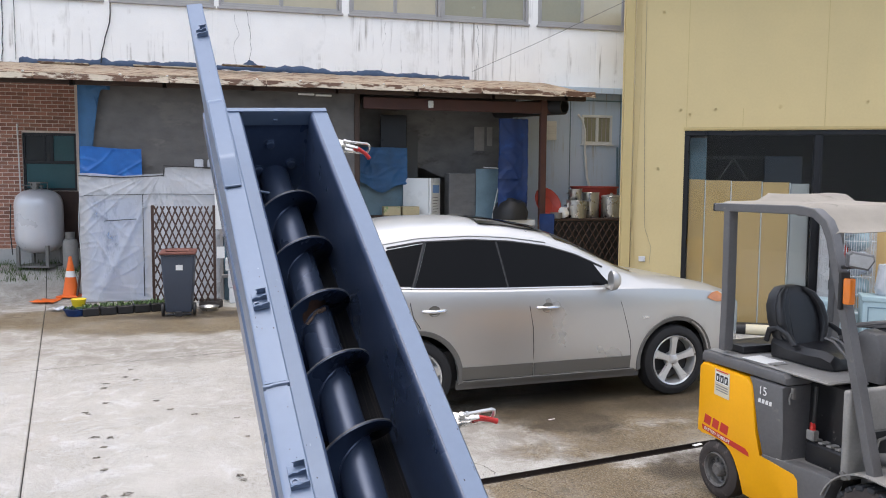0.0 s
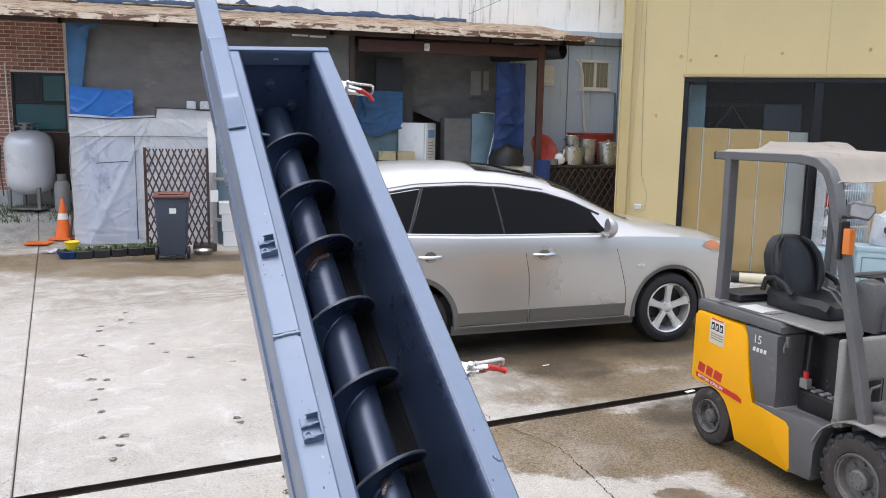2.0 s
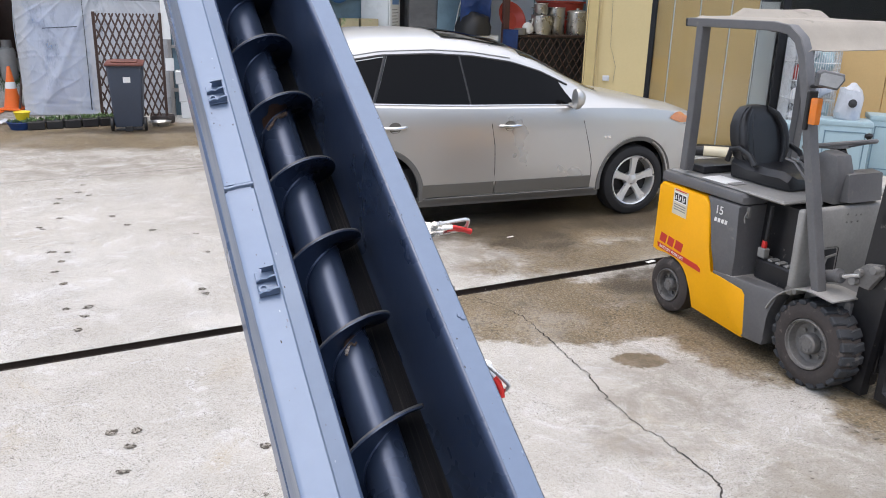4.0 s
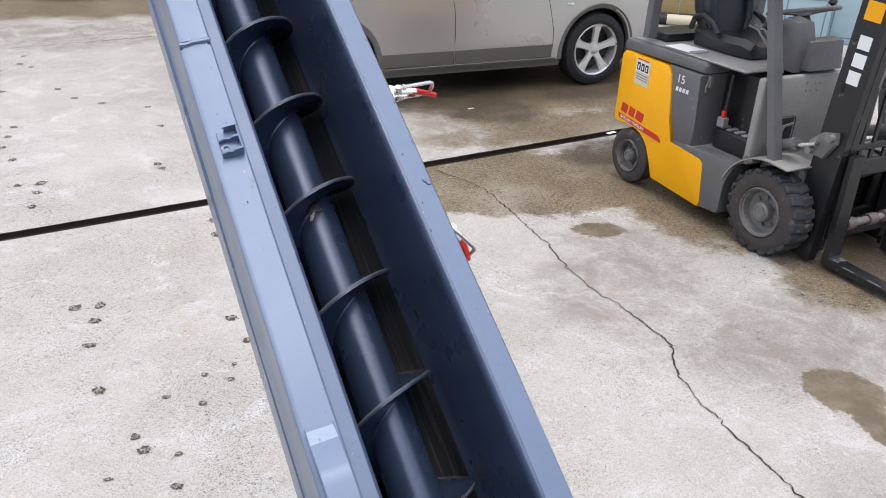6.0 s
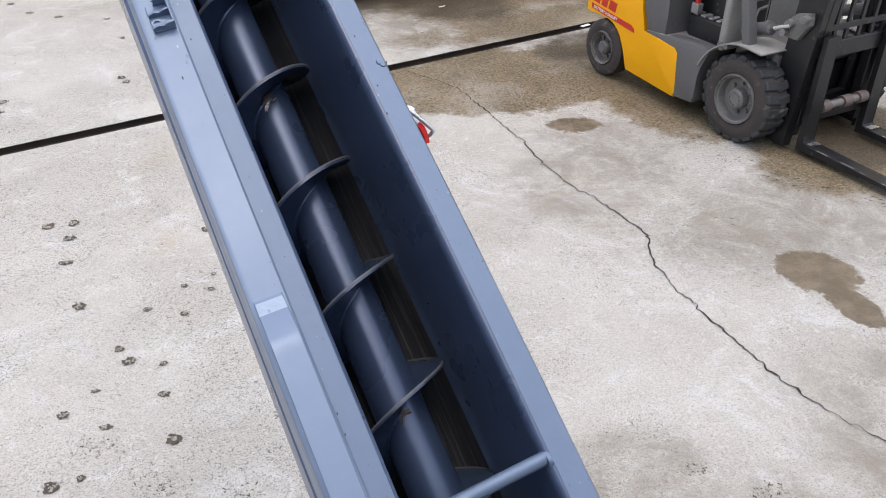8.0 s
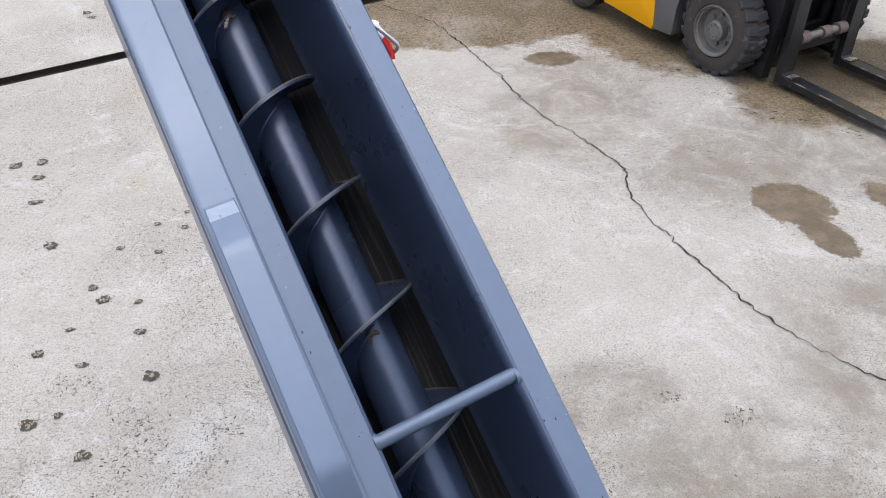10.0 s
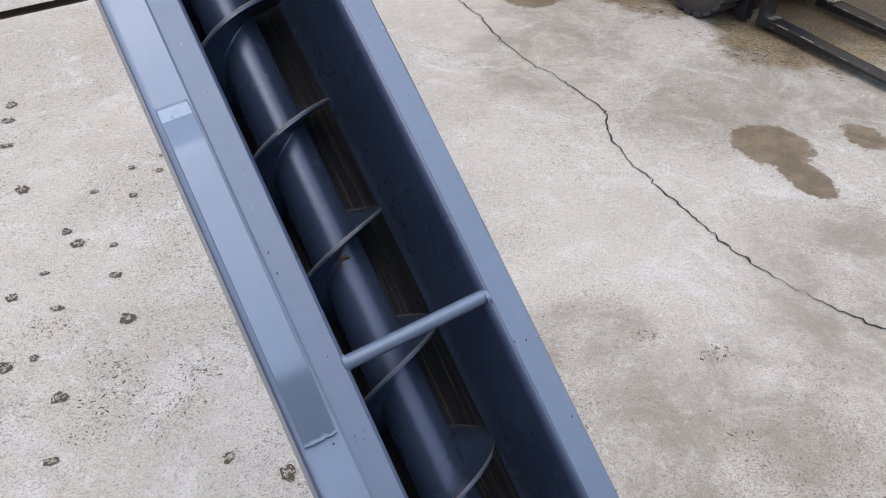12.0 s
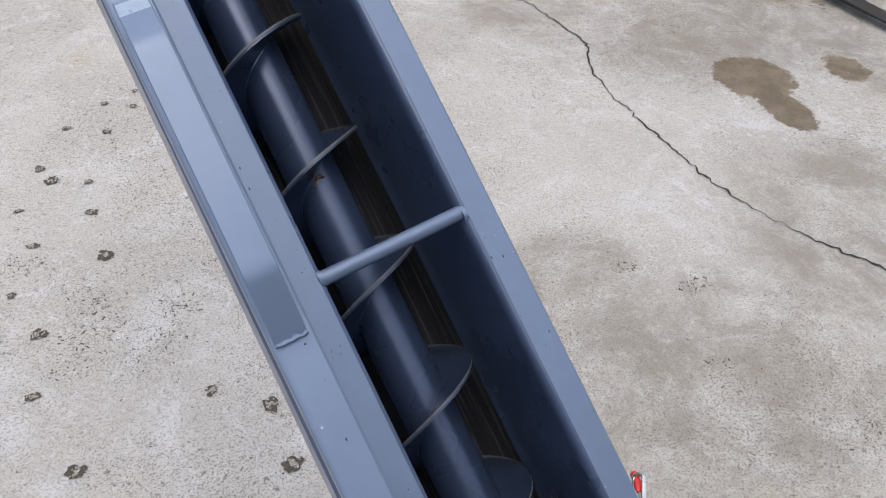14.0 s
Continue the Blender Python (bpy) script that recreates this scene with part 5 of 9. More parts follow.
    # wheels
    for h in HUBS:
        for sgn in (0, 1):
            face = pose(h, 0.012 if not sgn else 2 * CAR_Y - 0.012, 0.365, 90 if not sgn else -90)
            bm = B()
            lathe(bm, [(0.235, -0.23), (0.30, -0.235), (0.352, -0.22), (0.366, -0.19), (0.366, -0.05), (0.352, -0.015), (0.30, 0.004), (0.278, 0.002), (0.264, -0.008), (0.262, -0.03)], 48, face, caps=False)
            wheel = part("wheel", bm, "tyre", root, "black tyre on a five-spoke alloy wheel", smooth=True)
            bm = B()
            lathe(bm, [(0.262, -0.20), (0.262, -0.012), (0.255, -0.004), (0.244, -0.010), (0.230, -0.06), (0.225, -0.17)], 40, face, caps=False)
            lathe(bm, [(0.075, -0.10), (0.072, -0.045), (0.045, -0.030), (0.0001, -0.028)], 24, face)
            for k in range(5):
                a = 2 * math.pi * k / 5 + 0.3
                rows = []
                for r, w, z in ((0.045, 0.040, -0.036), (0.11, 0.036, -0.030), (0.18, 0.040, -0.022), (0.248, 0.056, -0.014)):
                    rows.append([Vector((r, wv * w, z - (0.025 if abs(wv) == 1 else 0))) for wv in (-1, -0.75, 0.75, 1)])
                tmp = face @ pose(0, 0, 0, 0, 0, math.degrees(a))
                sheet(bm, [[tmp @ p for p in r] for r in rows])
                lathe(bm, [(0.0001, -0.03), (0.009, -0.03), (0.009, -0.05)], 8, tmp @ pose(0, 0, 0, 0, 0, 36) @ Matrix.Translation((0.055, 0, 0.0)))
            part("rim", bm, "alloy", wheel, "silver five-spoke alloy rim", smooth=True)
            bm = B()
            lathe(bm, [(0.19, -0.12), (0.06, -0.12)], 28, face)
            lathe(bm, [(0.226, -0.17), (0.03, -0.17)], 28, face)
            part("brake_disc", bm, "hub", wheel)
    return root


make_car()

# ---- electric forklift: x forward from the front hub, y away from the eye, z up ----
FORK = plan(2.446, 4.21, -68.9)


def fk_wheel(root, x, y, r, w, lugs, far, name, label):
    face = pose(x, y, r, 90 if not far else -90)
    bm = B()
    lathe(bm, [(r * 0.58, -w), (r * 0.80, -w - 0.004), (r * 0.95, -w + 0.015), (r * 0.965, -w * 0.5), (r * 0.95, -0.012), (r * 0.82, 0.004), (r * 0.70, 0.006), (r * 0.60, 0.0), (r * 0.57, -0.02)], 48, face, caps=False)
    wh = part(name, bm, "dustytyre", root, label, smooth=True)
    for k in range(lugs):
        for side in (0, 1):
            a = math.degrees(2 * math.pi * (k + 0.5 * side) / lugs)
            z0, z1 = (-w * 0.56, 0.0) if not side else (-w + 0.002, -w * 0.44)
            bm = B()
            box(bm, r * 0.88, r * 1.0, -r * 0.105, r * 0.105, z0, z1, 0.007, face @ pose(0, 0, 0, 0, 0, a) @ pose(0, 0, 0, 9 if side else -9))
            part("tread_lug", bm, "lug", wh)
    bm = B()
    lathe(bm, [(r * 0.585, -w * 0.8), (r * 0.58, -0.004), (r * 0.565, 0.008), (r * 0.545, 0.008), (r * 0.53, -0.006), (r * 0.505, -0.010), (r * 0.46, -0.05), (r * 0.40, -0.058), (r * 0.24, -0.055), (r * 0.225, -0.01), (r * 0.19, 0.0), (0.0001, 0.002)], 36, face)
    for k in range(8):
        a = 2 * math.pi * k / 8
        lathe(bm, [(0.012, -0.06), (0.012, -0.042), (0.0001, -0.04)], 6, face @ Matrix.Translation((math.cos(a) * r * 0.33, math.sin(a) * r * 0.33, 0)))
        lathe(bm, [(0.008, -0.02), (0.008, 0.006), (0.0001, 0.007)], 6, face @ Matrix.Translation((math.cos(a) * r * 0.14, math.sin(a) * r * 0.14, 0)))
    part("rim", bm, "rim", wh, "dusty grey steel rim with bolts", smooth=True)
    return wh


def make_forklift():
    root = thing("forklift", FORK, "orange-yellow and grey battery forklift with a canvas-covered guard", "forklift")
    W = 1.06
    for far in (0, 1):
        fk_wheel(root, 0.0, 0.0 if not far else W, 0.263, 0.172, 20, far, "front_wheel", "dusty lugged drive tyre on a grey rim")
        fk_wheel(root, -1.248, 0.0 if not far else W, 0.205, 0.14, 0, far, "rear_wheel", "dusty smooth steer tyre on a grey rim")
    # counterweight and yellow flanks
    def flank(y0, y1):
        bm = B()
        arch = [(-1.248 + 0.235 * math.cos(a), 0.205 + 0.235 * math.sin(a)) for a in np.linspace(radians(105), radians(10), 8)]
        poly = [(-1.455, 0.43), (-1.45, 0.90), (-1.42, 0.93), (-0.985, 0.92), (-0.925, 0.87), (-0.885, 0.60), (-0.845, 0.43), (-0.54, 0.425), (-0.505, 0.395), (-0.475, 0.13), (-0.50, 0.10), (-0.98, 0.13)] + arch[::-1] + [(-1.40, 0.425)]
        prism(bm, poly, y0, y1, 0.012)
        return part("flank", bm, "fkyellow", root, "orange-yellow painted steel flank", smooth=True)
    near = flank(-0.005, 0.12)
    flank(W - 0.12, W + 0.005)
    bm = B()
    prism(bm, [(-1.47, 0.40), (-1.475, 0.90), (-1.44, 0.93), (-0.95, 0.93), (-0.95, 0.40)], 0.11, W - 0.11, 0.03)
    part("counterweight", bm, "fkyellow", root, "orange-yellow counterweight", smooth=True)
    # grey side cover and body
    bm = B()
    prism(bm, [(-0.97, 0.932), (-0.905, 0.85), (-0.868, 0.60), (-0.825, 0.435), (-0.64, 0.435), (-0.665, 0.60), (-0.655, 0.932)], 0.004, 0.30, 0.015)
    part("side_cover", bm, "fkgrey", root, "grey side cover", smooth=True)
    bm = B()
    prism(bm, [(-1.03, 0.932), (-0.88, 0.60), (-0.825, 0.435), (-0.64, 0.435), (-0.655, 0.932)], W - 0.30, W - 0.004, 0.015)
    part("side_cover", bm, "fkgrey", root, "grey side cover", smooth=True)
    bm = B()
    box(bm, -1.0, 0.1, 0.16, W - 0.16, 0.14, 0.42, 0.02)
    box(bm, -0.98, -0.3, 0.22, W - 0.22, 0.40, 0.98, 0.02)
    part("chassis", bm, "fkblack", root, "dark chassis")
    # grey front flank with step
    bm = B()
    arch = [(0.325 * math.cos(a), 0.263 + 0.325 * math.sin(a)) for a in np.linspace(radians(196), radians(138), 6)]
    prism(bm, [(-0.50, 0.11), (-0.53, 0.42), (-0.82, 0.435), (-0.82, 0.455), (-0.30, 0.49)] + arch[::-1] + [(-0.33, 0.12)], -0.004, 0.10, 0.008)
    part("front_flank", bm, "fkgrey", root, "grey front flank", smooth=True)
    bm = B()
    box(bm, -0.70, -0.27, 0.0, 0.30, 0.452, 0.468, 0.005)
    part("step", bm, "fkdust", root, "dusty step plate")
    # fender plate over the drive tyre
    for y0, y1 in ((-0.02, 0.24), (W - 0.24, W + 0.02)):
        bm = B()
        rows = [[(0.335 * math.cos(a), y, 0.263 + 0.32 * math.sin(a)) for y in (y0, y0 + 0.01, y1 - 0.01, y1)] for a in np.linspace(radians(160), radians(90), 10)]
        rows += [[(0.145, y, 0.574) for y in (y0, y0 + 0.01, y1 - 0.01, y1)]]
        sheet(bm, rows, 0.008)
        part("fender", bm, "fkdust", root, "dusty fender plate", smooth=True)
    # battery tray and floor
    bm = B()
    box(bm, -0.60, -0.20, 0.13, W - 0.13, 0.468, 0.60, 0.012)
    bt = part("battery_box", bm, "fkblack", root, "black battery box under the seat")
    for i in range(6):
        bm = B()
        box(bm, -0.585 + 0.065 * i, -0.545 + 0.065 * i, 0.15, W - 0.15, 0.598, 0.612, 0.004)
        part("floor_rib", bm, "fkdust", bt)
    bm = B()
    tube(bm, [(-0.55, 0.16, 0.95), (-0.545, 0.15, 0.85), (-0.555, 0.155, 0.75), (-0.56, 0.15, 0.66)], 0.014, 8)
    cab = part("battery_cable", bm, "cable", root, "black battery cable", smooth=True)
    bm = B()
    tube(bm, [(-0.56, 0.15, 0.675), (-0.56, 0.15, 0.72)], 0.018, 8)
    part("cable_boot", bm, "redgrip", cab, "red cable boot", smooth=True)
    bm = B()
    box(bm, -0.59, -0.53, 0.125, 0.175, 0.612, 0.675, 0.006)
    part("plug", bm, "fkdust", cab)
    bm = B()
    box(bm, -0.635, -0.615, 0.035, 0.06, 0.86, 0.93, 0.003)
    tube(bm, [(-0.625, 0.03, 0.90), (-0.628, 0.02, 0.86), (-0.622, 0.02, 0.83)], 0.006, 6)
    part("catch", bm, "hub", root, "steel hood catch")
    # hood
    bm = B()
    prism(bm, [(-1.455, 0.935), (-1.455, 0.99), (-1.435, 1.012), (-0.68, 1.008), (-0.655, 0.985), (-0.655, 0.940)], 0.01, W - 0.01, 0.02)
    part("hood", bm, "fkgrey", root, "grey rear hood", smooth=True)
    bm = B()
    box(bm, -1.42, -0.36, 0.05, W - 0.05, 1.005, 1.026, 0.01)
    part("hood_top", bm, "fkdust", root, "dusty hood top")
    bm = B()
    box(bm, -1.40, -1.16, 0.12, W - 0.12, 1.026, 1.085, 0.02, seg=2)
    part("hood_ridge", bm, "fkblack", root, "black rear hood ridge", smooth=True)
    bm = B()
    box(bm, -1.08, -0.86, 0.08, 0.24, 1.028, 1.031, 0.0, pose(0, 0, 0, 0, 0, 2))
    part("paper", bm, "white", root, "white paper sheet under tape")
    bm = B()
    box(bm, -0.88, -0.82, 0.07, 0.19, 1.028, 1.032, 0.001)
    part("label_plate", bm, "fkdust", root)
    # seat
    seat_y = 0.46
    low = Matrix.Translation((-0.17, 0.078, 1.03)) @ Matrix.Diagonal((0.95, 0.83, 0.90, 1)) @ Matrix.Translation((0.02, 0, -1.085))
    bm = B()
    rows = []
    for x, w, zt in ((-0.98, 0.20, 1.20), (-0.95, 0.235, 1.225), (-0.80, 0.245, 1.20), (-0.62, 0.245, 1.195), (-0.50, 0.235, 1.20), (-0.44, 0.21, 1.175), (-0.425, 0.18, 1.12)):
        rows.append([(x, seat_y - w, 1.09), (x, seat_y - w - 0.012, zt - 0.03), (x, seat_y - w + 0.03, zt + 0.015), (x, seat_y - w * 0.6, zt - 0.01), (x, seat_y, zt - 0.02), (x, seat_y + w * 0.6, zt - 0.01), (x, seat_y + w - 0.03, zt + 0.015), (x, seat_y + w + 0.012, zt - 0.03), (x, seat_y + w, 1.09)])
    sheet(bm, rows)
    bm.faces.new([bm.verts.new(p) for p in rows[-1]])
    bm.faces.new([bm.verts.new(p) for p in rows[0]][::-1])
    bmesh.ops.remove_doubles(bm, verts=bm.verts, dist=0.001)
    bmesh.ops.recalc_face_normals(bm, faces=bm.faces)
    bmesh.ops.transform(bm, matrix=low, verts=bm.verts)
    seat = part("seat", bm, "vinyl", root, "black vinyl bucket seat", smooth=True)
    bm = B()
    rows = []
    for z, w, xb, th in ((1.18, 0.20, -0.90, 0.10), (1.24, 0.235, -0.93, 0.13), (1.36, 0.25, -0.965, 0.14), (1.46, 0.245, -0.99, 0.13), (1.54, 0.20, -1.01, 0.115), (1.59, 0.14, -1.025, 0.09), (1.605, 0.07, -1.03, 0.05)):
        ring = []
        for k in range(20):
            a = 2 * math.pi * k / 20
            c, s = math.cos(a), math.sin(a)
            ring.append((xb + th * 0.5 * math.copysign(abs(c) ** 0.6, c) + 0.03 * abs(s) ** 3 * (c > -0.2), seat_y + w * math.copysign(abs(s) ** 0.7, s), z))
        rows.append(ring + [ring[0]])
    sheet(bm, rows)
    bm.faces.new([bm.verts.new(p) for p in rows[-1][:-1]])
    bmesh.ops.remove_doubles(bm, verts=bm.verts, dist=0.001)
    bmesh.ops.recalc_face_normals(bm, faces=bm.faces)
    bmesh.ops.transform(bm, matrix=low, verts=bm.verts)
    part("backrest", bm, "vinyl", seat, "black vinyl backrest", smooth=True)
    for sg in (-1, 1):
        bm = B()
        tube(bm, [(-0.99, seat_y + sg * 0.25, 1.20), (-0.95, seat_y + sg * 0.265, 1.29), (-0.86, seat_y + sg * 0.27, 1.315), (-0.77, seat_y + sg * 0.265, 1.28), (-0.72, seat_y + sg * 0.255, 1.21)], 0.021, 10)
        bmesh.ops.transform(bm, matrix=low, verts=bm.verts)
        part("hip_bar", bm, "vinyl", seat, smooth=True)
        bm = B()
        tube(bm, [(-0.845, seat_y + sg * 0.165, 1.19), (-0.86, seat_y + sg * 0.205, 1.27), (-0.885, seat_y + sg * 0.222, 1.37), (-0.915, seat_y + sg * 0.210, 1.46), (-0.945, seat_y + sg * 0.160, 1.54), (-0.975, seat_y + sg * 0.09, 1.585)], [0.022, 0.032, 0.036, 0.034, 0.028, 0.018], 12)
        bmesh.ops.transform(bm, matrix=low, verts=bm.verts)
        part("bolster", bm, "vinyl", seat, "padded black vinyl side bolster", smooth=True)
        bm = B()
        tube(bm, [(-0.815, seat_y + sg * 0.145, 1.20), (-0.822, seat_y + sg * 0.165, 1.29), (-0.842, seat_y + sg * 0.172, 1.38), (-0.872, seat_y + sg * 0.158, 1.47), (-0.905, seat_y + sg * 0.115, 1.55)], 0.004, 6)
        bmesh.ops.transform(bm, matrix=low, verts=bm.verts)
        part("piping", bm, "vinyl", seat, smooth=True)
    bm = B()
    box(bm, -0.93, -0.48, seat_y - 0.19, seat_y + 0.19, 1.064, 1.095, 0.006)
    bmesh.ops.transform(bm, matrix=low, verts=bm.verts)
    part("seat_base", bm, "fkblack", seat)
    # cowl plate across the truck, consoles, column, wheel, levers
    bm = B()
    box(bm, -0.215, -0.165, 0.0, W, 0.50, 1.03, 0.022, None, 3)
    dash = part("cowl", bm, "fkdust", root, "dusty grey steel cowl plate", smooth=True)
    for y, z in ((0.40, 0.93), (0.45, 0.93), (0.43, 0.97), (0.47, 0.97), (0.36, 0.93), (0.36, 0.98)):
        bm = B()
        lathe(bm, [(0.006, 0), (0.006, 0.004), (0.0001, 0.005)], 8, pose(-0.165, y, z, 0, 90, 0))
        part("screw", bm, "hub", dash)
    # no hole is cut: a black block imitates the opening's shade
    bm = B()
    box(bm, -0.18, -0.162, 0.15, 0.33, 0.50, 0.785, 0.02, None, 2)
    part("cable_hole", bm, "blackplastic", dash, "black block drawn for the shaded cable opening", smooth=True)
    bm = B()
    tube(bm, [(-0.15, 0.30, 0.74), (-0.145, 0.22, 0.73), (-0.14, 0.19, 0.66), (-0.12, 0.22, 0.58)], 0.009, 6)
    part("hose", bm, "hub", root, smooth=True)
    bm = B()
    box(bm, -0.20, 0.12, 0.14, W - 0.14, 0.42, 0.56, 0.02)
    part("floor_block", bm, "fkgrey", root, "grey front floor block")
    bm = B()
    prism(bm, [(-0.27, 1.03), (-0.30, 1.20), (-0.25, 1.225), (-0.18, 1.215), (-0.155, 1.05)], 0.33, 0.62, 0.018)
    part("console_box", bm, "fkgrey", root, "grey console box", smooth=True)
    bm = B()
    prism(bm, [(-0.34, 1.03), (-0.40, 1.30), (-0.34, 1.335), (-0.24, 1.32), (-0.20, 1.22), (-0.22, 1.03)], 0.27, 0.40, 0.018)
    part("console", bm, "fkgrey", root, "grey instrument console", smooth=True)
    bm = B()
    tube(bm, [(-0.28, 0.47, 1.15), (-0.36, 0.475, 1.28), (-0.40, 0.48, 1.335)], 0.028, 10)
    col = part("steering_column", bm, "fkblack", root, smooth=True)
    wm = pose(-0.41, 0.48, 1.35, 0, -14, 0)
    bm = B()
    tube(bm, [wm @ Vector((0.20 * math.cos(a), 0.20 * math.sin(a), 0)) for a in np.linspace(0, 2 * math.pi, 33)], 0.014, 8, False)
    for k in range(3):
        a = 2.1 * k + 0.4
        tube(bm, [wm @ Vector((0.02 * math.cos(a), 0.02 * math.sin(a), -0.02)), wm @ Vector((0.198 * math.cos(a), 0.198 * math.sin(a), 0))], 0.011, 6)
    lathe(bm, [(0.055, -0.03), (0.055, -0.005), (0.0001, 0.0)], 16, wm)
    part("steering_wheel", bm, "fkgrey", col, "worn grey steering wheel", smooth=True)
    bm = B()
    lathe(bm, [(0.0001, 0.055), (0.022, 0.05), (0.026, 0.035), (0.01, 0.015), (0.008, 0)], 12, wm @ Matrix.Translation((0.06, 0.18, 0)))
    part("knob", bm, "blackplastic", col, smooth=True)
    for i in range(3):
        bm = B()
        y = 0.22 - 0.05 * i
        tube(bm, [(-0.24, y, 1.03), (-0.30, y, 1.18), (-0.40, y, 1.26), (-0.47, y, 1.27)], 0.007, 6)
        part("lever", bm, "fkgrey", root, "grey hydraulic lever", smooth=True)
    bm = B()
    tube(bm, [(-0.36, 0.24, 1.275), (-0.42, 0.18, 1.27)], [0.028, 0.022], 12)
    part("lever_boot", bm, "blackplastic", root, smooth=True)
    # overhead guard
    def bar(name, pts, w, d, label=""):
        """A flat tube swept along points in the x, z plane at y."""
        bm = B()
        rows = []
        P = [Vector(p) for p in pts]
        for i, p in enumerate(P):
            t = (P[min(i + 1, len(P) - 1)] - P[max(i - 1, 0)]).normalized()
            n = Vector((-t.z, 0, t.x))
            ring = [p + n * a * w + Vector((0, b * d, 0)) for a, b in ((-0.5, -0.42), (-0.42, -0.5), (0.42, -0.5), (0.5, -0.42), (0.5, 0.42), (0.42, 0.5), (-0.42, 0.5), (-0.5, 0.42))]
            rows.append(ring + [ring[0]])
        sheet(bm, rows)
        bm.faces.new([bm.verts.new(p) for p in rows[0][:-1]])
        bm.faces.new([bm.verts.new(p) for p in rows[-1][:-1]][::-1])
        bmesh.ops.remove_doubles(bm, verts=bm.verts, dist=0.0005)
        bmesh.ops.recalc_face_normals(bm, faces=bm.faces)
        return bm
    guard_bm = bar("x", [(-1.36, 0.05, 2.03), (-0.62, 0.05, 2.035), (-0.50, 0.05, 2.02), (-0.42, 0.05, 1.965), (-0.375, 0.05, 1.88), (-0.33, 0.05, 1.72), (-0.01, 0.05, 0.56)], 0.055, 0.07)
    guard = part("overhead_guard", guard_bm, "fkgrey", root, "grey steel overhead guard", smooth=True)
    part("guard_leg", bar("x", [(-1.36, W - 0.05, 2.03), (-0.62, W - 0.05, 2.035), (-0.50, W - 0.05, 2.02), (-0.42, W - 0.05, 1.965), (-0.375, W - 0.05, 1.88), (-0.33, W - 0.05, 1.72), (-0.01, W - 0.05, 0.56)], 0.055, 0.07), "fkgrey", guard, smooth=True)
    for y in (0.05, W - 0.05):
        part("guard_post", bar("x", [(-1.255, y, 1.05), (-1.245, y, 1.4), (-1.25, y, 2.01)], 0.06, 0.075), "fkgrey", guard, smooth=True)
    for x in (-1.36, -0.62):
        bm = B()
        box(bm, x - 0.03, x + 0.03, 0.02, W - 0.02, 2.0, 2.055, 0.01)
        part("guard_bar", bm, "fkgrey", guard, smooth=True)
    for i in range(5):
        bm = B()
        y = 0.2 + 0.165 * i
        box(bm, -1.34, -0.52, y - 0.015, y + 0.015, 2.03, 2.05, 0.003)
        part("guard_bar", bm, "fkgrey", guard)
    bm = B()
    box(bm, -1.415, -1.30, 0.03, 0.08, 2.0, 2.055, 0.006)
    part("guard_end", bm, "blackframe", guard)
    # canvas over the guard, turned up along its rear
    bm = B()
    rows = []
    for i, x in enumerate(np.linspace(-1.32, -0.36, 22)):
        row = []
        for y in np.linspace(0.02, W - 0.02, 20):
            z = 2.068 + 0.010 * noise.noise(Vector((x * 4, y * 5, 0))) - 0.16 * smoothstep(-0.56, -0.36, x)
            if y < 0.06:
                z -= 0.02
            if y > 0.30:
                z += 0.055 * math.exp(-((x + 1.22) / 0.05) ** 2)
            row.append((x + 0.02 * noise.noise(Vector((y * 6, 3, 0))), y, z))
        rows.append(row)
    sheet(bm, rows, 0.004)
    part("canvas_cover", bm, "canvas", root, "tan canvas sheet tied over the guard", smooth=True)
    # side lamp and mirror
    bm = B()
    box(bm, -0.240, -0.188, -0.01, 0.036, 1.515, 1.665, 0.010, seg=2)
    part("side_lamp", bm, "amber", root, "amber side lamp", smooth=True)
    bm = B()
    box(bm, -0.275, -0.25, -0.01, 0.06, 1.48, 1.70, 0.006)
    part("lamp_bracket", bm, "blackplastic", root)
    bm = B()
    m = pose(-0.15, 0.0, 1.77, 0, 10, 52) @ Matrix.Scale(0.78, 4)
    prism(bm, [(-0.07, -0.055), (-0.085, 0.035), (-0.06, 0.06), (0.085, 0.06), (0.10, 0.02), (0.07, -0.055)], -0.05, 0.06, 0.015, m)
    mir = part("work_lamp", bm, "fkgrey", root, "grey work lamp with a clear lens", smooth=True)
    bm = B()
    prism(bm, [(-0.06, -0.04), (-0.07, 0.03), (-0.05, 0.045), (0.075, 0.045), (0.085, 0.02), (0.06, -0.04)], -0.056, -0.050, 0.0, m)
    part("lens", bm, "headlamp", mir)
    bm = B()
    tube(bm, [(-0.29, 0.04, 1.72), (-0.15, 0.02, 1.74)], 0.012, 8)
    part("bracket", bm, "blackplastic", mir)
    # mast: two outer channels, two inner channels, cross members, cylinders, chains
    tilt = Matrix.Translation((0.192, 0, 0.03)) @ pose(0, 0, 0, 0, 4.0, 0)
    def rail(name, x, y, z0, z1, w, d, flip):
        bm = B()
        prism(bm, [(x, 0), (x + w, 0), (x + w, d), (x + w - 0.02, d), (x + w - 0.02, 0.018), (x + 0.02, 0.018), (x + 0.02, d), (x, d)], z0, z1, 0.003, tilt @ Matrix(((1, 0, 0, 0), (0, 0, flip, y), (0, 1, 0, 0), (0, 0, 0, 1))), 1)
        return part(name, bm, "fkblack", root, "black steel mast channel")
    yn, yf = 0.178, W - 0.178
    outer = rail("mast_channel", -0.100, yn, 0.0, 1.98, 0.178, 0.065, 1)
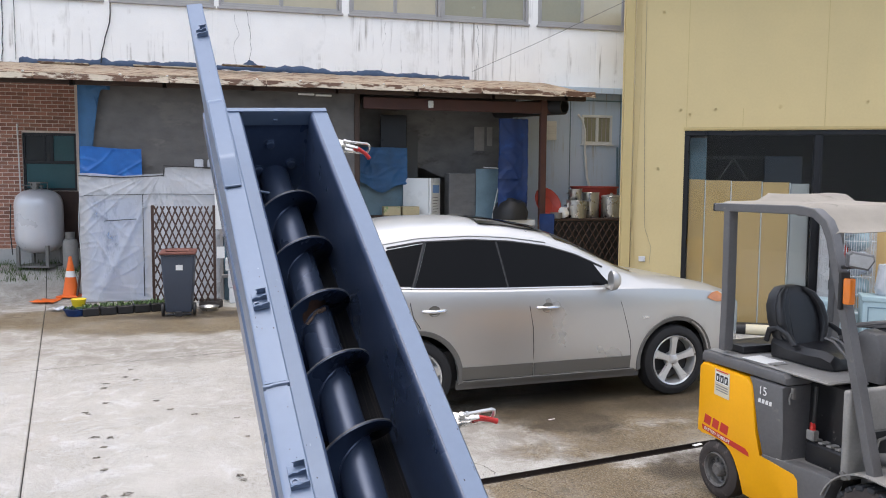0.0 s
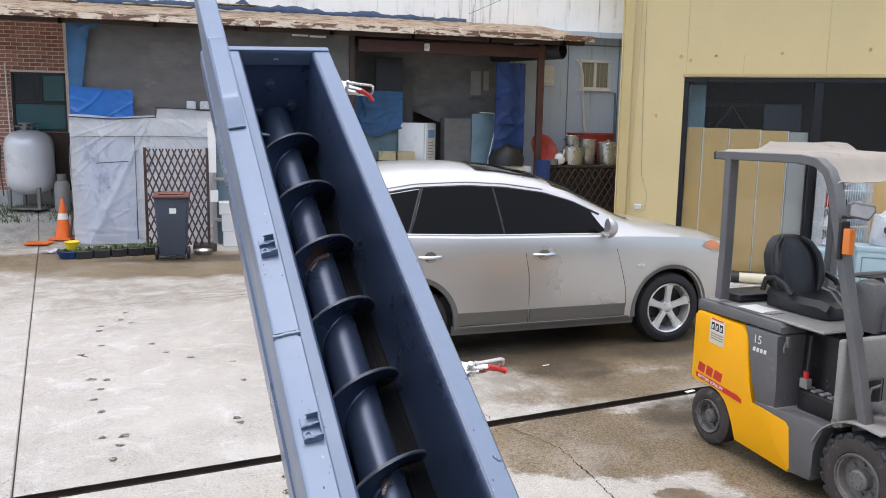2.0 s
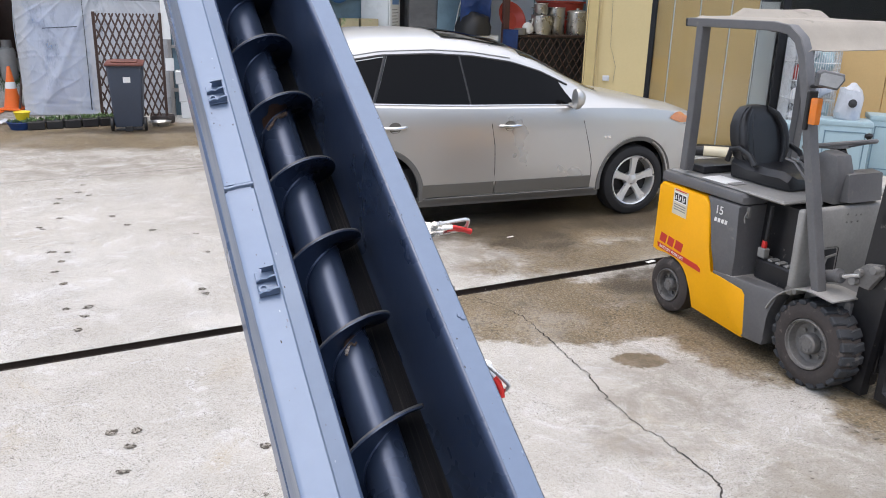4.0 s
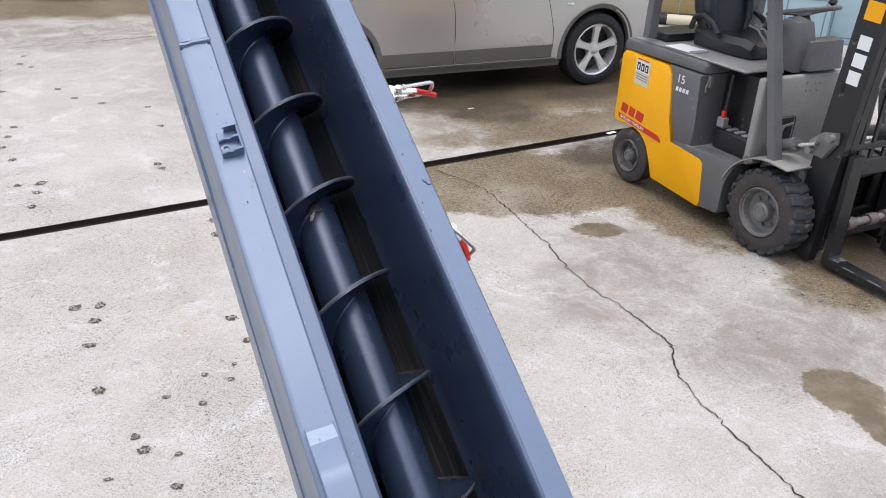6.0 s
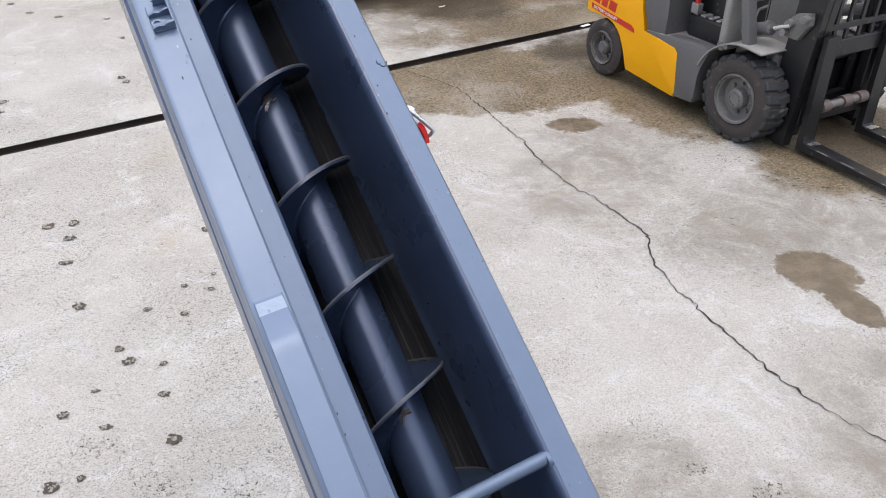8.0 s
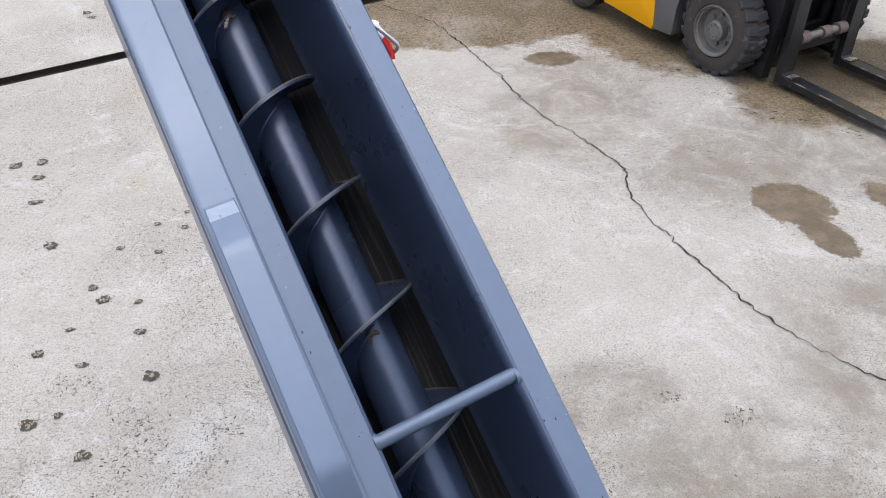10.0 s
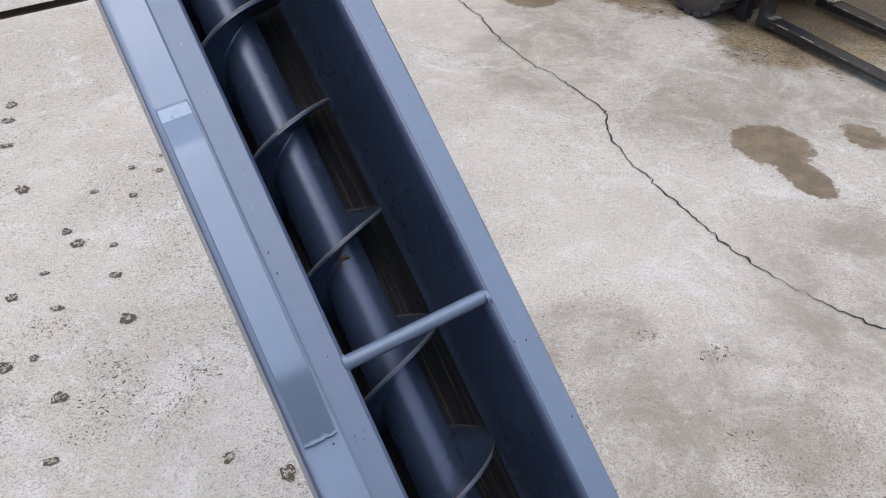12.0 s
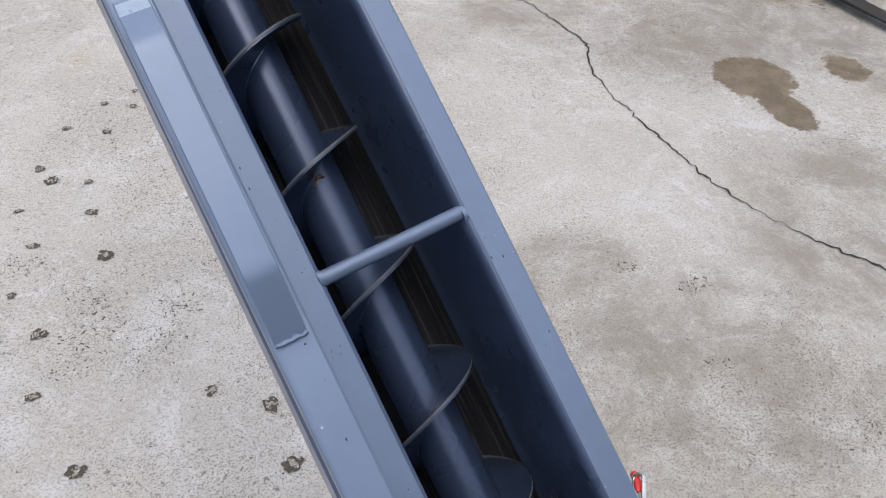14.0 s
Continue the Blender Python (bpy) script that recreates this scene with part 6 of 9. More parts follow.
    rail("mast_channel", -0.100, yf, 0.0, 1.98, 0.178, 0.065, -1)
    rail("inner_channel", -0.06, yn + 0.05, 0.06, 1.94, 0.14, 0.055, 1)
    rail("inner_channel", -0.06, yf - 0.05, 0.06, 1.94, 0.14, 0.055, -1)
    for z, h in ((0.12, 0.10), (1.86, 0.10), (1.0, 0.06)):
        bm = B()
        box(bm, -0.07, -0.03, yn, yf, z, z + h, 0.004, tilt)
        part("mast_tie", bm, "fkblack", root)
    for y in (yn + 0.10, yf - 0.10):
        bm = B()
        lathe(bm, [(0.03, 0.08), (0.03, 1.2), (0.036, 1.2), (0.036, 1.25), (0.02, 1.25), (0.02, 1.9)], 14, tilt @ Matrix.Translation((-0.06, y, 0)))
        part("lift_cylinder", bm, "fkblack", root, smooth=True)
        bm = B()
        box(bm, 0.03, 0.055, y + 0.04, y + 0.065, 0.3, 1.85, 0.003, tilt)
        part("lift_chain", bm, "hub", root, "steel lift chain")
    # tilt cylinders
    for y in (0.12, W - 0.12):
        bm = B()
        tube(bm, [(-0.13, y, 0.63), (0.03, y, 0.685)], 0.036, 14)
        tube(bm, [(0.03, y, 0.685), (0.055, y, 0.694)], 0.043, 14)
        tc = part("tilt_cylinder", bm, "fkgrey", root, "dusty grey tilt cylinder", smooth=True)
        bm = B()
        tube(bm, [(0.05, y, 0.69), (0.18, y, 0.74)], 0.017, 12)
        part("rod", bm, "chrome", tc, "bright piston rod", smooth=True)
        bm = B()
        prism(bm, [(0.12, 0.66), (0.13, 0.755), (0.18, 0.80), (0.27, 0.82), (0.28, 0.76), (0.22, 0.66)], y + 0.02, y + 0.075, 0.01)
        part("clevis", bm, "rim", tc, "worn grey clevis", smooth=True)
        for px, pz in ((0.165, 0.745), (0.255, 0.79), (0.14, 0.69)):
            bm = B()
            tube(bm, [(px, y - 0.015, pz), (px, y + 0.08, pz)], 0.022, 12)
            part("pin", bm, "hub", tc, smooth=True)
    for px, pz in ((-0.185, 0.545), (-0.135, 0.545)):
        bm = B()
        tube(bm, [(px, -0.01, pz), (px, 0.08, pz)], 0.016, 8)
        part("pivot_bolt", bm, "hub", root)
    # carriage
    cx = 0.292
    for z, h in ((0.18, 0.10), (0.56, 0.10)):
        bm = B()
        box(bm, cx, cx + 0.035, 0.25, W - 0.25, z, z + h, 0.006)
        car = part("carriage_bar", bm, "fkblack", root, "black carriage bar")
        if h == 0.10 and z > 0.5:
            for i in range(7):
                bm = B()
                box(bm, cx + 0.006, cx + 0.028, 0.30 + 0.072 * i, 0.328 + 0.072 * i, z + h - 0.004, z + h + 0.003, 0.001)
                part("notch", bm, "blackplastic", car)
    for y in (0.27, W - 0.29):
        bm = B()
        box(bm, cx - 0.06, cx, y - 0.03, y + 0.03, 0.16, 0.68, 0.006)
        part("carriage_plate", bm, "fkblack", root)
    bm = B()
    tube(bm, [(cx + 0.045, 0.325, 0.27), (cx + 0.045, W - 0.325, 0.27)], 0.022, 12)
    rodp = part("carriage_rod", bm, "hub", root, "worn steel rod across the carriage", smooth=True)
    for y in (0.335, 0.52, 0.655):
        bm = B()
        tube(bm, [(cx + 0.045, y, 0.27), (cx + 0.045, y + 0.07, 0.27)], 0.036, 12)
        part("collar", bm, "rustgrey", rodp, "rusty grey collar", smooth=True)
    # load backrest
    for z in (0.72, 1.22):
        bm = B()
        box(bm, cx + 0.01, cx + 0.03, 0.25, W - 0.25, z, z + 0.035, 0.004)
        part("backrest_rail", bm, "fkblack", root, "black load backrest rail")
    for y in (0.32, 0.42, 0.53, 0.64, W - 0.32):
        bm = B()
        box(bm, cx + 0.012, cx + 0.028, y - 0.014, y + 0.014, 0.66, 1.25, 0.003)
        part("backrest_bar", bm, "fkblack", root)
    for y in (0.27, W - 0.27):
        bm = B()
        prism(bm, [(cx + 0.036, 0.70), (cx + 0.07, 0.70), (cx + 0.075, 0.085), (cx + 0.115, 0.07), (cx + 0.115 + 0.92, 0.052), (cx + 0.115 + 0.92, 0.042), (cx + 0.036, 0.03)], y - 0.05, y + 0.05, 0.004)
        fk = part("fork", bm, "fkblack", root, "black steel fork, bare and worn at its heel")
        bm = B()
        box(bm, cx + 0.06, cx + 0.135, y - 0.03, y + 0.045, 0.0765, 0.0785, 0.0, pose(0, 0, 0, 0, 0, 0))
        part("worn_patch", bm, "zinc", fk, "bare bright steel patch")
        for k in range(4):
            rn = random.Random(40 + k + int(y * 100))
            x0, ln, wd = cx + 0.17 + 0.13 * k + 0.05 * rn.random(), 0.03 + 0.06 * rn.random(), 0.004 + 0.008 * rn.random()
            sd = -0.049 + 0.012 * rn.random()
            zt = 0.07 - 0.018 * (x0 - cx - 0.115) / 0.92
            bm = B()
            box(bm, x0, x0 + ln, y + sd, y + sd + wd, zt - 0.002, zt + 0.0015)
            part("worn_patch", bm, "hub", fk, "rubbed bare steel streak")
    # decals: pictogram plate, maker's mark as plain shapes, red strip, model mark
    y = -0.0075
    def decal(name, poly, material, yy=y, parent=near, label=""):
        bm = B()
        prism(bm, poly, yy, yy + 0.002)
        return part(name, bm, material, parent, label)
    lab = decal("warning_label", [(-1.285, 0.735), (-1.285, 0.915), (-1.135, 0.905), (-1.135, 0.725)], "pipe", label="warning label with pictograms")
    decal("label_panel", [(-1.275, 0.825), (-1.275, 0.895), (-1.145, 0.885), (-1.145, 0.815)], "whiteprint", y - 0.0012, lab)
    for i in range(3):
        x = -1.268 + 0.042 * i
        decal("pictogram", [(x, 0.832 - 0.003 * i), (x, 0.885 - 0.003 * i), (x + 0.032, 0.883 - 0.003 * i), (x + 0.034, 0.83 - 0.003 * i)], "blackprint", y - 0.0024, lab)
        decal("pictogram", [(x + 0.009, 0.84 - 0.003 * i), (x + 0.012, 0.868 - 0.003 * i), (x + 0.022, 0.87 - 0.003 * i), (x + 0.019, 0.84 - 0.003 * i)], "whiteprint", y - 0.0036, lab)
    decal("print_line", [(-1.27, 0.902), (-1.27, 0.911), (-1.15, 0.905), (-1.15, 0.897)], "redprint", y - 0.0012, lab)
    for i in range(3):
        decal("print_line", [(-1.27, 0.768 + 0.017 * i), (-1.27, 0.776 + 0.017 * i), (-1.15, 0.767 + 0.017 * i), (-1.15, 0.759 + 0.017 * i)], "fkdust", y - 0.0012, lab)
    for x0, x1 in ((-1.385, -1.315), (-1.30, -1.235), (-1.22, -1.14)):
        decal("maker_mark", [(x0, 0.508 - 0.10 * (x0 + 1.385)), (x0 + 0.014, 0.572 - 0.10 * (x0 + 1.385)), (x1 + 0.010, 0.568 - 0.10 * (x1 + 1.385)), (x1 - 0.004, 0.504 - 0.10 * (x1 + 1.385))], "redprint", label="red maker's mark")
    strip = decal("red_strip", [(-1.405, 0.49), (-1.395, 0.455), (-0.93, 0.40), (-0.935, 0.425), (-0.97, 0.445)], "redprint", label="red strip")
    letters("lettering", "BATTERY FORKLIFT", 0.030, Matrix.Translation((-1.375, y - 0.002, 0.460)) @ pose(0, 0, 0, 90, 0, 0) @ pose(0, 0, 0, 0, 0, -6.5), "whiteprint", strip)
    letters("lettering", "15", 0.078, Matrix.Translation((-0.872, -0.001, 0.84)) @ pose(0, 0, 0, 90, 0, 0), "whiteprint", near)
    for i in range(4):
        decal("model_mark", [(-0.872 + 0.032 * i, 0.785), (-0.867 + 0.032 * i, 0.812), (-0.846 + 0.032 * i, 0.812), (-0.850 + 0.032 * i, 0.785)], "whiteprint", -0.0005)
    # mast marks
    mm = tilt
    for i in range(3):
        bm = B()
        z = 1.06 + 0.095 * i
        box(bm, -0.045, 0.030, yn - 0.003, yn + 0.001, z, z + 0.072, 0.0, mm)
        part("maker_mark", bm, "whiteprint", outer, "white maker's mark")
    bm = B()
    box(bm, -0.060, 0.045, yn - 0.003, yn + 0.001, 1.40, 1.50, 0.0, mm)
    part("warning_label", bm, "fkyellow", outer, "yellow warning label")
    return root


make_forklift()

# ---- the old house: local x along the eave, y inward ----
def placed(ob, m):
    ob.matrix_world = m
    return ob


def set_piece(name, bm, material, m, label, category, smooth=False, group="", kind=""):
    """A thing of one mesh, placed by m."""
    ob = part(name, bm, material, None, smooth=smooth)
    ob.matrix_world = m
    return tagged(ob, label, category, group, kind)


FY = 2.6


def make_facade():
    bm = B()
    t = 0.25
    sill, head, top = 5.72, 7.15, 9.2
    box(bm, -14, 16, FY, FY + t, 4.30, sill)
    box(bm, -14, 16, FY, FY + t, head, top)
    units = [(-9.0, -6.5), (-6.35, -3.45), (-3.30, -1.31), (-1.22, 1.31), (1.47, 3.485), (3.485, 5.52), (5.75, 7.95), (8.1, 10.6)]
    gaps = [(-14, -9.0), (-6.5, -6.35), (-3.45, -3.30), (-1.31, -1.22), (1.31, 1.47), (5.52, 5.75), (7.95, 8.1), (10.6, 16)]
    for a, b in gaps:
        box(bm, a, b, FY, FY + t, sill, head)
    box(bm, -14, 16, FY, FY + t, 0.0, 4.30)
    set_piece("wall_upper", bm, "stucco", HOUSE, "white stucco upper wall streaked with grey rain stains", "wall", kind="structure")
    fills = ["blind", "blind", "blind", "blind", "blind", "greyblind", "greyblind", "blind"]
    for i, (a, b) in enumerate(units):
        w = thing(f"window_{i + 1}", HOUSE, "sliding window in a brown aluminium frame with drawn blinds", "window", kind="structure")
        bm = B()
        for x0, x1, z0, z1 in ((a, b, sill, sill + 0.07), (a, b, head - 0.07, head), (a, a + 0.06, sill + 0.07, head - 0.07), (b - 0.06, b, sill + 0.07, head - 0.07)):
            box(bm, x0, x1, FY + 0.01, FY + 0.12, z0, z1, 0.006)
        box(bm, a - 0.03, b + 0.03, FY - 0.05, FY + 0.02, sill - 0.03, sill + 0.012, 0.006)
        part("window_frame", bm, "alframe", w)
        k = 2 if b - a < 2.3 else 2
        for j in range(k):
            x0, x1 = a + 0.06 + (b - a - 0.12) * j / k, a + 0.06 + (b - a - 0.12) * (j + 1) / k
            bm = B()
            y = FY + 0.035 + 0.03 * (j % 2)
            for q in ((x0, x1, sill + 0.07, sill + 0.12), (x0, x1, head - 0.12, head - 0.07), (x0, x0 + 0.045, sill + 0.12, head - 0.12), (x1 - 0.045, x1, sill + 0.12, head - 0.12)):
                box(bm, q[0], q[1], y, y + 0.028, q[2], q[3], 0.004)
            part("sash", bm, "alframe", w)
            bm = B()
            box(bm, x0 + 0.04, x1 - 0.04, y + 0.010, y + 0.018, sill + 0.11, head - 0.11)
            fill = fills[i]
            if i == 6:
                fill = "greyblind" if j == 0 else "blind"
            part("pane", bm, fill, w, "glass pane with a blind behind it")
    # roof edge
    bm = B()
    box(bm, -14.3, 16.3, FY - 0.45, FY + 8.5, 9.2, 9.45, 0.02)
    set_piece("roof", bm, "plinth", HOUSE, "flat grey concrete roof slab", "roof", kind="structure")
    bm = B()
    box(bm, -14, 16, FY + 0.25, FY + 8, 0.0, 0.05)
    for x in (-14, 15.75):
        box(bm, x, x + 0.25, FY + 0.25, FY + 8, 0.05, 9.2)
    box(bm, -14, 16, FY + 8, FY + 8.25, 0.0, 9.2)
    set_piece("wall_rest", bm, "stucco", HOUSE, "plain white walls closing the old house", "wall", kind="structure")


def ragged_band(pts, w_lo, w_hi, y, seed, material, label, name, cat):
    """An uneven smear of thick paint along a line on the wall."""
    bm = B()
    prev = None
    for i, x in enumerate(np.linspace(pts[0][0], pts[-1][0], 420)):
        z = float(np.interp(x, [p[0] for p in pts], [p[1] for p in pts]))
        hi = w_hi * max(0.08, 0.42 + 0.45 * noise.noise(Vector((x * 1.3, seed, 0))) + 0.22 * noise.noise(Vector((x * 5, seed, 4))) + 0.10 * noise.noise(Vector((x * 23, seed, 6))))
        for px, h in PEAKS:
            hi += h * math.exp(-((x - px) / 0.09) ** 2)
        lo = w_lo * (0.7 + 0.5 * noise.noise(Vector((x * 5, seed, 9))))
        cur = [bm.verts.new((x, y, z - lo)), bm.verts.new((x, y - 0.012, z - lo * 0.3)), bm.verts.new((x, y - 0.010, z + hi * 0.6)), bm.verts.new((x, y, z + hi))]
        if prev:
            for k in range(3):
                bm.faces.new((prev[k], cur[k], cur[k + 1], prev[k + 1]))
        prev = cur
    return set_piece(name, bm, material, HOUSE, label, cat, True, kind="structure")


PEAKS = [(-0.60, 0.10), (-3.45, 0.05), (0.95, 0.03)]


def wall_line(pts, w, y, material, name, label, cat, wob=0.03, kind="structure", m=None, seed=0.0):
    """A thin wandering line on a wall: crack or cable."""
    fine = []
    for (x0, z0), (x1, z1) in zip(pts, pts[1:]):
        for i in range(10):
            k = i / 10
            x, z = x0 + (x1 - x0) * k, z0 + (z1 - z0) * k
            fine.append((x + wob * noise.noise(Vector((x * 3, z * 5, seed))), y, z))
    fine.append((pts[-1][0], y, pts[-1][1]))
    bm = B()
    tube(bm, fine, w, 5)
    return set_piece(name, bm, material, m or HOUSE, label, cat, kind=kind)


def make_canopy():
    x0, x1 = -7.0, 5.98
    bm = B()
    rows = []
    for y, z in ((-0.04, 3.90), (0.0, 3.935), (0.6, 4.05), (1.3, 4.19), (2.0, 4.33), (2.59, 4.45)):
        row = []
        for x in np.arange(x0, x1 + 0.001, 0.065):
            e = 0.018 * noise.noise(Vector((x * 1.5, y, 2))) + 0.006 * math.sin(x * 2 * math.pi / 0.26) * (y > 0.1)
            front = 0.05 * noise.noise(Vector((x * 2.3, 0, 7))) if y < 0.2 else 0
            row.append((x, y + front, z + e))
        rows.append(row)
    sheet(bm, rows, 0.012)
    root = thing("canopy", HOUSE, "rusty lean-to canopy of weathered sheet on a dark timber frame", "canopy")
    part("roof_sheet", bm, "rustroof", root, "rusty weathered roof sheet", smooth=True)
    # ragged edging boards and loose sheets along the eave
    rnd = random.Random(5)
    x = x0
    while x < x1 - 0.1:
        L = min(rnd.uniform(0.7, 1.7), x1 - x)
        bm = B()
        d = rnd.uniform(-0.02, 0.02)
        rows = [[(x + 0.01 + (L - 0.02) * k / 8, -0.055 + d - 0.01 * j, 3.955 - 0.035 * j + 0.012 * noise.noise(Vector((x + k * 0.4, j, 3)))) for k in range(9)] for j in range(4)]
        sheet(bm, rows, 0.012)
        part("eave_strip", bm, "fascia", root, "chipped cream eave strip", smooth=True)
        x += L
    for xa, xb, ya in ((-2.7, -1.55, 0.5), (-1.2, -0.35, 1.9), (-4.2, -3.4, 0.25)):
        bm = B()
        box(bm, xa, xb, ya, ya + 0.22, 4.08 + 0.2 * ya, 4.10 + 0.2 * ya, 0.004, pose(0, 0, 0, 0, 0.5, 0))
        part("loose_board", bm, "fascia", root, "loose weathered board")
    for i in range(14):
        bm = B()
        bmesh.ops.create_icosphere(bm, subdivisions=1, radius=0.022, matrix=Matrix.Translation((-5.2 + 0.78 * i, 0.33, 4.02)) @ Matrix.Diagonal((1.3, 1.3, 0.8, 1)))
        part("roof_nail", bm, "pvc", root)
    # frame below
    for y, z in ((0.15, 3.80), (1.3, 4.02), (2.45, 4.25)):
        bm = B()
        box(bm, x0, x1 - 0.1, y, y + 0.07, z, z + 0.10, 0.006)
        part("purlin", bm, "darkwood", root, "dark timber purlin")
    for i in range(9):
        bm = B()
        xx = -6.6 + 1.5 * i
        a, b = Vector((xx, 0.02, 3.83)), Vector((xx, 2.55, 4.33))
        rows = [[(xx + dx, p.y, p.z + dz) for dx, dz in ((-0.03, -0.06), (0.03, -0.06), (0.03, 0.03), (-0.03, 0.03), (-0.03, -0.06))] for p in (a, b)]
        sheet(bm, rows)
        part("rafter", bm, "darkwood", root, "dark timber rafter")
    bm = B()
    box(bm, 1.45, 5.25, 0.42, 0.54, 3.56, 3.78, 0.01)
    part("beam", bm, "redsteel", root, "red-brown steel beam")
    bm = B()
    box(bm, 5.03, 5.155, 0.40, 0.52, 0.0, 3.86, 0.01)
    part("post", bm, "redsteel", root, "red-brown steel post")
    bm = B()
    box(bm, 1.28, 1.38, 0.45, 0.55, 0.0, 3.86, 0.01)
    part("post", bm, "darkwood", root, "dark timber post")
    bm = B()
    box(bm, -3.80, -3.62, 1.9, 2.0, 0.45, 4.1, 0.01)
    part("post", bm, "alframe", root, "grey corner post")
    bm = B()
    lathe(bm, [(0.0001, 0.25), (0.132, 0.25), (0.135, 0.0), (0.152, -0.005), (0.165, 0.005), (0.165, 1.7), (0.0001, 1.7)], 24, pose(5.47, 0.27, 3.70, -90, 0, 35))
    set_piece("rolled_duct", bm, "blackplastic", HOUSE, "black flexible duct under the canopy edge", "duct", True)
    bm = B()
    box(bm, 2.70, 2.80, 0.36, 0.42, 3.60, 3.74, 0.012)
    lathe(bm, [(0.03, 0.0), (0.03, 0.05), (0.02, 0.055), (0.0001, 0.05)], 12, pose(2.76, 0.36, 3.66, 90))
    set_piece("wall_camera", bm, "pvc", HOUSE, "small white box fixed to the red-brown beam", "camera", True)
    bm = B()
    box(bm, 0.22, 0.52, 0.35, 0.39, 3.765, 3.80, 0.008)
    box(bm, 0.54, 0.84, 0.35, 0.39, 3.755, 3.79, 0.008)
    set_piece("tube_fitting", bm, "white", HOUSE, "unlit white tube fitting under the canopy", "lamp")


def make_brick_wall():
    bm = B()
    wx0, wx1, wz0, wz1 = -4.97, -3.995, 1.95, 3.085
    for x0, x1, z0, z1 in ((-9, wx0, 0.3, 4.28), (wx1, -3.93, 0.3, 4.28), (wx0, wx1, 0.3, wz0), (wx0, wx1, wz1, 4.28)):
        box(bm, x0, x1, FY - 0.121, FY - 0.004, z0, z1)
    wall = set_piece("wall_brick", bm, "mortar", HOUSE, "red-brown brick wall with sandy mortar joints", "wall", kind="structure")
    bm = B()
    box(bm, -9, -3.90, FY - 0.16, FY - 0.102, 0.2, 0.80, 0.01)
    set_piece("plinth", bm, "plinth", HOUSE, "pale grey rendered plinth below the bricks", "plinth", kind="structure")
    bm = B()
    box(bm, 0, 0.196, 0, 0.03, 0, 0.062, 0.004)
    full = bpy.data.meshes.new("brick")
    bm.to_mesh(full)
    bm.free()
    bm = B()
    box(bm, 0, 0.092, 0, 0.03, 0, 0.062, 0.004)
    half = bpy.data.meshes.new("brick")
    bm.to_mesh(half)
    bm.free()
    for me in (full, half):
        me.materials.append(M["brick"])
    def brick(me, x, z, ry=0, cut=1.0):
        ob = new("brick", me)
        ob.parent = wall
        ob.matrix_local = pose(x, FY - 0.128, z, 0, ry, 0) @ Matrix.Diagonal((cut, 1, 1, 1))
    low = []
    def lay(me, w, x, z):
        if z > 1.36:
            brick(me, x, z)
        else:
            low.append((x, w, z))
    z, row = 0.815, 0
    while z < 4.18:
        x = -5.86 + (0.104 if row % 2 else 0)
        while x < -4.0:
            inside = x + 0.196 > wx0 + 0.005 and z + 0.062 > wz0 and z < wz1 + 0.005
            if not inside and x + 0.196 < -3.92:
                lay(full, 0.196, x, z)
            elif not inside and x + 0.092 < -3.92:
                lay(half, 0.092, x, z)
            elif inside and x < wx0 - 0.03:
                brick(full, x, z, 0, (wx0 - 0.008 - x) / 0.196)
            x += 0.208
        z += 0.0745
        row += 1
    bm = B()
    for x, w, z in low:
        box(bm, x, x + w, FY - 0.128, FY - 0.098, z, z + 0.062)
    part("brick_courses", bm, "brick", wall, kind="stuff")
    # window in the bricks
    w = thing("window_9", HOUSE, "dark metal window with teal film and a lower teal panel", "window", kind="structure")
    bm = B()
    y = FY - 0.09
    for q in ((wx0, wx1, wz0, wz0 + 0.05), (wx0, wx1, wz1 - 0.05, wz1), (wx0, wx0 + 0.045, wz0 + 0.05, wz1 - 0.05), (wx1 - 0.045, wx1, wz0 + 0.05, wz1 - 0.05), (wx0, wx1, 2.48, 2.54), (-4.48, -4.42, 2.54, wz1 - 0.05)):
        box(bm, q[0], q[1], y, y + 0.07, q[2], q[3], 0.005)
    part("window_frame", bm, "blackframe", w)
    for q, mt in (((wx0 + 0.04, -4.47, 2.53, wz1 - 0.04), "darkpane"), ((-4.43, wx1 - 0.04, 2.53, wz1 - 0.04), "teal"), ((wx0 + 0.04, wx1 - 0.04, wz0 + 0.04, 2.49), "teal")):
        bm = B()
        box(bm, q[0], q[1], y + 0.03, y + 0.04, q[2], q[3])
        part("pane", bm, mt, w)
    bm = B()
    box(bm, -4.60, -4.56, y + 0.02, y + 0.05, 2.55, wz1 - 0.05, 0.003)
    part("sash", bm, "blackframe", w)
    bm = B()
    tube(bm, [(-5.02, FY - 0.17, 1.9), (-5.045, FY - 0.16, 3.25)], 0.014, 6)
    set_piece("conduit", bm, "pvc", HOUSE, "thin white conduit beside the brick wall window", "conduit")
    bm = B()
    box(bm, -4.5, -3.92, FY - 0.14, FY - 0.105, 0.8, 1.94, 0.004)
    set_piece("render_patch", bm, "lattice", HOUSE, "brown rendered patch under the window", "wall patch", kind="structure")


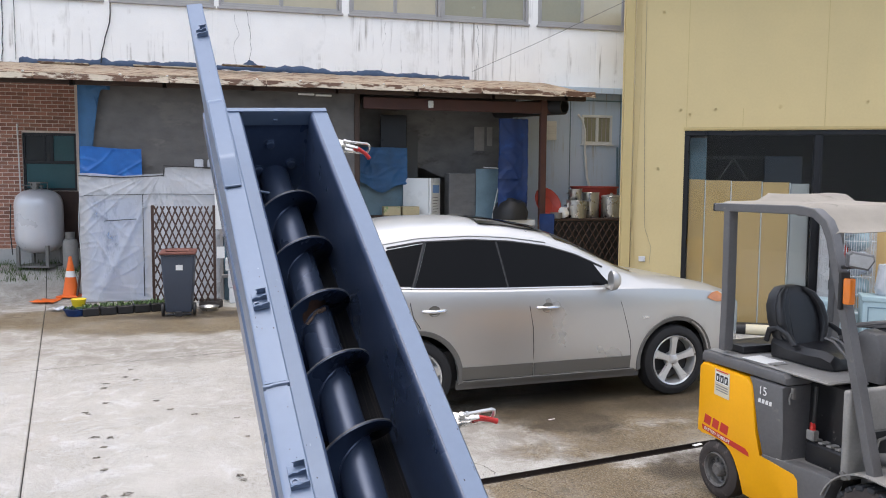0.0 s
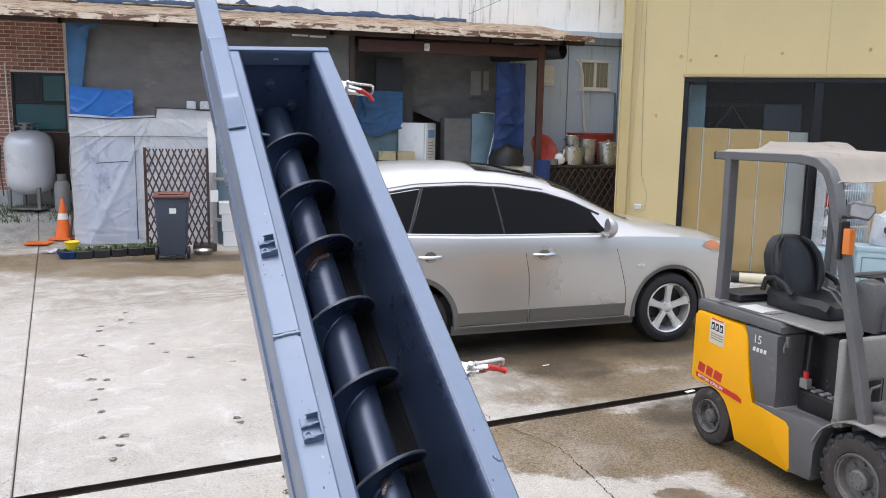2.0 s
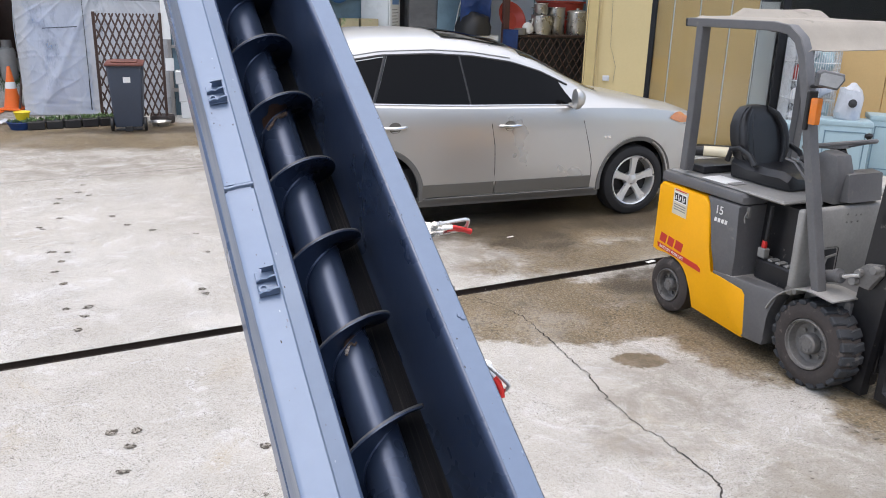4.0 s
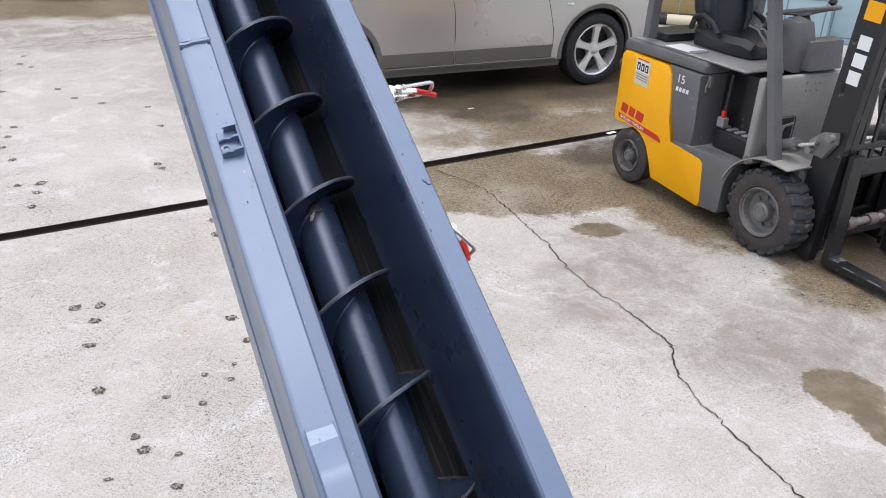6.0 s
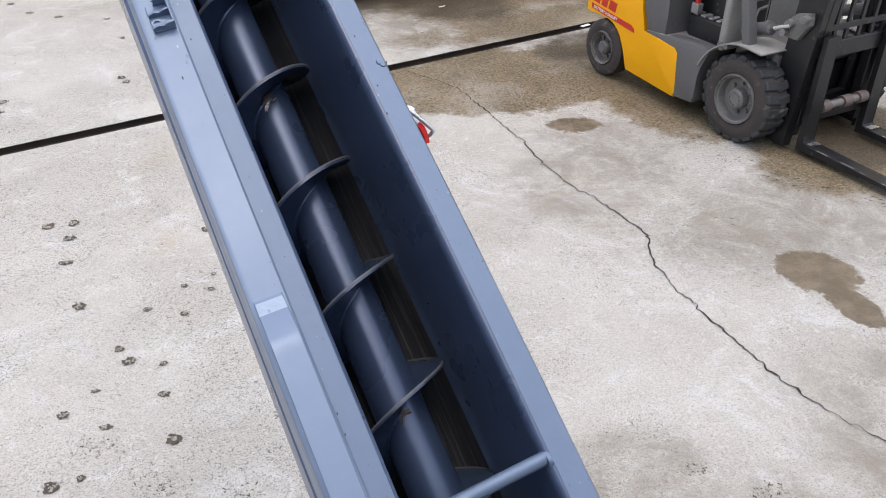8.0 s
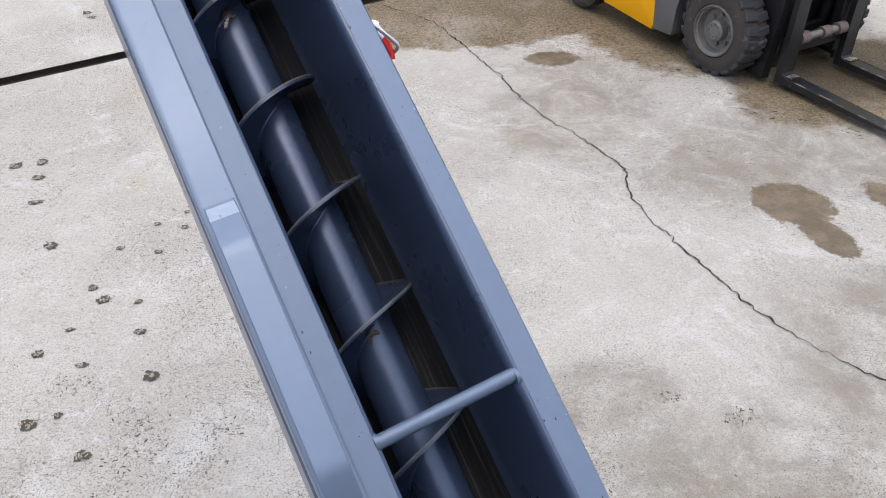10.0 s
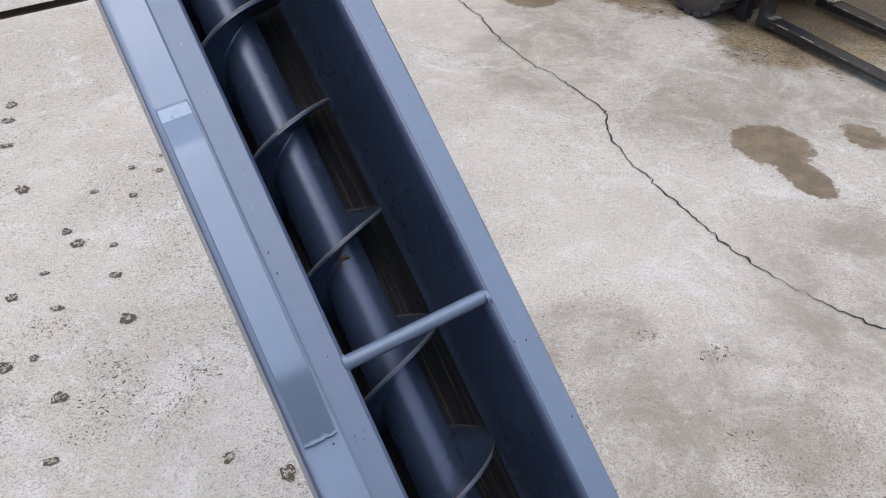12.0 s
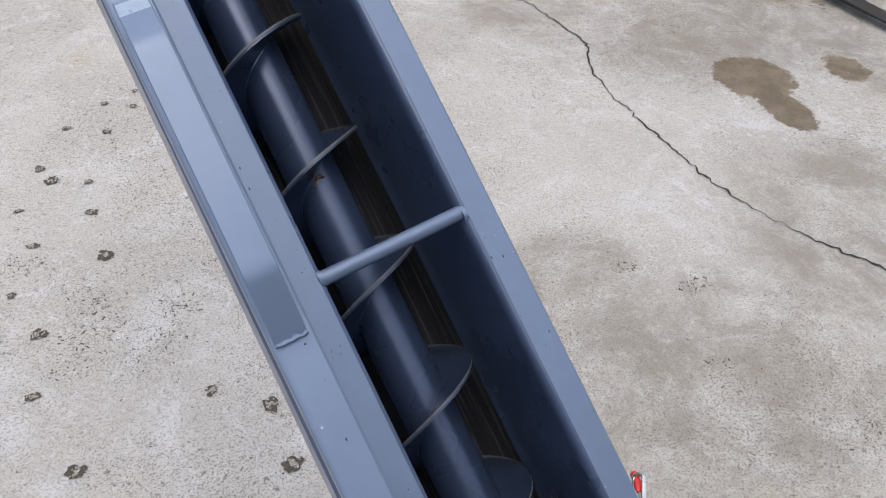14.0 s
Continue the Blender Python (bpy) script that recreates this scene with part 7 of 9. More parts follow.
def make_blue_wall():
    bm = B()
    wx0, wx1, wz0, wz1 = 6.74, 7.49, 3.06, 3.72
    for q in ((5.2, wx0, 0, 4.22), (wx1, 11.0, 0, 4.22), (wx0, wx1, 0, wz0), (wx0, wx1, wz1, 4.22)):
        box(bm, q[0], q[1], 2.30, 2.42, q[2], q[3])
    set_piece("wall_blue", bm, "bluewall", HOUSE, "pale blue-grey panel wall with seams", "wall", kind="structure")
    bm = B()
    for z in (4.045,):
        box(bm, 5.2, 11, 2.286, 2.299, z - 0.014, z + 0.014, 0.003)
    for x in (6.46, 7.70, 8.9):
        box(bm, x - 0.012, x + 0.012, 2.290, 2.299, 0.0, 4.03, 0.003)
        box(bm, x - 0.012, x + 0.012, 2.290, 2.299, 4.06, 4.21, 0.003)
    set_piece("panel_seams", bm, "tealcloth", HOUSE, "dull seams between the blue-grey panels", "trim", kind="structure")
    bm = B()
    box(bm, 5.9, 11.0, 1.95, 2.58, 4.22, 4.27, 0.008, None)
    box(bm, 5.9, 11.0, 1.93, 1.96, 4.17, 4.30, 0.006, None)
    set_piece("flashing", bm, "bluewall", HOUSE, "pale blue metal flashing over the panel wall", "flashing", kind="structure")
    w = thing("window_10", HOUSE, "small white sliding window with frosted panes", "window", kind="structure")
    bm = B()
    y = 2.27
    for q in ((wx0, wx1, wz0, wz0 + 0.06), (wx0, wx1, wz1 - 0.055, wz1), (wx0, wx0 + 0.05, wz0 + 0.06, wz1 - 0.055), (wx1 - 0.05, wx1, wz0 + 0.06, wz1 - 0.055), (7.09, 7.15, wz0 + 0.06, wz1 - 0.055)):
        box(bm, q[0], q[1], y, y + 0.09, q[2], q[3], 0.006)
    box(bm, wx0 - 0.03, wx1 + 0.03, y - 0.02, y + 0.03, wz0 - 0.03, wz0 - 0.001, 0.005)
    part("window_frame", bm, "pvc", w)
    for a, b in ((wx0 + 0.045, 7.095), (7.145, wx1 - 0.045)):
        bm = B()
        box(bm, a, b, y + 0.04, y + 0.05, wz0 + 0.055, wz1 - 0.05)
        part("pane", bm, "greyblind", w)
        bm = B()
        for k in (1, 2):
            xx = a + (b - a) * k / 3
            box(bm, xx - 0.008, xx + 0.008, y + 0.030, y + 0.039, wz0 + 0.06, wz1 - 0.055)
        part("window_bar", bm, "alframe", w)
    bm = B()
    box(bm, 5.80, 6.12, 2.262, 2.299, 3.13, 3.56, 0.01)
    for i in range(7):
        box(bm, 5.84, 6.08, 2.248, 2.264, 3.17 + 0.053 * i, 3.20 + 0.053 * i, 0.004)
    set_piece("wall_vent", bm, "pvc", HOUSE, "weathered cream louvred vent on the blue wall", "vent")
    bm = B()
    tube(bm, [(6.62, 2.24, 3.72), (6.72, 2.22, 3.60), (6.79, 2.22, 3.35), (6.80, 2.22, 2.9), (6.86, 2.22, 2.3), (6.93, 2.2, 2.05)], 0.028, 8)
    set_piece("drain_hose", bm, "pvc", HOUSE, "white ribbed hose hanging down the blue wall", "hose", True)
    bm = B()
    tube(bm, [(7.62, 2.25, 3.0), (7.64, 2.25, 2.0), (7.64, 2.25, 0.0)], 0.022, 8)
    set_piece("pole", bm, "tealcloth", HOUSE, "thin teal pole against the blue wall", "pole", True)


make_facade()
ragged_band([(-5.0, 4.46), (-3.3, 4.49), (-0.6, 4.50), (1.5, 4.47), (4.15, 4.45)], 0.06, 0.17, FY - 0.004, 1.0, "seal", "thick blue sealant smeared along the roof joint", "sealant", "sealant")
for i, (pts, w) in enumerate((([(-0.62, 4.55), (-0.58, 4.9), (-0.60, 5.3), (-0.66, 5.7)], 0.0035), ([(-0.88, 4.6), (-0.95, 4.9), (-0.85, 5.2), (-0.9, 5.6)], 0.0018), ([(4.3, 4.5), (4.35, 5.0), (4.32, 5.65)], 0.003), ([(2.15, 4.5), (2.2, 5.1), (2.26, 5.6)], 0.0016))):
    wall_line(pts, w, FY - 0.001, "crack", "wall_crack", "dark crack running down the stucco", "crack", 0.06, seed=i * 3.0)
wall_line([(-3.52, 4.5), (-3.50, 4.7), (-3.42, 5.0), (-3.32, 5.3), (-3.30, 5.9)], 0.012, FY - 0.03, "cable", "cable", "black cable hanging down the stucco wall", "cable", 0.03, "")
wall_line([(-5.3, 4.4), (-5.27, 5.0), (-5.25, 6.2)], 0.009, FY - 0.03, "cable", "cable", "black cable hanging down the stucco wall", "cable", 0.02, "")
wall_line([(-5.05, 4.5), (-5.06, 6.2)], 0.006, FY - 0.03, "cable", "cable", "thin black cable on the stucco wall", "cable", 0.02, "")
for i, x in enumerate((-1.35, 1.55, 4.9, 7.2)):
    bm = B()
    box(bm, x, x + 0.08, FY - 0.012, FY - 0.002, 4.5, 5.69, 0.003)
    set_piece("pilaster_strip", bm, "stucco", HOUSE, "faint raised strip on the stucco wall", "trim", kind="structure")
make_canopy()
make_brick_wall()
make_blue_wall()
bm = B()
tube(bm, [(4.15, 2.4, 4.60), (5.5, 1.9, 5.22), (7.4, 1.2, 6.15), (9.5, 0.6, 7.25)], 0.0045, 6)
set_piece("overhead_wire", bm, "cable", HOUSE, "thin black wire running up from the canopy roof", "wire")


# ---- what stands under and before the canopy ----
def make_porch():
    bm = B()
    box(bm, 0.6, 8.6, 0.95, 2.29, 0.0, 0.45, 0.02)
    set_piece("porch_floor", bm, "plinth", HOUSE, "raised grey concrete porch floor", "floor", kind="structure")
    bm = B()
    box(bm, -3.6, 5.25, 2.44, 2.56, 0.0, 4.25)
    set_piece("wall_inner", bm, "inside", HOUSE, "back wall under the canopy, its dimness painted into the colour", "wall", kind="structure")
    # dark shade net across the bay
    bm = B()
    sheet(bm, wavy(-3.52, 1.3, 1.9, 3.84, 90, 40, 0.50, 0.02, 3.0, 1.0, crease=0.025), 0.004)
    set_piece("shade_net", bm, "net", HOUSE, "dark brown shade net hung under the canopy", "net", True)
    bm = B()
    sheet(bm, wavy(-3.58, -3.05, 2.25, 3.84, 24, 24, 0.42, 0.03, 14, 2.0, crease=0.02, top=lambda x: 3.84, bot=lambda x: 2.25 + 1.5 * smoothstep(-3.47, -3.18, x)), 0.004)
    set_piece("blue_tarp", bm, "striptarp", HOUSE, "faded blue tarpaulin strip hung at the corner", "tarpaulin", True)
    bm = B()
    sheet(bm, wavy(-3.56, -2.54, 2.22, 2.75, 60, 30, 0.36, 0.012, 8, 3.0, crease=0.02, top=lambda x: 2.74 - 0.02 * math.sin(4 * x)), 0.004)
    set_piece("blue_tarp", bm, "tarp", HOUSE, "bright blue tarpaulin sheet above the plastic curtain", "tarpaulin", True)
    # milky plastic curtain
    bm = B()
    rows = wavy(-3.58, -1.16, 0.02, 2.3, 200, 150, 0.29, 0.014, 7.0, 4.0, crease=0.010, top=lambda x: 2.27 + 0.02 * math.sin(5 * x) if x < -2.15 else 2.40 + 0.02 * math.sin(6 * x))
    for row in rows:
        for i, (x, y, z) in enumerate(row):
            # folds fanning out from the tied corner, and slack wrinkles along the foot
            a, r = math.atan2(2.42 - z, x + 2.17), math.hypot(x + 2.17, 2.42 - z)
            fan = max(0.0, 1 - abs(noise.noise(Vector((a * 5.5, 0.35 * r, 31)))) * 5) ** 1.4 * min(1.0, 0.25 + r) / (1 + 0.5 * r)
            pull = math.exp(-((a - 2.02) / 0.045) ** 2) * min(1.0, r)
            foot = noise.noise(Vector((x * 2.2, z * 11 + 1.5 * x, 37))) * smoothstep(0.75, 0.15, z)
            row[i] = (x, y - 0.016 * fan - 0.030 * pull - 0.012 * foot, z)
    sheet(bm, rows, 0.003)
    curt = set_piece("plastic_curtain", bm, "filmsheet", HOUSE, "milky translucent plastic sheet hung as a wall", "curtain", True)
    bm = B()
    rows = [[(-3.58 + 0.05 * noise.noise(Vector((z, y, 0))) + 0.03 * math.sin(9 * y), y, z) for y in np.linspace(0.30, 1.6, 14)] for z in np.linspace(0.02, 2.25, 20)]
    sheet(bm, rows, 0.003)
    set_piece("plastic_curtain", bm, "plastic", HOUSE, "milky plastic sheet closing the side of the porch", "curtain", True)
    for pts, r in (([(-3.58, 0.27, 2.245), (-2.9, 0.265, 2.215), (-2.17, 0.26, 2.255)], 0.010), ([(-2.17, 0.26, 2.24), (-2.17, 0.26, 2.43), (-1.16, 0.26, 2.40)], 0.009), ([(-3.17, 0.235, 1.452), (-2.64, 0.235, 1.485)], 0.008), ([(-2.53, 0.246, 0.1), (-2.53, 0.246, 0.62)], 0.009), ([(-2.53, 0.268, 0.62), (-2.53, 0.275, 1.93)], 0.005), ([(-3.50, 0.262, 1.90), (-2.2, 0.262, 1.93), (-1.25, 0.262, 1.92)], 0.005)):
        bm = B()
        tube(bm, pts, r, 6)
        set_piece("curtain_rod", bm, "cable", HOUSE, "dark rod along the plastic curtain", "rod", group="rods on the curtain")
    bm = B()
    for q in ((-3.52, -1.2, 1.88, 1.91), (-2.56, -2.53, 0.7, 2.2)):
        box(bm, q[0], q[1], 0.34, 0.37, q[2], q[3], 0.004)
    set_piece("timber_screen", bm, "tealcloth", HOUSE, "thin frame behind the plastic curtain", "frame")
    # added pale backing that keeps the see-through curtain bright
    bm = B()
    box(bm, -3.54, -1.18, 0.44, 0.46, 0.02, 2.24, 0.004)
    set_piece("board_wall", bm, "paleboard", HOUSE, "pale board added behind the plastic curtain to keep it bright", "board")
    bm = B()
    box(bm, -3.46, -2.50, 0.40, 0.435, 0.02, 1.86, 0.006)
    set_piece("blue_door", bm, "paleblue", HOUSE, "pale blue door dimly seen behind the plastic", "door")
    bm = B()
    box(bm, -3.26, -2.78, 0.335, 0.385, 0.02, 0.50, 0.02)
    for v in bm.verts:
        v.co += Vector((0.02, 0, 0.03)) * noise.noise(v.co * 6)
    set_piece("blue_sack", bm, "tarp", HOUSE, "bright blue sack behind the plastic curtain", "sack")
    for x in (-1.65, -1.42):
        bm = B()
        box(bm, x, x + 0.16, 0.42, 0.47, 2.40, 2.56, 0.02)
        set_piece("paper_pack", bm, "tank", HOUSE, "small pale packet on top of the curtain frame", "packet")
    # expanding lattice gate
    g = thing("lattice_gate", HOUSE, "rusty brown expanding lattice gate standing before the curtain", "gate")
    x0, x1, y, h = -2.27, -1.31, -0.70, 1.74
    for x in (x0 - 0.03, x1):
        bm = B()
        box(bm, x, x + 0.045, y - 0.02, y + 0.03, 0.0, h + 0.02, 0.004)
        part("gate_post", bm, "lattice", g, "brown gate post")
    n, dz = 9, 0.245
    wx = (x1 - x0 - 0.045) / n
    slope = 0.5 * dz / wx * 2
    for k in range(-8, n + 8):
        for sg in (-1, 1):
            pts = []
            xs, zs = x0 + 0.02 + k * wx, 0.12 if sg > 0 else h
            xa, za, xb, zb = xs, zs, xs + (h - 0.12) / slope, (h if sg > 0 else 0.12)
            def at(x):
                return za + (zb - za) * (x - xa) / (xb - xa)
            lo, hi = max(xa, x0 + 0.02), min(xb, x1)
            if hi - lo < 0.04:
                continue
            bm = B()
            d = 0.0 if sg > 0 else 0.008
            a, b = Vector((lo, y + d, at(lo))), Vector((hi, y + d, at(hi)))
            dirv = (b - a).normalized()
            nrm = Vector((-dirv.z, 0, dirv.x)) * 0.013
            rows = [[a - nrm, a + nrm], [b - nrm, b + nrm]]
            sheet(bm, rows, 0.006)
            part("lattice_slat", bm, "lattice", g)
    # wheelie bin
    b = thing("wheelie_bin", HOUSE @ pose(-1.83, -1.30, 0, 0, 0, 0) @ Matrix.Diagonal((0.95, 1.0, 1.13, 1)), "slate-blue plastic wheelie bin with a dull red lid", "bin")
    bm = B()
    rows = []
    for z, wx_, wy_ in ((0.06, 0.205, 0.20), (0.09, 0.215, 0.215), (0.80, 0.265, 0.265), (0.86, 0.268, 0.27), (0.865, 0.285, 0.285), (0.89, 0.285, 0.285)):
        ring = [(wx_ * sx, wy_ * sy, z) for sx, sy in ((-0.9, -1), (0.9, -1), (1, -0.9), (1, 0.9), (0.9, 1), (-0.9, 1), (-1, 0.9), (-1, -0.9))]
        rows.append(ring + [ring[0]])
    sheet(bm, rows)
    bm.faces.new([bm.verts.new(p) for p in rows[0][:-1]][::-1])
    part("body", bm, "bin", b, "slate-blue plastic body", smooth=True)
    bm = B()
    box(bm, -0.295, 0.295, -0.30, 0.30, 0.892, 0.925, 0.015, pose(0, 0, 0, 1.5), 2)
    box(bm, -0.20, 0.20, -0.18, 0.2, 0.92, 0.945, 0.012)
    part("lid", bm, "binlid", b, "dull red lid", smooth=True)
    bm = B()
    tube(bm, [(-0.2, 0.32, 0.86), (0.2, 0.32, 0.86)], 0.015, 8)
    part("handle", bm, "bin", b)
    for sx in (-1, 1):
        bm = B()
        lathe(bm, [(0.0001, -0.025), (0.085, -0.025), (0.095, -0.012), (0.095, 0.012), (0.085, 0.025), (0.0001, 0.025)], 20, pose(sx * 0.255, -0.14, 0.095, 0, 90, 0))
        part("wheel", bm, "blackplastic", b, smooth=True)
    bm = B()
    tube(bm, [(-0.25, -0.14, 0.095), (0.25, -0.14, 0.095)], 0.012, 8)
    tube(bm, [(-0.2, -0.22, 0.03), (0.2, -0.22, 0.03)], 0.012, 8)
    box(bm, -0.06, 0.06, -0.24, -0.17, 0.0, 0.07, 0.006)
    part("axle", bm, "blackplastic", b)
    bm = B()
    box(bm, -0.05, 0.06, -0.002, 0.002, -0.037, 0.037, 0.0, pose(0.02, -0.2605, 0.70, 4))
    part("label", bm, "whiteprint", b, "small white label")
    # seedling trays
    rnd = random.Random(4)
    p0, p1 = Vector((-3.22, -1.10, 0)), Vector((-2.22, -0.80, 0))
    ang = math.degrees(math.atan2(p1.y - p0.y, p1.x - p0.x))
    for i in range(5):
        p = p0.lerp(p1, i / 4)
        tr = thing("seedling_tray", HOUSE @ pose(p.x, p.y, 0, 0, 0, ang), "black plastic seedling tray with small plants", "plant tray", "trays by the curtain")
        bm = B()
        box(bm, -0.12, 0.12, -0.14, 0.14, 0.0, 0.13, 0.012)
        part("tray", bm, "blackplastic", tr)
        bm = B()
        for _ in range(90):
            c = Vector((rnd.uniform(-0.11, 0.11), rnd.uniform(-0.13, 0.13), 0.13))
            a, hgt, wd = rnd.random() * 6.28, rnd.uniform(0.02, 0.07), rnd.uniform(0.008, 0.016)
            tip = c + Vector((math.cos(a) * hgt * 0.7, math.sin(a) * hgt * 0.7, hgt))
            s = Vector((-math.sin(a), math.cos(a), 0)) * wd
            mid = c.lerp(tip, 0.55)
            bm.faces.new([bm.verts.new(q) for q in (c, mid + s, tip, mid - s)])
        part("seedlings", bm, "flower", tr, "small green and whitish seedlings", kind="stuff")
    bm = B()
    lathe(bm, [(0.0001, 0.0), (0.15, 0.0), (0.20, 0.11), (0.212, 0.115), (0.205, 0.12), (0.19, 0.11), (0.14, 0.02), (0.0001, 0.02)], 28)
    basin = set_piece("basin", bm, "darktarp", HOUSE @ pose(-3.42, -1.08, 0), "dark blue plastic basin of plants on the concrete", "basin", True)
    bm = B()
    lathe(bm, [(0.0001, 0.125), (0.085, 0.125), (0.115, 0.25), (0.125, 0.255), (0.118, 0.262), (0.105, 0.25), (0.08, 0.16), (0.0001, 0.15)], 24)
    set_piece("flower_pot", bm, "yellowpot", HOUSE @ pose(-3.40, -1.03, 0), "yellow plastic pot standing in the blue basin", "pot", True)
    bm = B()
    for _ in range(120):
        a, r = rnd.random() * 6.28, rnd.uniform(0.0, 0.19)
        c = Vector((math.cos(a) * r, math.sin(a) * r, 0.10))
        bm.faces.new([bm.verts.new(c + Vector((rnd.uniform(-0.03, 0.03), rnd.uniform(-0.03, 0.03), rnd.uniform(0, 0.06)))) for _ in range(3)])
    set_piece("basin_plants", bm, "flower", HOUSE @ pose(-3.42, -1.08, 0), "small leafy plants in the basin", "plants", kind="stuff")
    bm = B()
    lathe(bm, [(0.0001, 0.005), (0.12, 0.0), (0.16, 0.07), (0.168, 0.072), (0.155, 0.065), (0.115, 0.012), (0.0001, 0.015)], 28)
    set_piece("metal_bowl", bm, "alu", HOUSE @ pose(-1.38, -0.98, 0), "dented metal bowl on the concrete by the bin", "bowl", True)
    bm = B()
    lathe(bm, [(0.0001, 0.0), (0.19, 0.0), (0.2, 0.06), (0.19, 0.12), (0.0001, 0.12)], 24, pose(-1.36, -0.62, 0.0))
    set_piece("tyre_scrap", bm, "dustytyre", HOUSE, "old flat tyre lying by the lattice gate", "tyre", True)
    # pale timber frame and boxes beside the gate
    fr = thing("leaning_screen", HOUSE, "faded teal timber frame leaning beside the gate", "frame")
    for q in ((-1.22, -1.16, 0.0, 1.9, 0.1), (-0.62, -0.56, 0.0, 1.4, 0.1), (-1.2, -0.4, 0.42, 0.48, 0.08), (-1.2, -0.4, 1.16, 1.21, 0.08)):
        bm = B()
        box(bm, q[0], q[1], q[4], q[4] + 0.05, q[2], q[3], 0.004)
        part("frame_bar", bm, "alframe", fr)
    bm = B()
    box(bm, -1.15, -0.4, 0.16, 0.19, 0.0, 1.9, 0.004)
    part("panel", bm, "tealcloth", fr, "faded teal panel")
    for i, (x, z, w, h_) in enumerate(((-1.06, 0.0, 0.3, 0.28), (-1.08, 0.28, 0.26, 0.30), (-1.12, 0.58, 0.2, 0.22))):
        bm = B()
        box(bm, x, x + w, -0.25, 0.05, z + 0.001, z + h_, 0.012)
        set_piece("white_box", bm, "fridge", HOUSE, "white foam box stacked beside the gate", "box", group="stacked boxes")
    for i, (x, za, zb) in enumerate(((-1.27, 1.35, 2.2), (-1.25, 0.85, 1.05))):
        bm = B()
        sheet(bm, wavy(x, x + 0.13, za, zb, 6, 12, -0.70, 0.01, 12, i + 8.0), 0.003)
        set_piece("paper_sheet", bm, "white", HOUSE, "white paper sheet hanging at the gate post", "paper")
    # brick-side clutter: cone, mat, tank, cylinder, stick
    cpos = Vector((-6.70, 14.34, 0.0))
    cz = ground_z(cpos)
    c = thing("traffic_cone", Matrix.Translation((cpos.x, cpos.y, cz + 0.004)), "orange traffic cone with a pale band, scuffed", "cone")
    bm = B()
    box(bm, -0.19, 0.19, -0.19, 0.19, 0, 0.03, 0.008)
    part("base", bm, "cone", c)
    bm = B()
    lathe(bm, [(0.145, 0.03), (0.105, 0.26), (0.066, 0.50), (0.026, 0.72), (0.02, 0.73), (0.0001, 0.73)], 24)
    part("cone_body", bm, "cone", c, smooth=True)
    bm = B()
    lathe(bm, [(0.0905, 0.36), (0.073, 0.47)], 24)
    part("band", bm, "whiteprint", c, "dull white band", smooth=True)
    p2 = Vector((-6.98, 13.98, 0.0))
    bm = B()
    sheet(bm, [[(x, y, 0.02 + 0.025 * noise.noise(Vector((x * 8, y * 8, 1)))) for x in np.linspace(-0.2, 0.2, 8)] for y in np.linspace(-0.18, 0.18, 8)], 0.01)
    set_piece("orange_mat", bm, "cone", Matrix.Translation((p2.x, p2.y, ground_z(p2) + 0.02)), "crumpled orange plastic sheet on the concrete", "sheet", True)
    bm = B()
    sheet(bm, [[(x, y, 0.05 + 0.05 * noise.noise(Vector((x * 11, y * 11, 4)))) for x in np.linspace(-0.13, 0.13, 9)] for y in np.linspace(-0.09, 0.09, 8)], 0.003)
    set_piece("plastic_scrap", bm, "plastic", Matrix.Translation((-6.35, 13.1, 0.0)), "crumpled clear plastic bag on the concrete", "bag", True)
    tpos = Vector((-7.77, 15.40, 0))
    tz = ground_z(tpos)
    tk = thing("gas_tank", Matrix.Translation((tpos.x, tpos.y, tz)), "upright grey steel gas storage tank on legs", "gas tank")
    bm = B()
    lathe(bm, [(0.0001, 0.26), (0.16, 0.27), (0.30, 0.31), (0.385, 0.39), (0.425, 0.50), (0.432, 0.60), (0.432, 1.17), (0.425, 1.25), (0.385, 1.36), (0.29, 1.44), (0.16, 1.48), (0.0001, 1.49)], 40)
    part("shell", bm, "tank", tk, "grey painted shell", smooth=True)
    bm = B()
    for x, y in ((-0.28, -0.28), (0.28, -0.28), (-0.28, 0.28), (0.28, 0.28)):
        box(bm, x - 0.03, x + 0.03, y - 0.03, y + 0.03, 0.0, 0.42, 0.005)
    box(bm, -0.34, 0.34, -0.34, 0.34, 0.0, 0.03, 0.005)
    part("stand", bm, "hub", tk)
    bm = B()
    lathe(bm, [(0.17, 1.60), (0.17, 1.625), (0.158, 1.625), (0.158, 1.60), (0.17, 1.60)], 20)
    for k in range(3):
        an = radians(35 + 120 * k)
        box(bm, -0.035, 0.035, -0.005, 0.005, 1.46, 1.61, 0.0, pose(0.163 * math.cos(an), 0.163 * math.sin(an), 0, 0, 0, math.degrees(an) + 90))
    for x, y, h in ((0.0, 0.0, 1.60), (-0.08, -0.04, 1.56), (0.08, -0.03, 1.57)):
        lathe(bm, [(0.018, 1.46), (0.018, h - 0.04), (0.036, h - 0.035), (0.036, h - 0.01), (0.0001, h)], 10, pose(x, y, 0))
    tube(bm, [(-0.3, -0.02, 1.56), (-0.08, -0.02, 1.55), (0.08, -0.02, 1.55)], 0.012, 6)
    part("valve_guard", bm, "hub", tk, "grey valve guard", smooth=True)
    bm = B()
    tube(bm, [(-0.36, -0.33, 0.25), (-0.42, -0.28, 0.7), (-0.40, -0.26, 1.2)], 0.01, 6)
    part("pipe", bm, "cable", tk)
    gp = HOUSE @ Vector((-4.02, 1.75, 0))
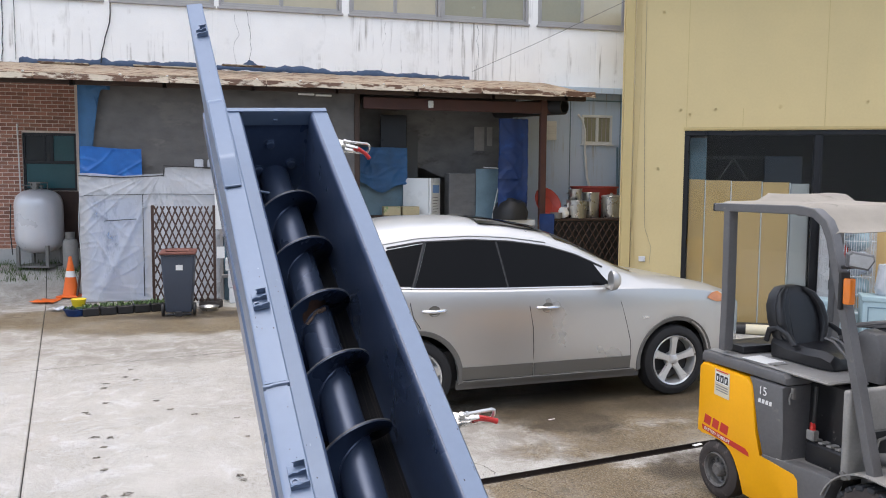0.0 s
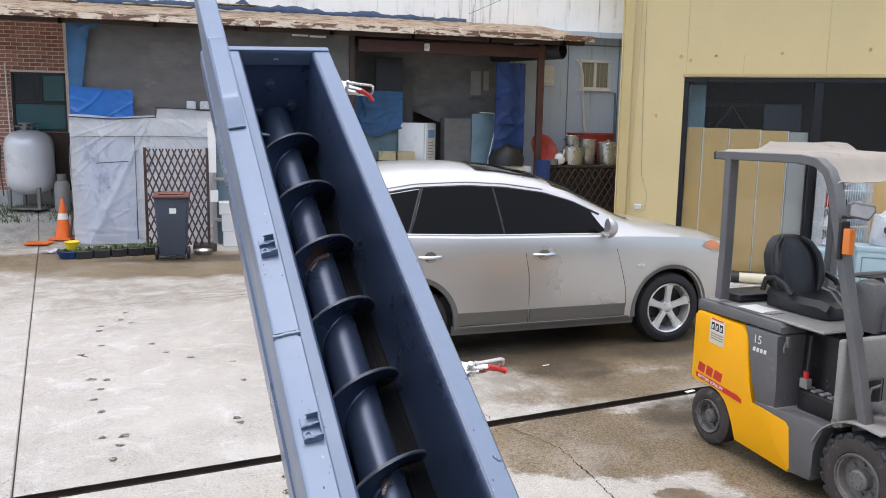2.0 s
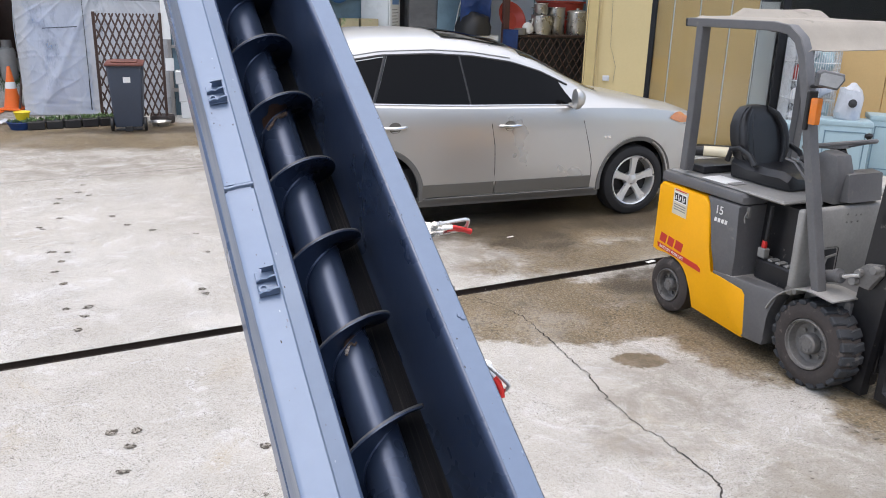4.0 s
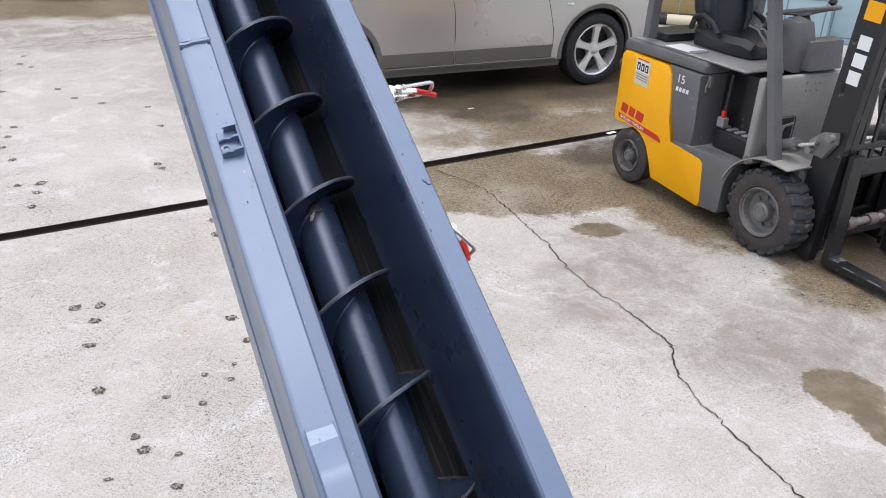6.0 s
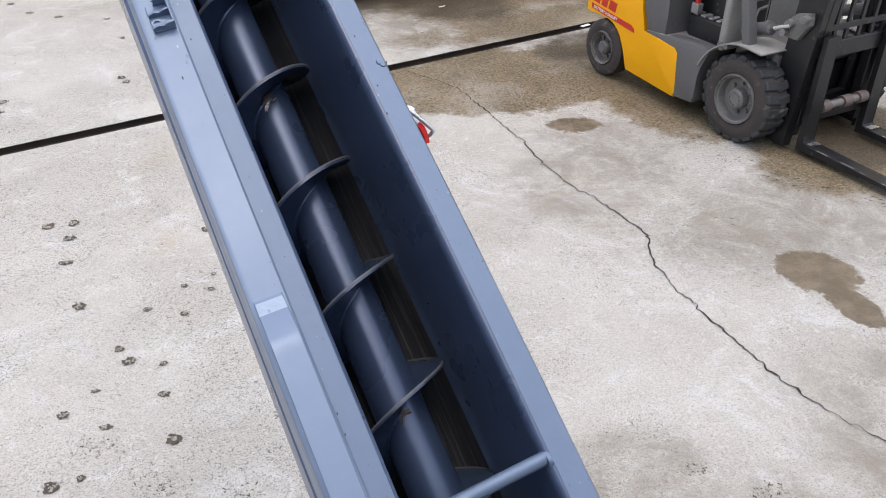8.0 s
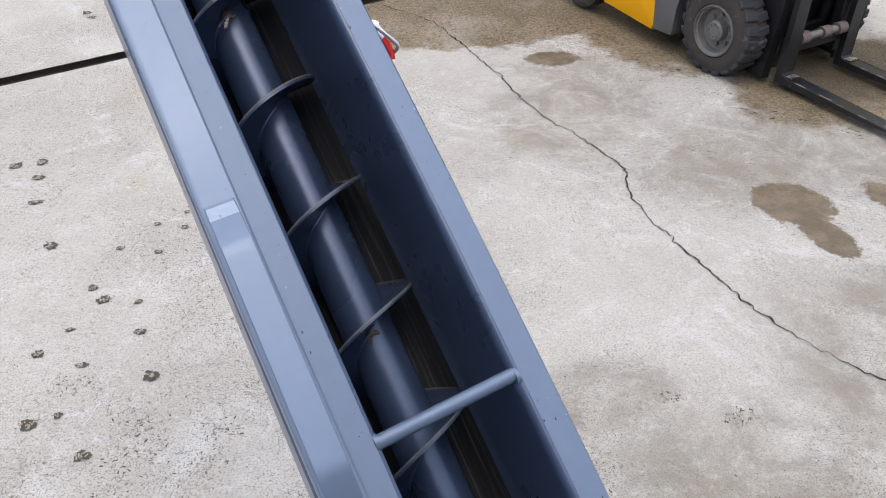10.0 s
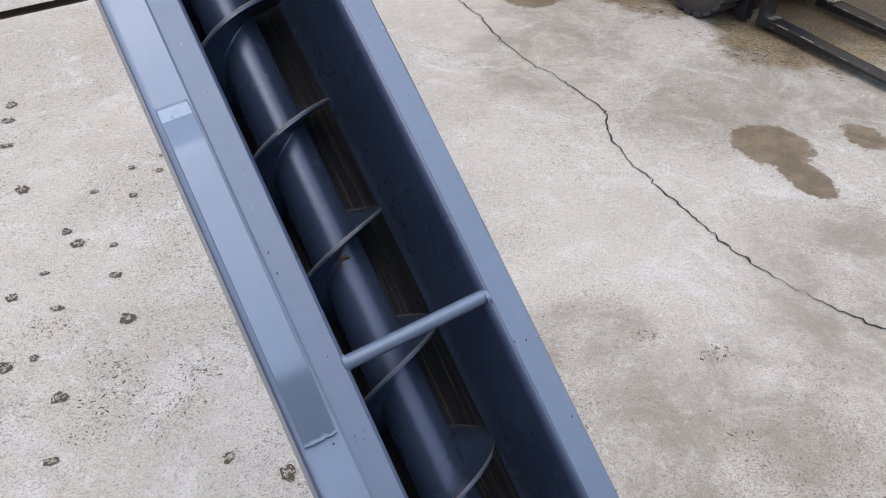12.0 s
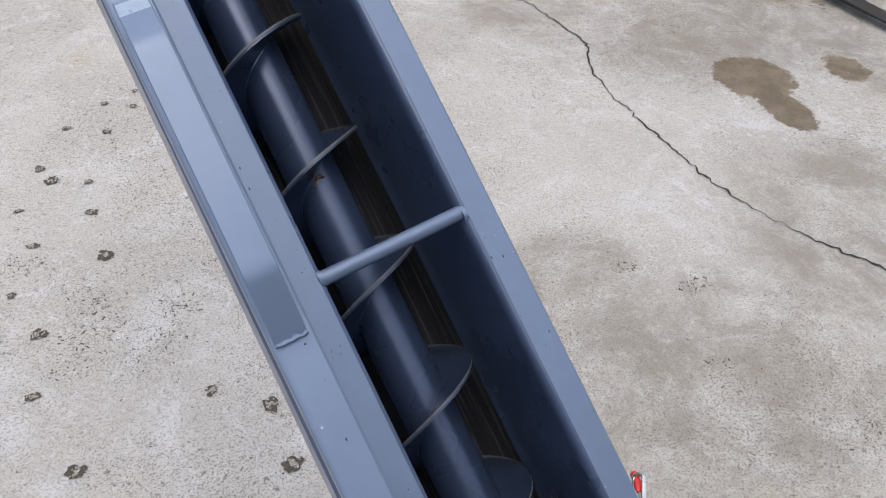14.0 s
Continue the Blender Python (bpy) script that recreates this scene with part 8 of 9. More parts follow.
    gc = thing("gas_cylinder", Matrix.Translation((gp.x, gp.y, ground_z(gp))), "small grey gas cylinder beside the brick wall", "gas cylinder")
    bm = B()
    lathe(bm, [(0.12, 0.0), (0.135, 0.03), (0.14, 0.08), (0.14, 0.50), (0.12, 0.57), (0.05, 0.61), (0.03, 0.66), (0.0001, 0.66)], 24)
    part("shell", bm, "fkdust", gc, smooth=True)
    bm = B()
    lathe(bm, [(0.085, 0.58), (0.085, 0.72), (0.075, 0.72), (0.075, 0.58)], 16)
    part("collar", bm, "hub", gc, smooth=True)
    bm = B()
    tube(bm, [(-3.72, 0.55, 0.03), (-3.66, 0.9, 0.75)], 0.022, 6)
    set_piece("stick", bm, "lattice", HOUSE, "brown stick leaning by the plastic curtain", "stick")
    # weeds along the bank
    rnd = random.Random(11)
    bm = B()
    for _ in range(2600):
        x, y = rnd.uniform(-6.6, -3.75), rnd.uniform(1.3, 2.4)
        if noise.noise(Vector((x * 1.7, y * 2.2, 0))) < -0.05 and rnd.random() < 0.8:
            continue
        w = HOUSE @ Vector((x, y, 0))
        w.z = ground_z(w)
        a, hgt = rnd.random() * 6.28, rnd.uniform(0.03, 0.14)
        d = Vector((math.cos(a), math.sin(a), 0))
        s = Vector((-d.y, d.x, 0)) * rnd.uniform(0.004, 0.010)
        tip = w + d * hgt * 0.5 + Vector((0, 0, hgt))
        bm.faces.new([bm.verts.new(q) for q in (w - s, w + s, tip)])
    set_piece("weeds", bm, "grass", Matrix(), "low weeds along the foot of the brick wall", "weeds", kind="stuff")


def make_porch_right():
    # teal cloth with darker cover
    bm = B()
    sheet(bm, wavy(1.45, 2.45, 0.45, 2.6, 24, 18, 1.35, 0.03, 9, 12.0), 0.004)
    set_piece("teal_sheet", bm, "tealcloth", HOUSE, "faded teal sheet hung across the porch", "sheet", True)
    bm = B()
    box(bm, 1.92, 2.46, 1.28, 1.33, 2.80, 3.52, 0.01)
    set_piece("notice_board", bm, "blackframe", HOUSE, "dark board hung above the blue sheet", "board")
    bm = B()
    sheet(bm, wavy(1.50, 2.46, 2.0, 2.86, 30, 30, 1.22, 0.02, 9, 13.0, crease=0.03, bot=lambda x: 2.0 + 0.12 * (1 - math.sin((x - 1.5) / 0.96 * math.pi)) + 0.05 * math.sin(9 * x)), 0.004)
    set_piece("blue_sheet", bm, "faintblue", HOUSE, "dark faded blue sheet sagging over the teal one", "sheet", True)
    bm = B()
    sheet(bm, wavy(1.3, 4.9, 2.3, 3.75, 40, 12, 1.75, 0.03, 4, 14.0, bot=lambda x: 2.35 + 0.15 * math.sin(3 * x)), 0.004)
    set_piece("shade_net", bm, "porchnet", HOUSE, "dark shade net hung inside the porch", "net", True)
    # panel and papers are coloured darker in place of the porch's shade
    for x0, x1, z0, z1, mt, lb in ((2.50, 2.78, 0.45, 3.2, "inside", "grey wall panel in the porch, painted dim"), (4.02, 4.24, 2.85, 3.35, "fkdust", "paper sheet on the porch wall, greyed to look dim"), (4.30, 4.42, 2.95, 3.35, "fkdust", "paper sheet on the porch wall, greyed to look dim")):
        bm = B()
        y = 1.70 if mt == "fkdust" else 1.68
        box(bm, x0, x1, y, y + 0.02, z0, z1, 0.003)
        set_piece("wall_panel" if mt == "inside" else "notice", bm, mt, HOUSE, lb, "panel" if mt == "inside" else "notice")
    # fridge, seen at a corner
    f = thing("fridge", HOUSE @ pose(2.78, 1.32, 0.45, 0, 0, -33), "white fridge with a printed sheet on its door", "fridge")
    bm = B()
    box(bm, -0.30, 0.26, -0.28, 0.30, 0.02, 1.80, 0.02, None, 2)
    part("body", bm, "fridge", f, smooth=True)
    bm = B()
    box(bm, 0.268, 0.31, -0.28, 0.30, 0.05, 1.80, 0.015, None, 2)
    door = part("door", bm, "fridge", f, "white fridge door", smooth=True)
    bm = B()
    box(bm, 0.3105, 0.313, -0.22, 0.24, 0.95, 1.70)
    note = part("printed_sheet", bm, "whiteprint", door, "printed sheet with a blue heading")
    bm = B()
    box(bm, 0.3135, 0.3145, -0.18, 0.20, 1.50, 1.66)
    part("heading", bm, "paleblue", door)
    for i in range(8):
        bm = B()
        box(bm, 0.3135, 0.3145, -0.18, 0.16 - 0.04 * (i % 3), 0.99 + 0.058 * i, 1.005 + 0.058 * i)
        part("print_line", bm, "fkdust", door)
    # dark cabinet, translucent sheet, thin frame
    bm = B()
    box(bm, 3.34, 3.92, 1.2, 1.6, 0.45, 2.36, 0.015)
    set_piece("dark_cabinet", bm, "porchnet", HOUSE, "dark cabinet draped in shade net", "cabinet")
    bm = B()
    sheet(bm, wavy(3.9, 4.5, 0.45, 2.45, 16, 14, 1.15, 0.02, 12, 15.0), 0.003)
    set_piece("teal_sheet", bm, "tealcloth", HOUSE, "faded translucent sheet hung beside the cabinet", "sheet", True)
    bm = B()
    tube(bm, [(4.02, 1.0, 2.48), (4.30, 1.0, 2.47), (4.42, 1.0, 2.40), (4.30, 1.0, 1.9), (4.22, 1.0, 1.5), (4.2, 1.0, 0.45)], 0.012, 6)
    set_piece("wire_stand", bm, "pvc", HOUSE, "bent white wire stand", "stand", True)
    bm = B()
    sheet(bm, wavy(4.24, 4.86, 1.5, 3.46, 30, 50, 0.70, 0.025, 11, 16.0, crease=0.025), 0.004)
    set_piece("blue_tarp", bm, "darktarp", HOUSE, "deep blue tarpaulin hanging beside the post", "tarpaulin", True)
    bm = B()
    sheet(bm, wavy(4.24, 4.72, 2.25, 3.46, 30, 40, 0.64, 0.012, 11, 17.0, crease=0.025), 0.004)
    set_piece("blue_tarp", bm, "darktarp", HOUSE, "blue tarpaulin folded over the hanging one", "tarpaulin", True)
    bm = B()
    lathe(bm, [(0.0001, 0.0), (0.36, 0.0), (0.37, 0.15), (0.30, 0.34), (0.16, 0.42), (0.0001, 0.43)], 20)
    for v in bm.verts:
        v.co *= 1 + 0.12 * noise.noise(v.co * 5)
    set_piece("cloth_cover", bm, "blackplastic", HOUSE @ pose(4.55, 0.80, 1.42), "black cover heaped on the shelf", "cover", True)
    bm = B()
    box(bm, 4.15, 5.0, 0.55, 1.05, 1.30, 1.42, 0.01)
    for x in (4.2, 4.9):
        box(bm, x, x + 0.05, 0.6, 0.65, 0.0, 1.30)
        box(bm, x, x + 0.05, 0.95, 1.0, 0.0, 1.30)
    set_piece("shelf", bm, "pvc", HOUSE, "white-topped shelf in the porch", "shelf")
    bm = B()
    box(bm, 4.90, 5.02, 1.9, 2.0, 0.45, 3.7, 0.005)
    set_piece("wall_edge", bm, "bluewall", HOUSE, "pale end board of the porch wall", "board")
    # cartons on a crate
    bm = B()
    box(bm, 1.7, 2.7, 0.85, 1.2, 0.45, 1.5, 0.01)
    set_piece("crate", bm, "darkwood", HOUSE, "dark timber crate in the porch", "crate")
    for x, mt in ((1.92, "card"), (2.30, "card")):
        bm = B()
        box(bm, x, x + 0.34, 0.86, 1.12, 1.502, 1.68, 0.006)
        set_piece("carton", bm, mt, HOUSE, "green and brown printed carton on the crate", "carton")
    # lattice table with pots
    tb = thing("lattice_table", HOUSE, "dark lattice-sided table crowded with cooking pots", "table")
    bm = B()
    box(bm, 5.25, 7.10, 0.35, 0.95, 1.40, 1.45, 0.008)
    part("tabletop", bm, "darkwood", tb)
    for x in (5.27, 7.03):
        for y in (0.37, 0.88):
            bm = B()
            box(bm, x, x + 0.05, y, y + 0.05, 0.0, 1.40, 0.004)
            part("leg", bm, "darkwood", tb)
    # added black sheet stands in for the shade under the table
    bm = B()
    box(bm, 5.30, 7.04, 0.42, 0.44, 0.0, 1.395, 0.003)
    part("back_panel", bm, "blackplastic", tb, "black sheet added for the dark space under the table")
    for k in range(-6, 14):
        for sg in (-1, 1):
            xa, za = 5.27 + 0.15 * k, (0.15 if sg > 0 else 1.38)
            xb, zb = xa + 0.75, (1.38 if sg > 0 else 0.15)
            lo, hi = max(xa, 5.27), min(xb, 7.08)
            if hi - lo < 0.05:
                continue
            f = lambda x: za + (zb - za) * (x - xa) / (xb - xa)
            bm = B()
            tube(bm, [(lo, 0.34 + 0.012 * sg, f(lo)), (hi, 0.34 + 0.012 * sg, f(hi))], 0.012, 5)
            part("lattice_slat", bm, "lattice", tb)
    rnd = random.Random(2)
    def pot(x, y, z, r, h, lid, label, tilt=0.0):
        p = thing("cooking_pot", HOUSE @ pose(x, y, z, 0, tilt, 0), label, "pot", "pots on the table")
        bm = B()
        lathe(bm, [(0.0001, 0.0), (r * 0.94, 0.0), (r, 0.02), (r, h - 0.01), (r + 0.012, h), (r + 0.008, h + 0.006), (r - 0.006, h - 0.005), (r - 0.008, 0.02), (0.0001, 0.015)], 28)
        part("body", bm, "alu", p, smooth=True)
        if lid:
            bm = B()
            lathe(bm, [(r + 0.008, h + 0.008), (r * 0.9, h + 0.03), (r * 0.3, h + 0.045), (0.03, h + 0.05), (0.03, h + 0.08), (0.0001, h + 0.082)], 28)
            part("lid", bm, "alu", p, smooth=True)
        for s in (-1, 1):
            bm = B()
            tube(bm, [(s * r, -0.05, h * 0.7), (s * (r + 0.04), -0.03, h * 0.68), (s * (r + 0.04), 0.03, h * 0.68), (s * r, 0.05, h * 0.7)], 0.008, 6)
            part("handle", bm, "hub", p, smooth=True)
    pot(5.88, 0.55, 1.452, 0.22, 0.36, False, "wide dented aluminium pot on the lattice table", 4)
    pot(6.28, 0.72, 1.452, 0.18, 0.52, False, "tall aluminium pot on the lattice table")
    pot(6.70, 0.60, 1.452, 0.21, 0.44, True, "lidded aluminium pot on the lattice table")
    pot(5.92, 0.66, 1.82, 0.14, 0.22, False, "small shiny pot stacked on a wide one", -3)
    bm = B()
    lathe(bm, [(0.0001, 0.0), (0.09, 0.0), (0.11, 0.05), (0.09, 0.15), (0.05, 0.19), (0.0001, 0.2)], 20)
    tube(bm, [(0.08, 0, 0.08), (0.16, 0, 0.13), (0.2, 0, 0.19)], 0.016, 8)
    set_piece("kettle", bm, "pvc", HOUSE @ pose(5.60, 0.45, 1.50, 0, -30, 20), "small white kettle tipped over on the table", "kettle", True)
    bm = B()
    lathe(bm, [(0.0001, 0.0), (0.20, 0.0), (0.31, 0.14), (0.325, 0.145), (0.30, 0.14), (0.19, 0.02), (0.0001, 0.02)], 30)
    set_piece("red_basin", bm, "redplastic", HOUSE @ pose(5.24, 0.70, 1.72, 62, 0, 18), "red plastic basin leaning behind the post", "basin", True)
    bm = B()
    lathe(bm, [(0.0001, 0.0), (0.42, 0.0), (0.50, 0.60), (0.53, 0.61), (0.53, 0.64), (0.47, 0.64), (0.40, 0.03), (0.0001, 0.03)], 32)
    set_piece("red_tub", bm, "redplastic", HOUSE @ pose(6.72, 1.50, 1.46), "large red-brown plastic tub behind the pots", "tub", True)
    bm = B()
    box(bm, 6.1, 7.4, 1.1, 2.0, 0.45, 1.46, 0.01)
    set_piece("crate", bm, "darkwood", HOUSE, "dark crate bearing a red tub", "crate")
    bm = B()
    sheet(bm, wavy(5.0, 5.3, 1.05, 1.55, 8, 10, 0.30, 0.02, 15, 20.0), 0.01)
    set_piece("blue_bag", bm, "darktarp", HOUSE, "small blue printed bag hanging at the table", "bag", True)
    bm = B()
    lathe(bm, [(0.0001, 0.0), (0.11, 0.0), (0.12, 0.12), (0.0001, 0.12)], 20)
    set_piece("tin", bm, "hub", HOUSE @ pose(5.40, 0.42, 1.452), "dull metal tin on the table", "tin", True)


make_porch()
make_porch_right()

# ---- the yellow building: local x along its front, y inward ----
def make_shed():
    wx0, wx1, wz1 = 0.03, 5.2, 2.975
    bm = B()
    for q in ((-0.72, wx0, 0, 6.0), (wx1, 9.0, 0, 6.0), (wx0, wx1, wz1, 6.0)):
        box(bm, q[0], q[1], 0.0, 0.22, q[2], q[3])
    set_piece("wall_yellow", bm, "ywall", SHED, "cream-yellow panel wall with faint joints", "wall", kind="structure")
    for name, q in (("wall_yellow_west", (-0.72, -0.50, 0.22, 7.0)), ("wall_yellow_east", (8.8, 9.0, 0.22, 7.0)), ("wall_yellow_back", (-0.72, 9.0, 7.0, 7.2))):
        bm = B()
        box(bm, *q, 0, 6.0)
        set_piece(name, bm, "ywall", SHED, "plain cream-yellow outer wall", "wall", kind="structure")
    bm = B()
    box(bm, -0.9, 9.2, -0.85, 7.4, 6.0, 6.2, 0.02)
    set_piece("roof_yellow", bm, "plinth", SHED, "flat roof of the yellow building", "roof", kind="structure")
    bm = B()
    box(bm, -0.88, -0.735, -0.10, 0.16, 0.0, 6.0, 0.01)
    set_piece("corner_trim", bm, "ytrim", SHED, "ochre corner pilaster of the yellow wall", "trim", kind="structure")
    bm = B()
    box(bm, -0.905, -0.882, -0.06, 0.12, 0.0, 6.0, 0.004)
    set_piece("downpipe", bm, "ywall", SHED, "pale yellow strip down the corner", "trim", kind="structure")
    bm = B()
    for x in (0.05, 1.98, 3.9):
        box(bm, x - 0.004, x + 0.004, -0.003, 0.0, wz1 + 0.06, 6.0)
    box(bm, 0.85, 0.858, -0.003, 0.0, wz1 + 0.06, 3.3)
    box(bm, wx0 - 0.02, wx1 + 0.1, -0.02, -0.001, wz1 + 0.01, wz1 + 0.05, 0.003)
    set_piece("wall_joints", bm, "ytrim", SHED, "thin joints and drip edge on the yellow wall", "trim", kind="structure")
    for x, z in ((-0.04, 3.28), (0.46, 3.29), (1.37, 3.32), (2.54, 3.37), (-0.35, 2.41), (-0.32, 4.74), (-0.55, 1.03), (0.10, 3.22)):
        bm = B()
        lathe(bm, [(0.030, 0.0), (0.030, 0.006), (0.018, 0.010), (0.016, -0.004), (0.0001, -0.004)], 14, pose(x, 0.0, z, 90))
        set_piece("anchor_cap", bm, "ywall", SHED, "small round anchor cap on the yellow wall", "cap", True, "anchor caps")
    for k, pts in enumerate(([(-0.66, 0.9), (-0.70, 1.6), (-0.66, 2.6), (-0.63, 3.6), (-0.66, 5.5)], [(-0.44, 0.95), (-0.42, 1.2), (-0.52, 1.5), (-0.55, 2.5), (-0.57, 3.4), (-0.58, 5.5)])):
        bm = B()
        tube(bm, [(x, -0.012, z) for x, z in pts], 0.0026, 6)
        set_piece("cable", bm, "hub" if k else "ytrim", SHED, "thin grey cable running down the yellow wall", "cable", True)
    bm = B()
    box(bm, -0.60, -0.50, -0.05, 0.0, 0.98, 1.06, 0.008)
    set_piece("socket", bm, "paleboard", SHED, "small weathered socket low on the yellow wall", "socket")
    # shop window
    w = thing("window_11", SHED, "large shop window in a black metal frame", "window", kind="structure")
    bm = B()
    for q in ((wx0, wx1, wz1 - 0.07, wz1), (wx0, wx0 + 0.07, 0, wz1 - 0.07), (wx1 - 0.07, wx1, 0, wz1 - 0.07), (1.86, 1.95, 0, wz1 - 0.07), (3.7, 3.78, 0, wz1 - 0.07), (wx0 + 0.07, 1.86, 0, 0.08), (1.95, 3.7, 0, 0.08), (3.78, wx1 - 0.07, 0, 0.08)):
        box(bm, q[0], q[1], 0.02, 0.12, q[2], q[3], 0.006)
    part("window_frame", bm, "blackframe", w, "black metal frame")
    for a, b in ((wx0 + 0.06, 1.87), (1.94, 3.71), (3.77, wx1 - 0.06)):
        bm = B()
        box(bm, a, b, 0.06, 0.072, 0.07, wz1 - 0.06)
        p = part("pane", bm, "glass", w, "clear glass pane")
        p.visible_shadow = False
    bm = B()
    box(bm, 1.945, 1.975, 0.03, 0.11, 0.08, wz1 - 0.07, 0.004)
    part("sash", bm, "blackframe", w)
    # room behind, with its dimness put into the plaster colour
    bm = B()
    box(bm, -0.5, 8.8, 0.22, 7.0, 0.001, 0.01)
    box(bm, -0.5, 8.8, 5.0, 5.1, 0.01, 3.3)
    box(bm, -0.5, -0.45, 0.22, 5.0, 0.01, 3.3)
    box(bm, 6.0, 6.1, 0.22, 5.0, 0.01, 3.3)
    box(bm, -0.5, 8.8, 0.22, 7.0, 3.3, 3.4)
    set_piece("inner_room", bm, "inside", SHED, "plain room behind the shop window, its dimness painted as dark plaster", "room", kind="structure")
    # insulation boards behind the left pane
    xs = [0.12, 0.37, 0.745, 1.185, 1.575]
    for i, (a, b) in enumerate(zip(xs, xs[1:])):
        bm = B()
        box(bm, a + 0.004, b - 0.018, 0.14, 0.18, 0.01, 2.245 - 0.012 * i, 0.004)
        set_piece("insulation_board", bm, "board", SHED, "tan insulation board standing behind the glass", "board", group="boards behind the glass")
        bm = B()
        box(bm, b - 0.012, b + 0.002, 0.138, 0.18, 0.01, 2.24 - 0.012 * i, 0.002)
        set_piece("board_edge", bm, "whiteprint", SHED, "white foam edge of a board", "board edge", group="board edges")
    bm = B()
    box(bm, 1.59, 1.84, 0.15, 0.19, 0.01, 2.19, 0.004)
    set_piece("grey_board", bm, "plinth", SHED, "grey sheet standing beside the tan boards", "board")
    # stored sheets take darker colours to imitate the room's weak light
    for x0, x1, y0, z0, z1, mt, lb in ((0.13, 0.38, 0.30, 0.01, 2.88, "tealcloth", "teal sheet standing in the room, dulled to look dim"), (1.30, 1.85, 0.8, 0.01, 2.62, "bin", "sheet goods in the room, coloured dark to look dim")):
        bm = B()
        box(bm, x0, x1, y0, y0 + 0.03, z0, z1, 0.004)
        set_piece("stored_sheet", bm, mt, SHED, lb, "sheet")
    bm = B()
    for q in ((0.4, 1.4, 2.58, 2.63), (0.4, 1.4, 2.2, 2.24), (0.4, 0.45, 0.01, 2.58), (1.35, 1.40, 0.01, 2.58)):
        box(bm, q[0], q[1], 1.0, 1.05, q[2], q[3])
    tube(bm, [(0.62, 1.0, 2.24), (0.85, 1.0, 2.58)], 0.02, 6)
    tube(bm, [(0.85, 1.0, 2.58), (1.08, 1.0, 2.24)], 0.02, 6)
    set_piece("rack", bm, "fkgrey", SHED, "dark steel rack in the dim room", "rack")
    # boards and goods before the right pane
    for x0, x1, y0, h in ((2.45, 3.35, -0.10, 1.62), (3.36, 4.4, -0.09, 1.70)):
        bm = B()
        box(bm, x0, x1, y0, y0 + 0.05, 0.01, h, 0.004)
        set_piece("insulation_board", bm, "board", SHED, "tan insulation board leaning before the window", "board", group="boards before the glass")
    cr = thing("wire_crate", SHED @ pose(1.98, -0.62, 0.40, 0, 0, 6), "tall grey wire crate holding plastic bags", "crate")
    for x0, x1, y0, y1, nm in ((0, 0.62, 0, 0, "front"), (0, 0.62, 0.42, 0.42, "back"), (0, 0, 0, 0.42, "side"), (0.62, 0.62, 0, 0.42, "side")):
        bm = B()
        L = max(x1 - x0, y1 - y0)
        k = int(L / 0.032)
        for i in range(k + 1):
            s = i / k
            x, y = x0 + (x1 - x0) * s, y0 + (y1 - y0) * s
            tube(bm, [(x, y, 0), (x, y, 1.32)], 0.0048, 4)
        for z in (0.0, 0.25, 0.5, 0.75, 1.0, 1.32):
            tube(bm, [(x0, y0, z), (x1, y1, z)], 0.006, 4)
        part("wire_panel", bm, "wire", cr, kind="stuff")
    rnd = random.Random(9)
    for i in range(7):
        bm = B()
        bmesh.ops.create_icosphere(bm, subdivisions=3, radius=rnd.uniform(0.13, 0.18))
        for v in bm.verts:
            v.co *= 1 + 0.35 * noise.noise(v.co * 9 + Vector((i, 0, 0)))
        mt = ("plastic", "lightblue", "white", "plastic", "redplastic", "lightblue", "plastic")[i]
        set_piece("plastic_bag", bm, mt, SHED @ pose(2.15 + 0.28 * (i % 2), -0.42 + 0.05 * (i % 3), 0.58 + 0.165 * i), "crumpled plastic bag packed in the wire crate", "bag", True, "bags in the crate")
    bm = B()
    box(bm, 1.95, 2.65, -0.65, -0.15, 0.01, 0.40, 0.015)
    set_piece("storage_tub", bm, "lightblue", SHED, "pale blue plastic box under the wire crate", "box")
    for x0, y0, w_, d_, h in ((2.25, -1.35, 0.62, 0.42, 0.72), (2.92, -1.15, 0.6, 0.4, 0.78), (1.75, -1.1, 0.40, 0.36, 0.62)):
        b = thing("storage_box", SHED @ pose(x0, y0, 0, 0, 0, -8), "pale blue plastic storage box on the concrete", "box", "storage boxes")
        bm = B()
        box(bm, 0, w_, 0, d_, 0.0, h, 0.02, None, 2)
        part("body", bm, "lightblue", b, smooth=True)
        bm = B()
        box(bm, -0.012, w_ + 0.012, -0.012, d_ + 0.012, h - 0.06, h + 0.01, 0.012, None, 2)
        part("rim", bm, "lightblue", b, smooth=True)
        bm = B()
        for q in ((0.06, w_ - 0.06, 0.08, 0.095), (0.06, w_ - 0.06, h - 0.14, h - 0.125), (0.06, 0.075, 0.095, h - 0.14), (w_ - 0.075, w_ - 0.06, 0.095, h - 0.14)):
            box(bm, q[0], q[1], -0.006, 0.001, q[2], q[3])
        part("moulding", bm, "tealcloth", b)
    bm = B()
    lathe(bm, [(0.0001, 0.0), (0.16, 0.0), (0.175, 0.08), (0.17, 0.26), (0.13, 0.36), (0.05, 0.42), (0.0001, 0.43)], 24)
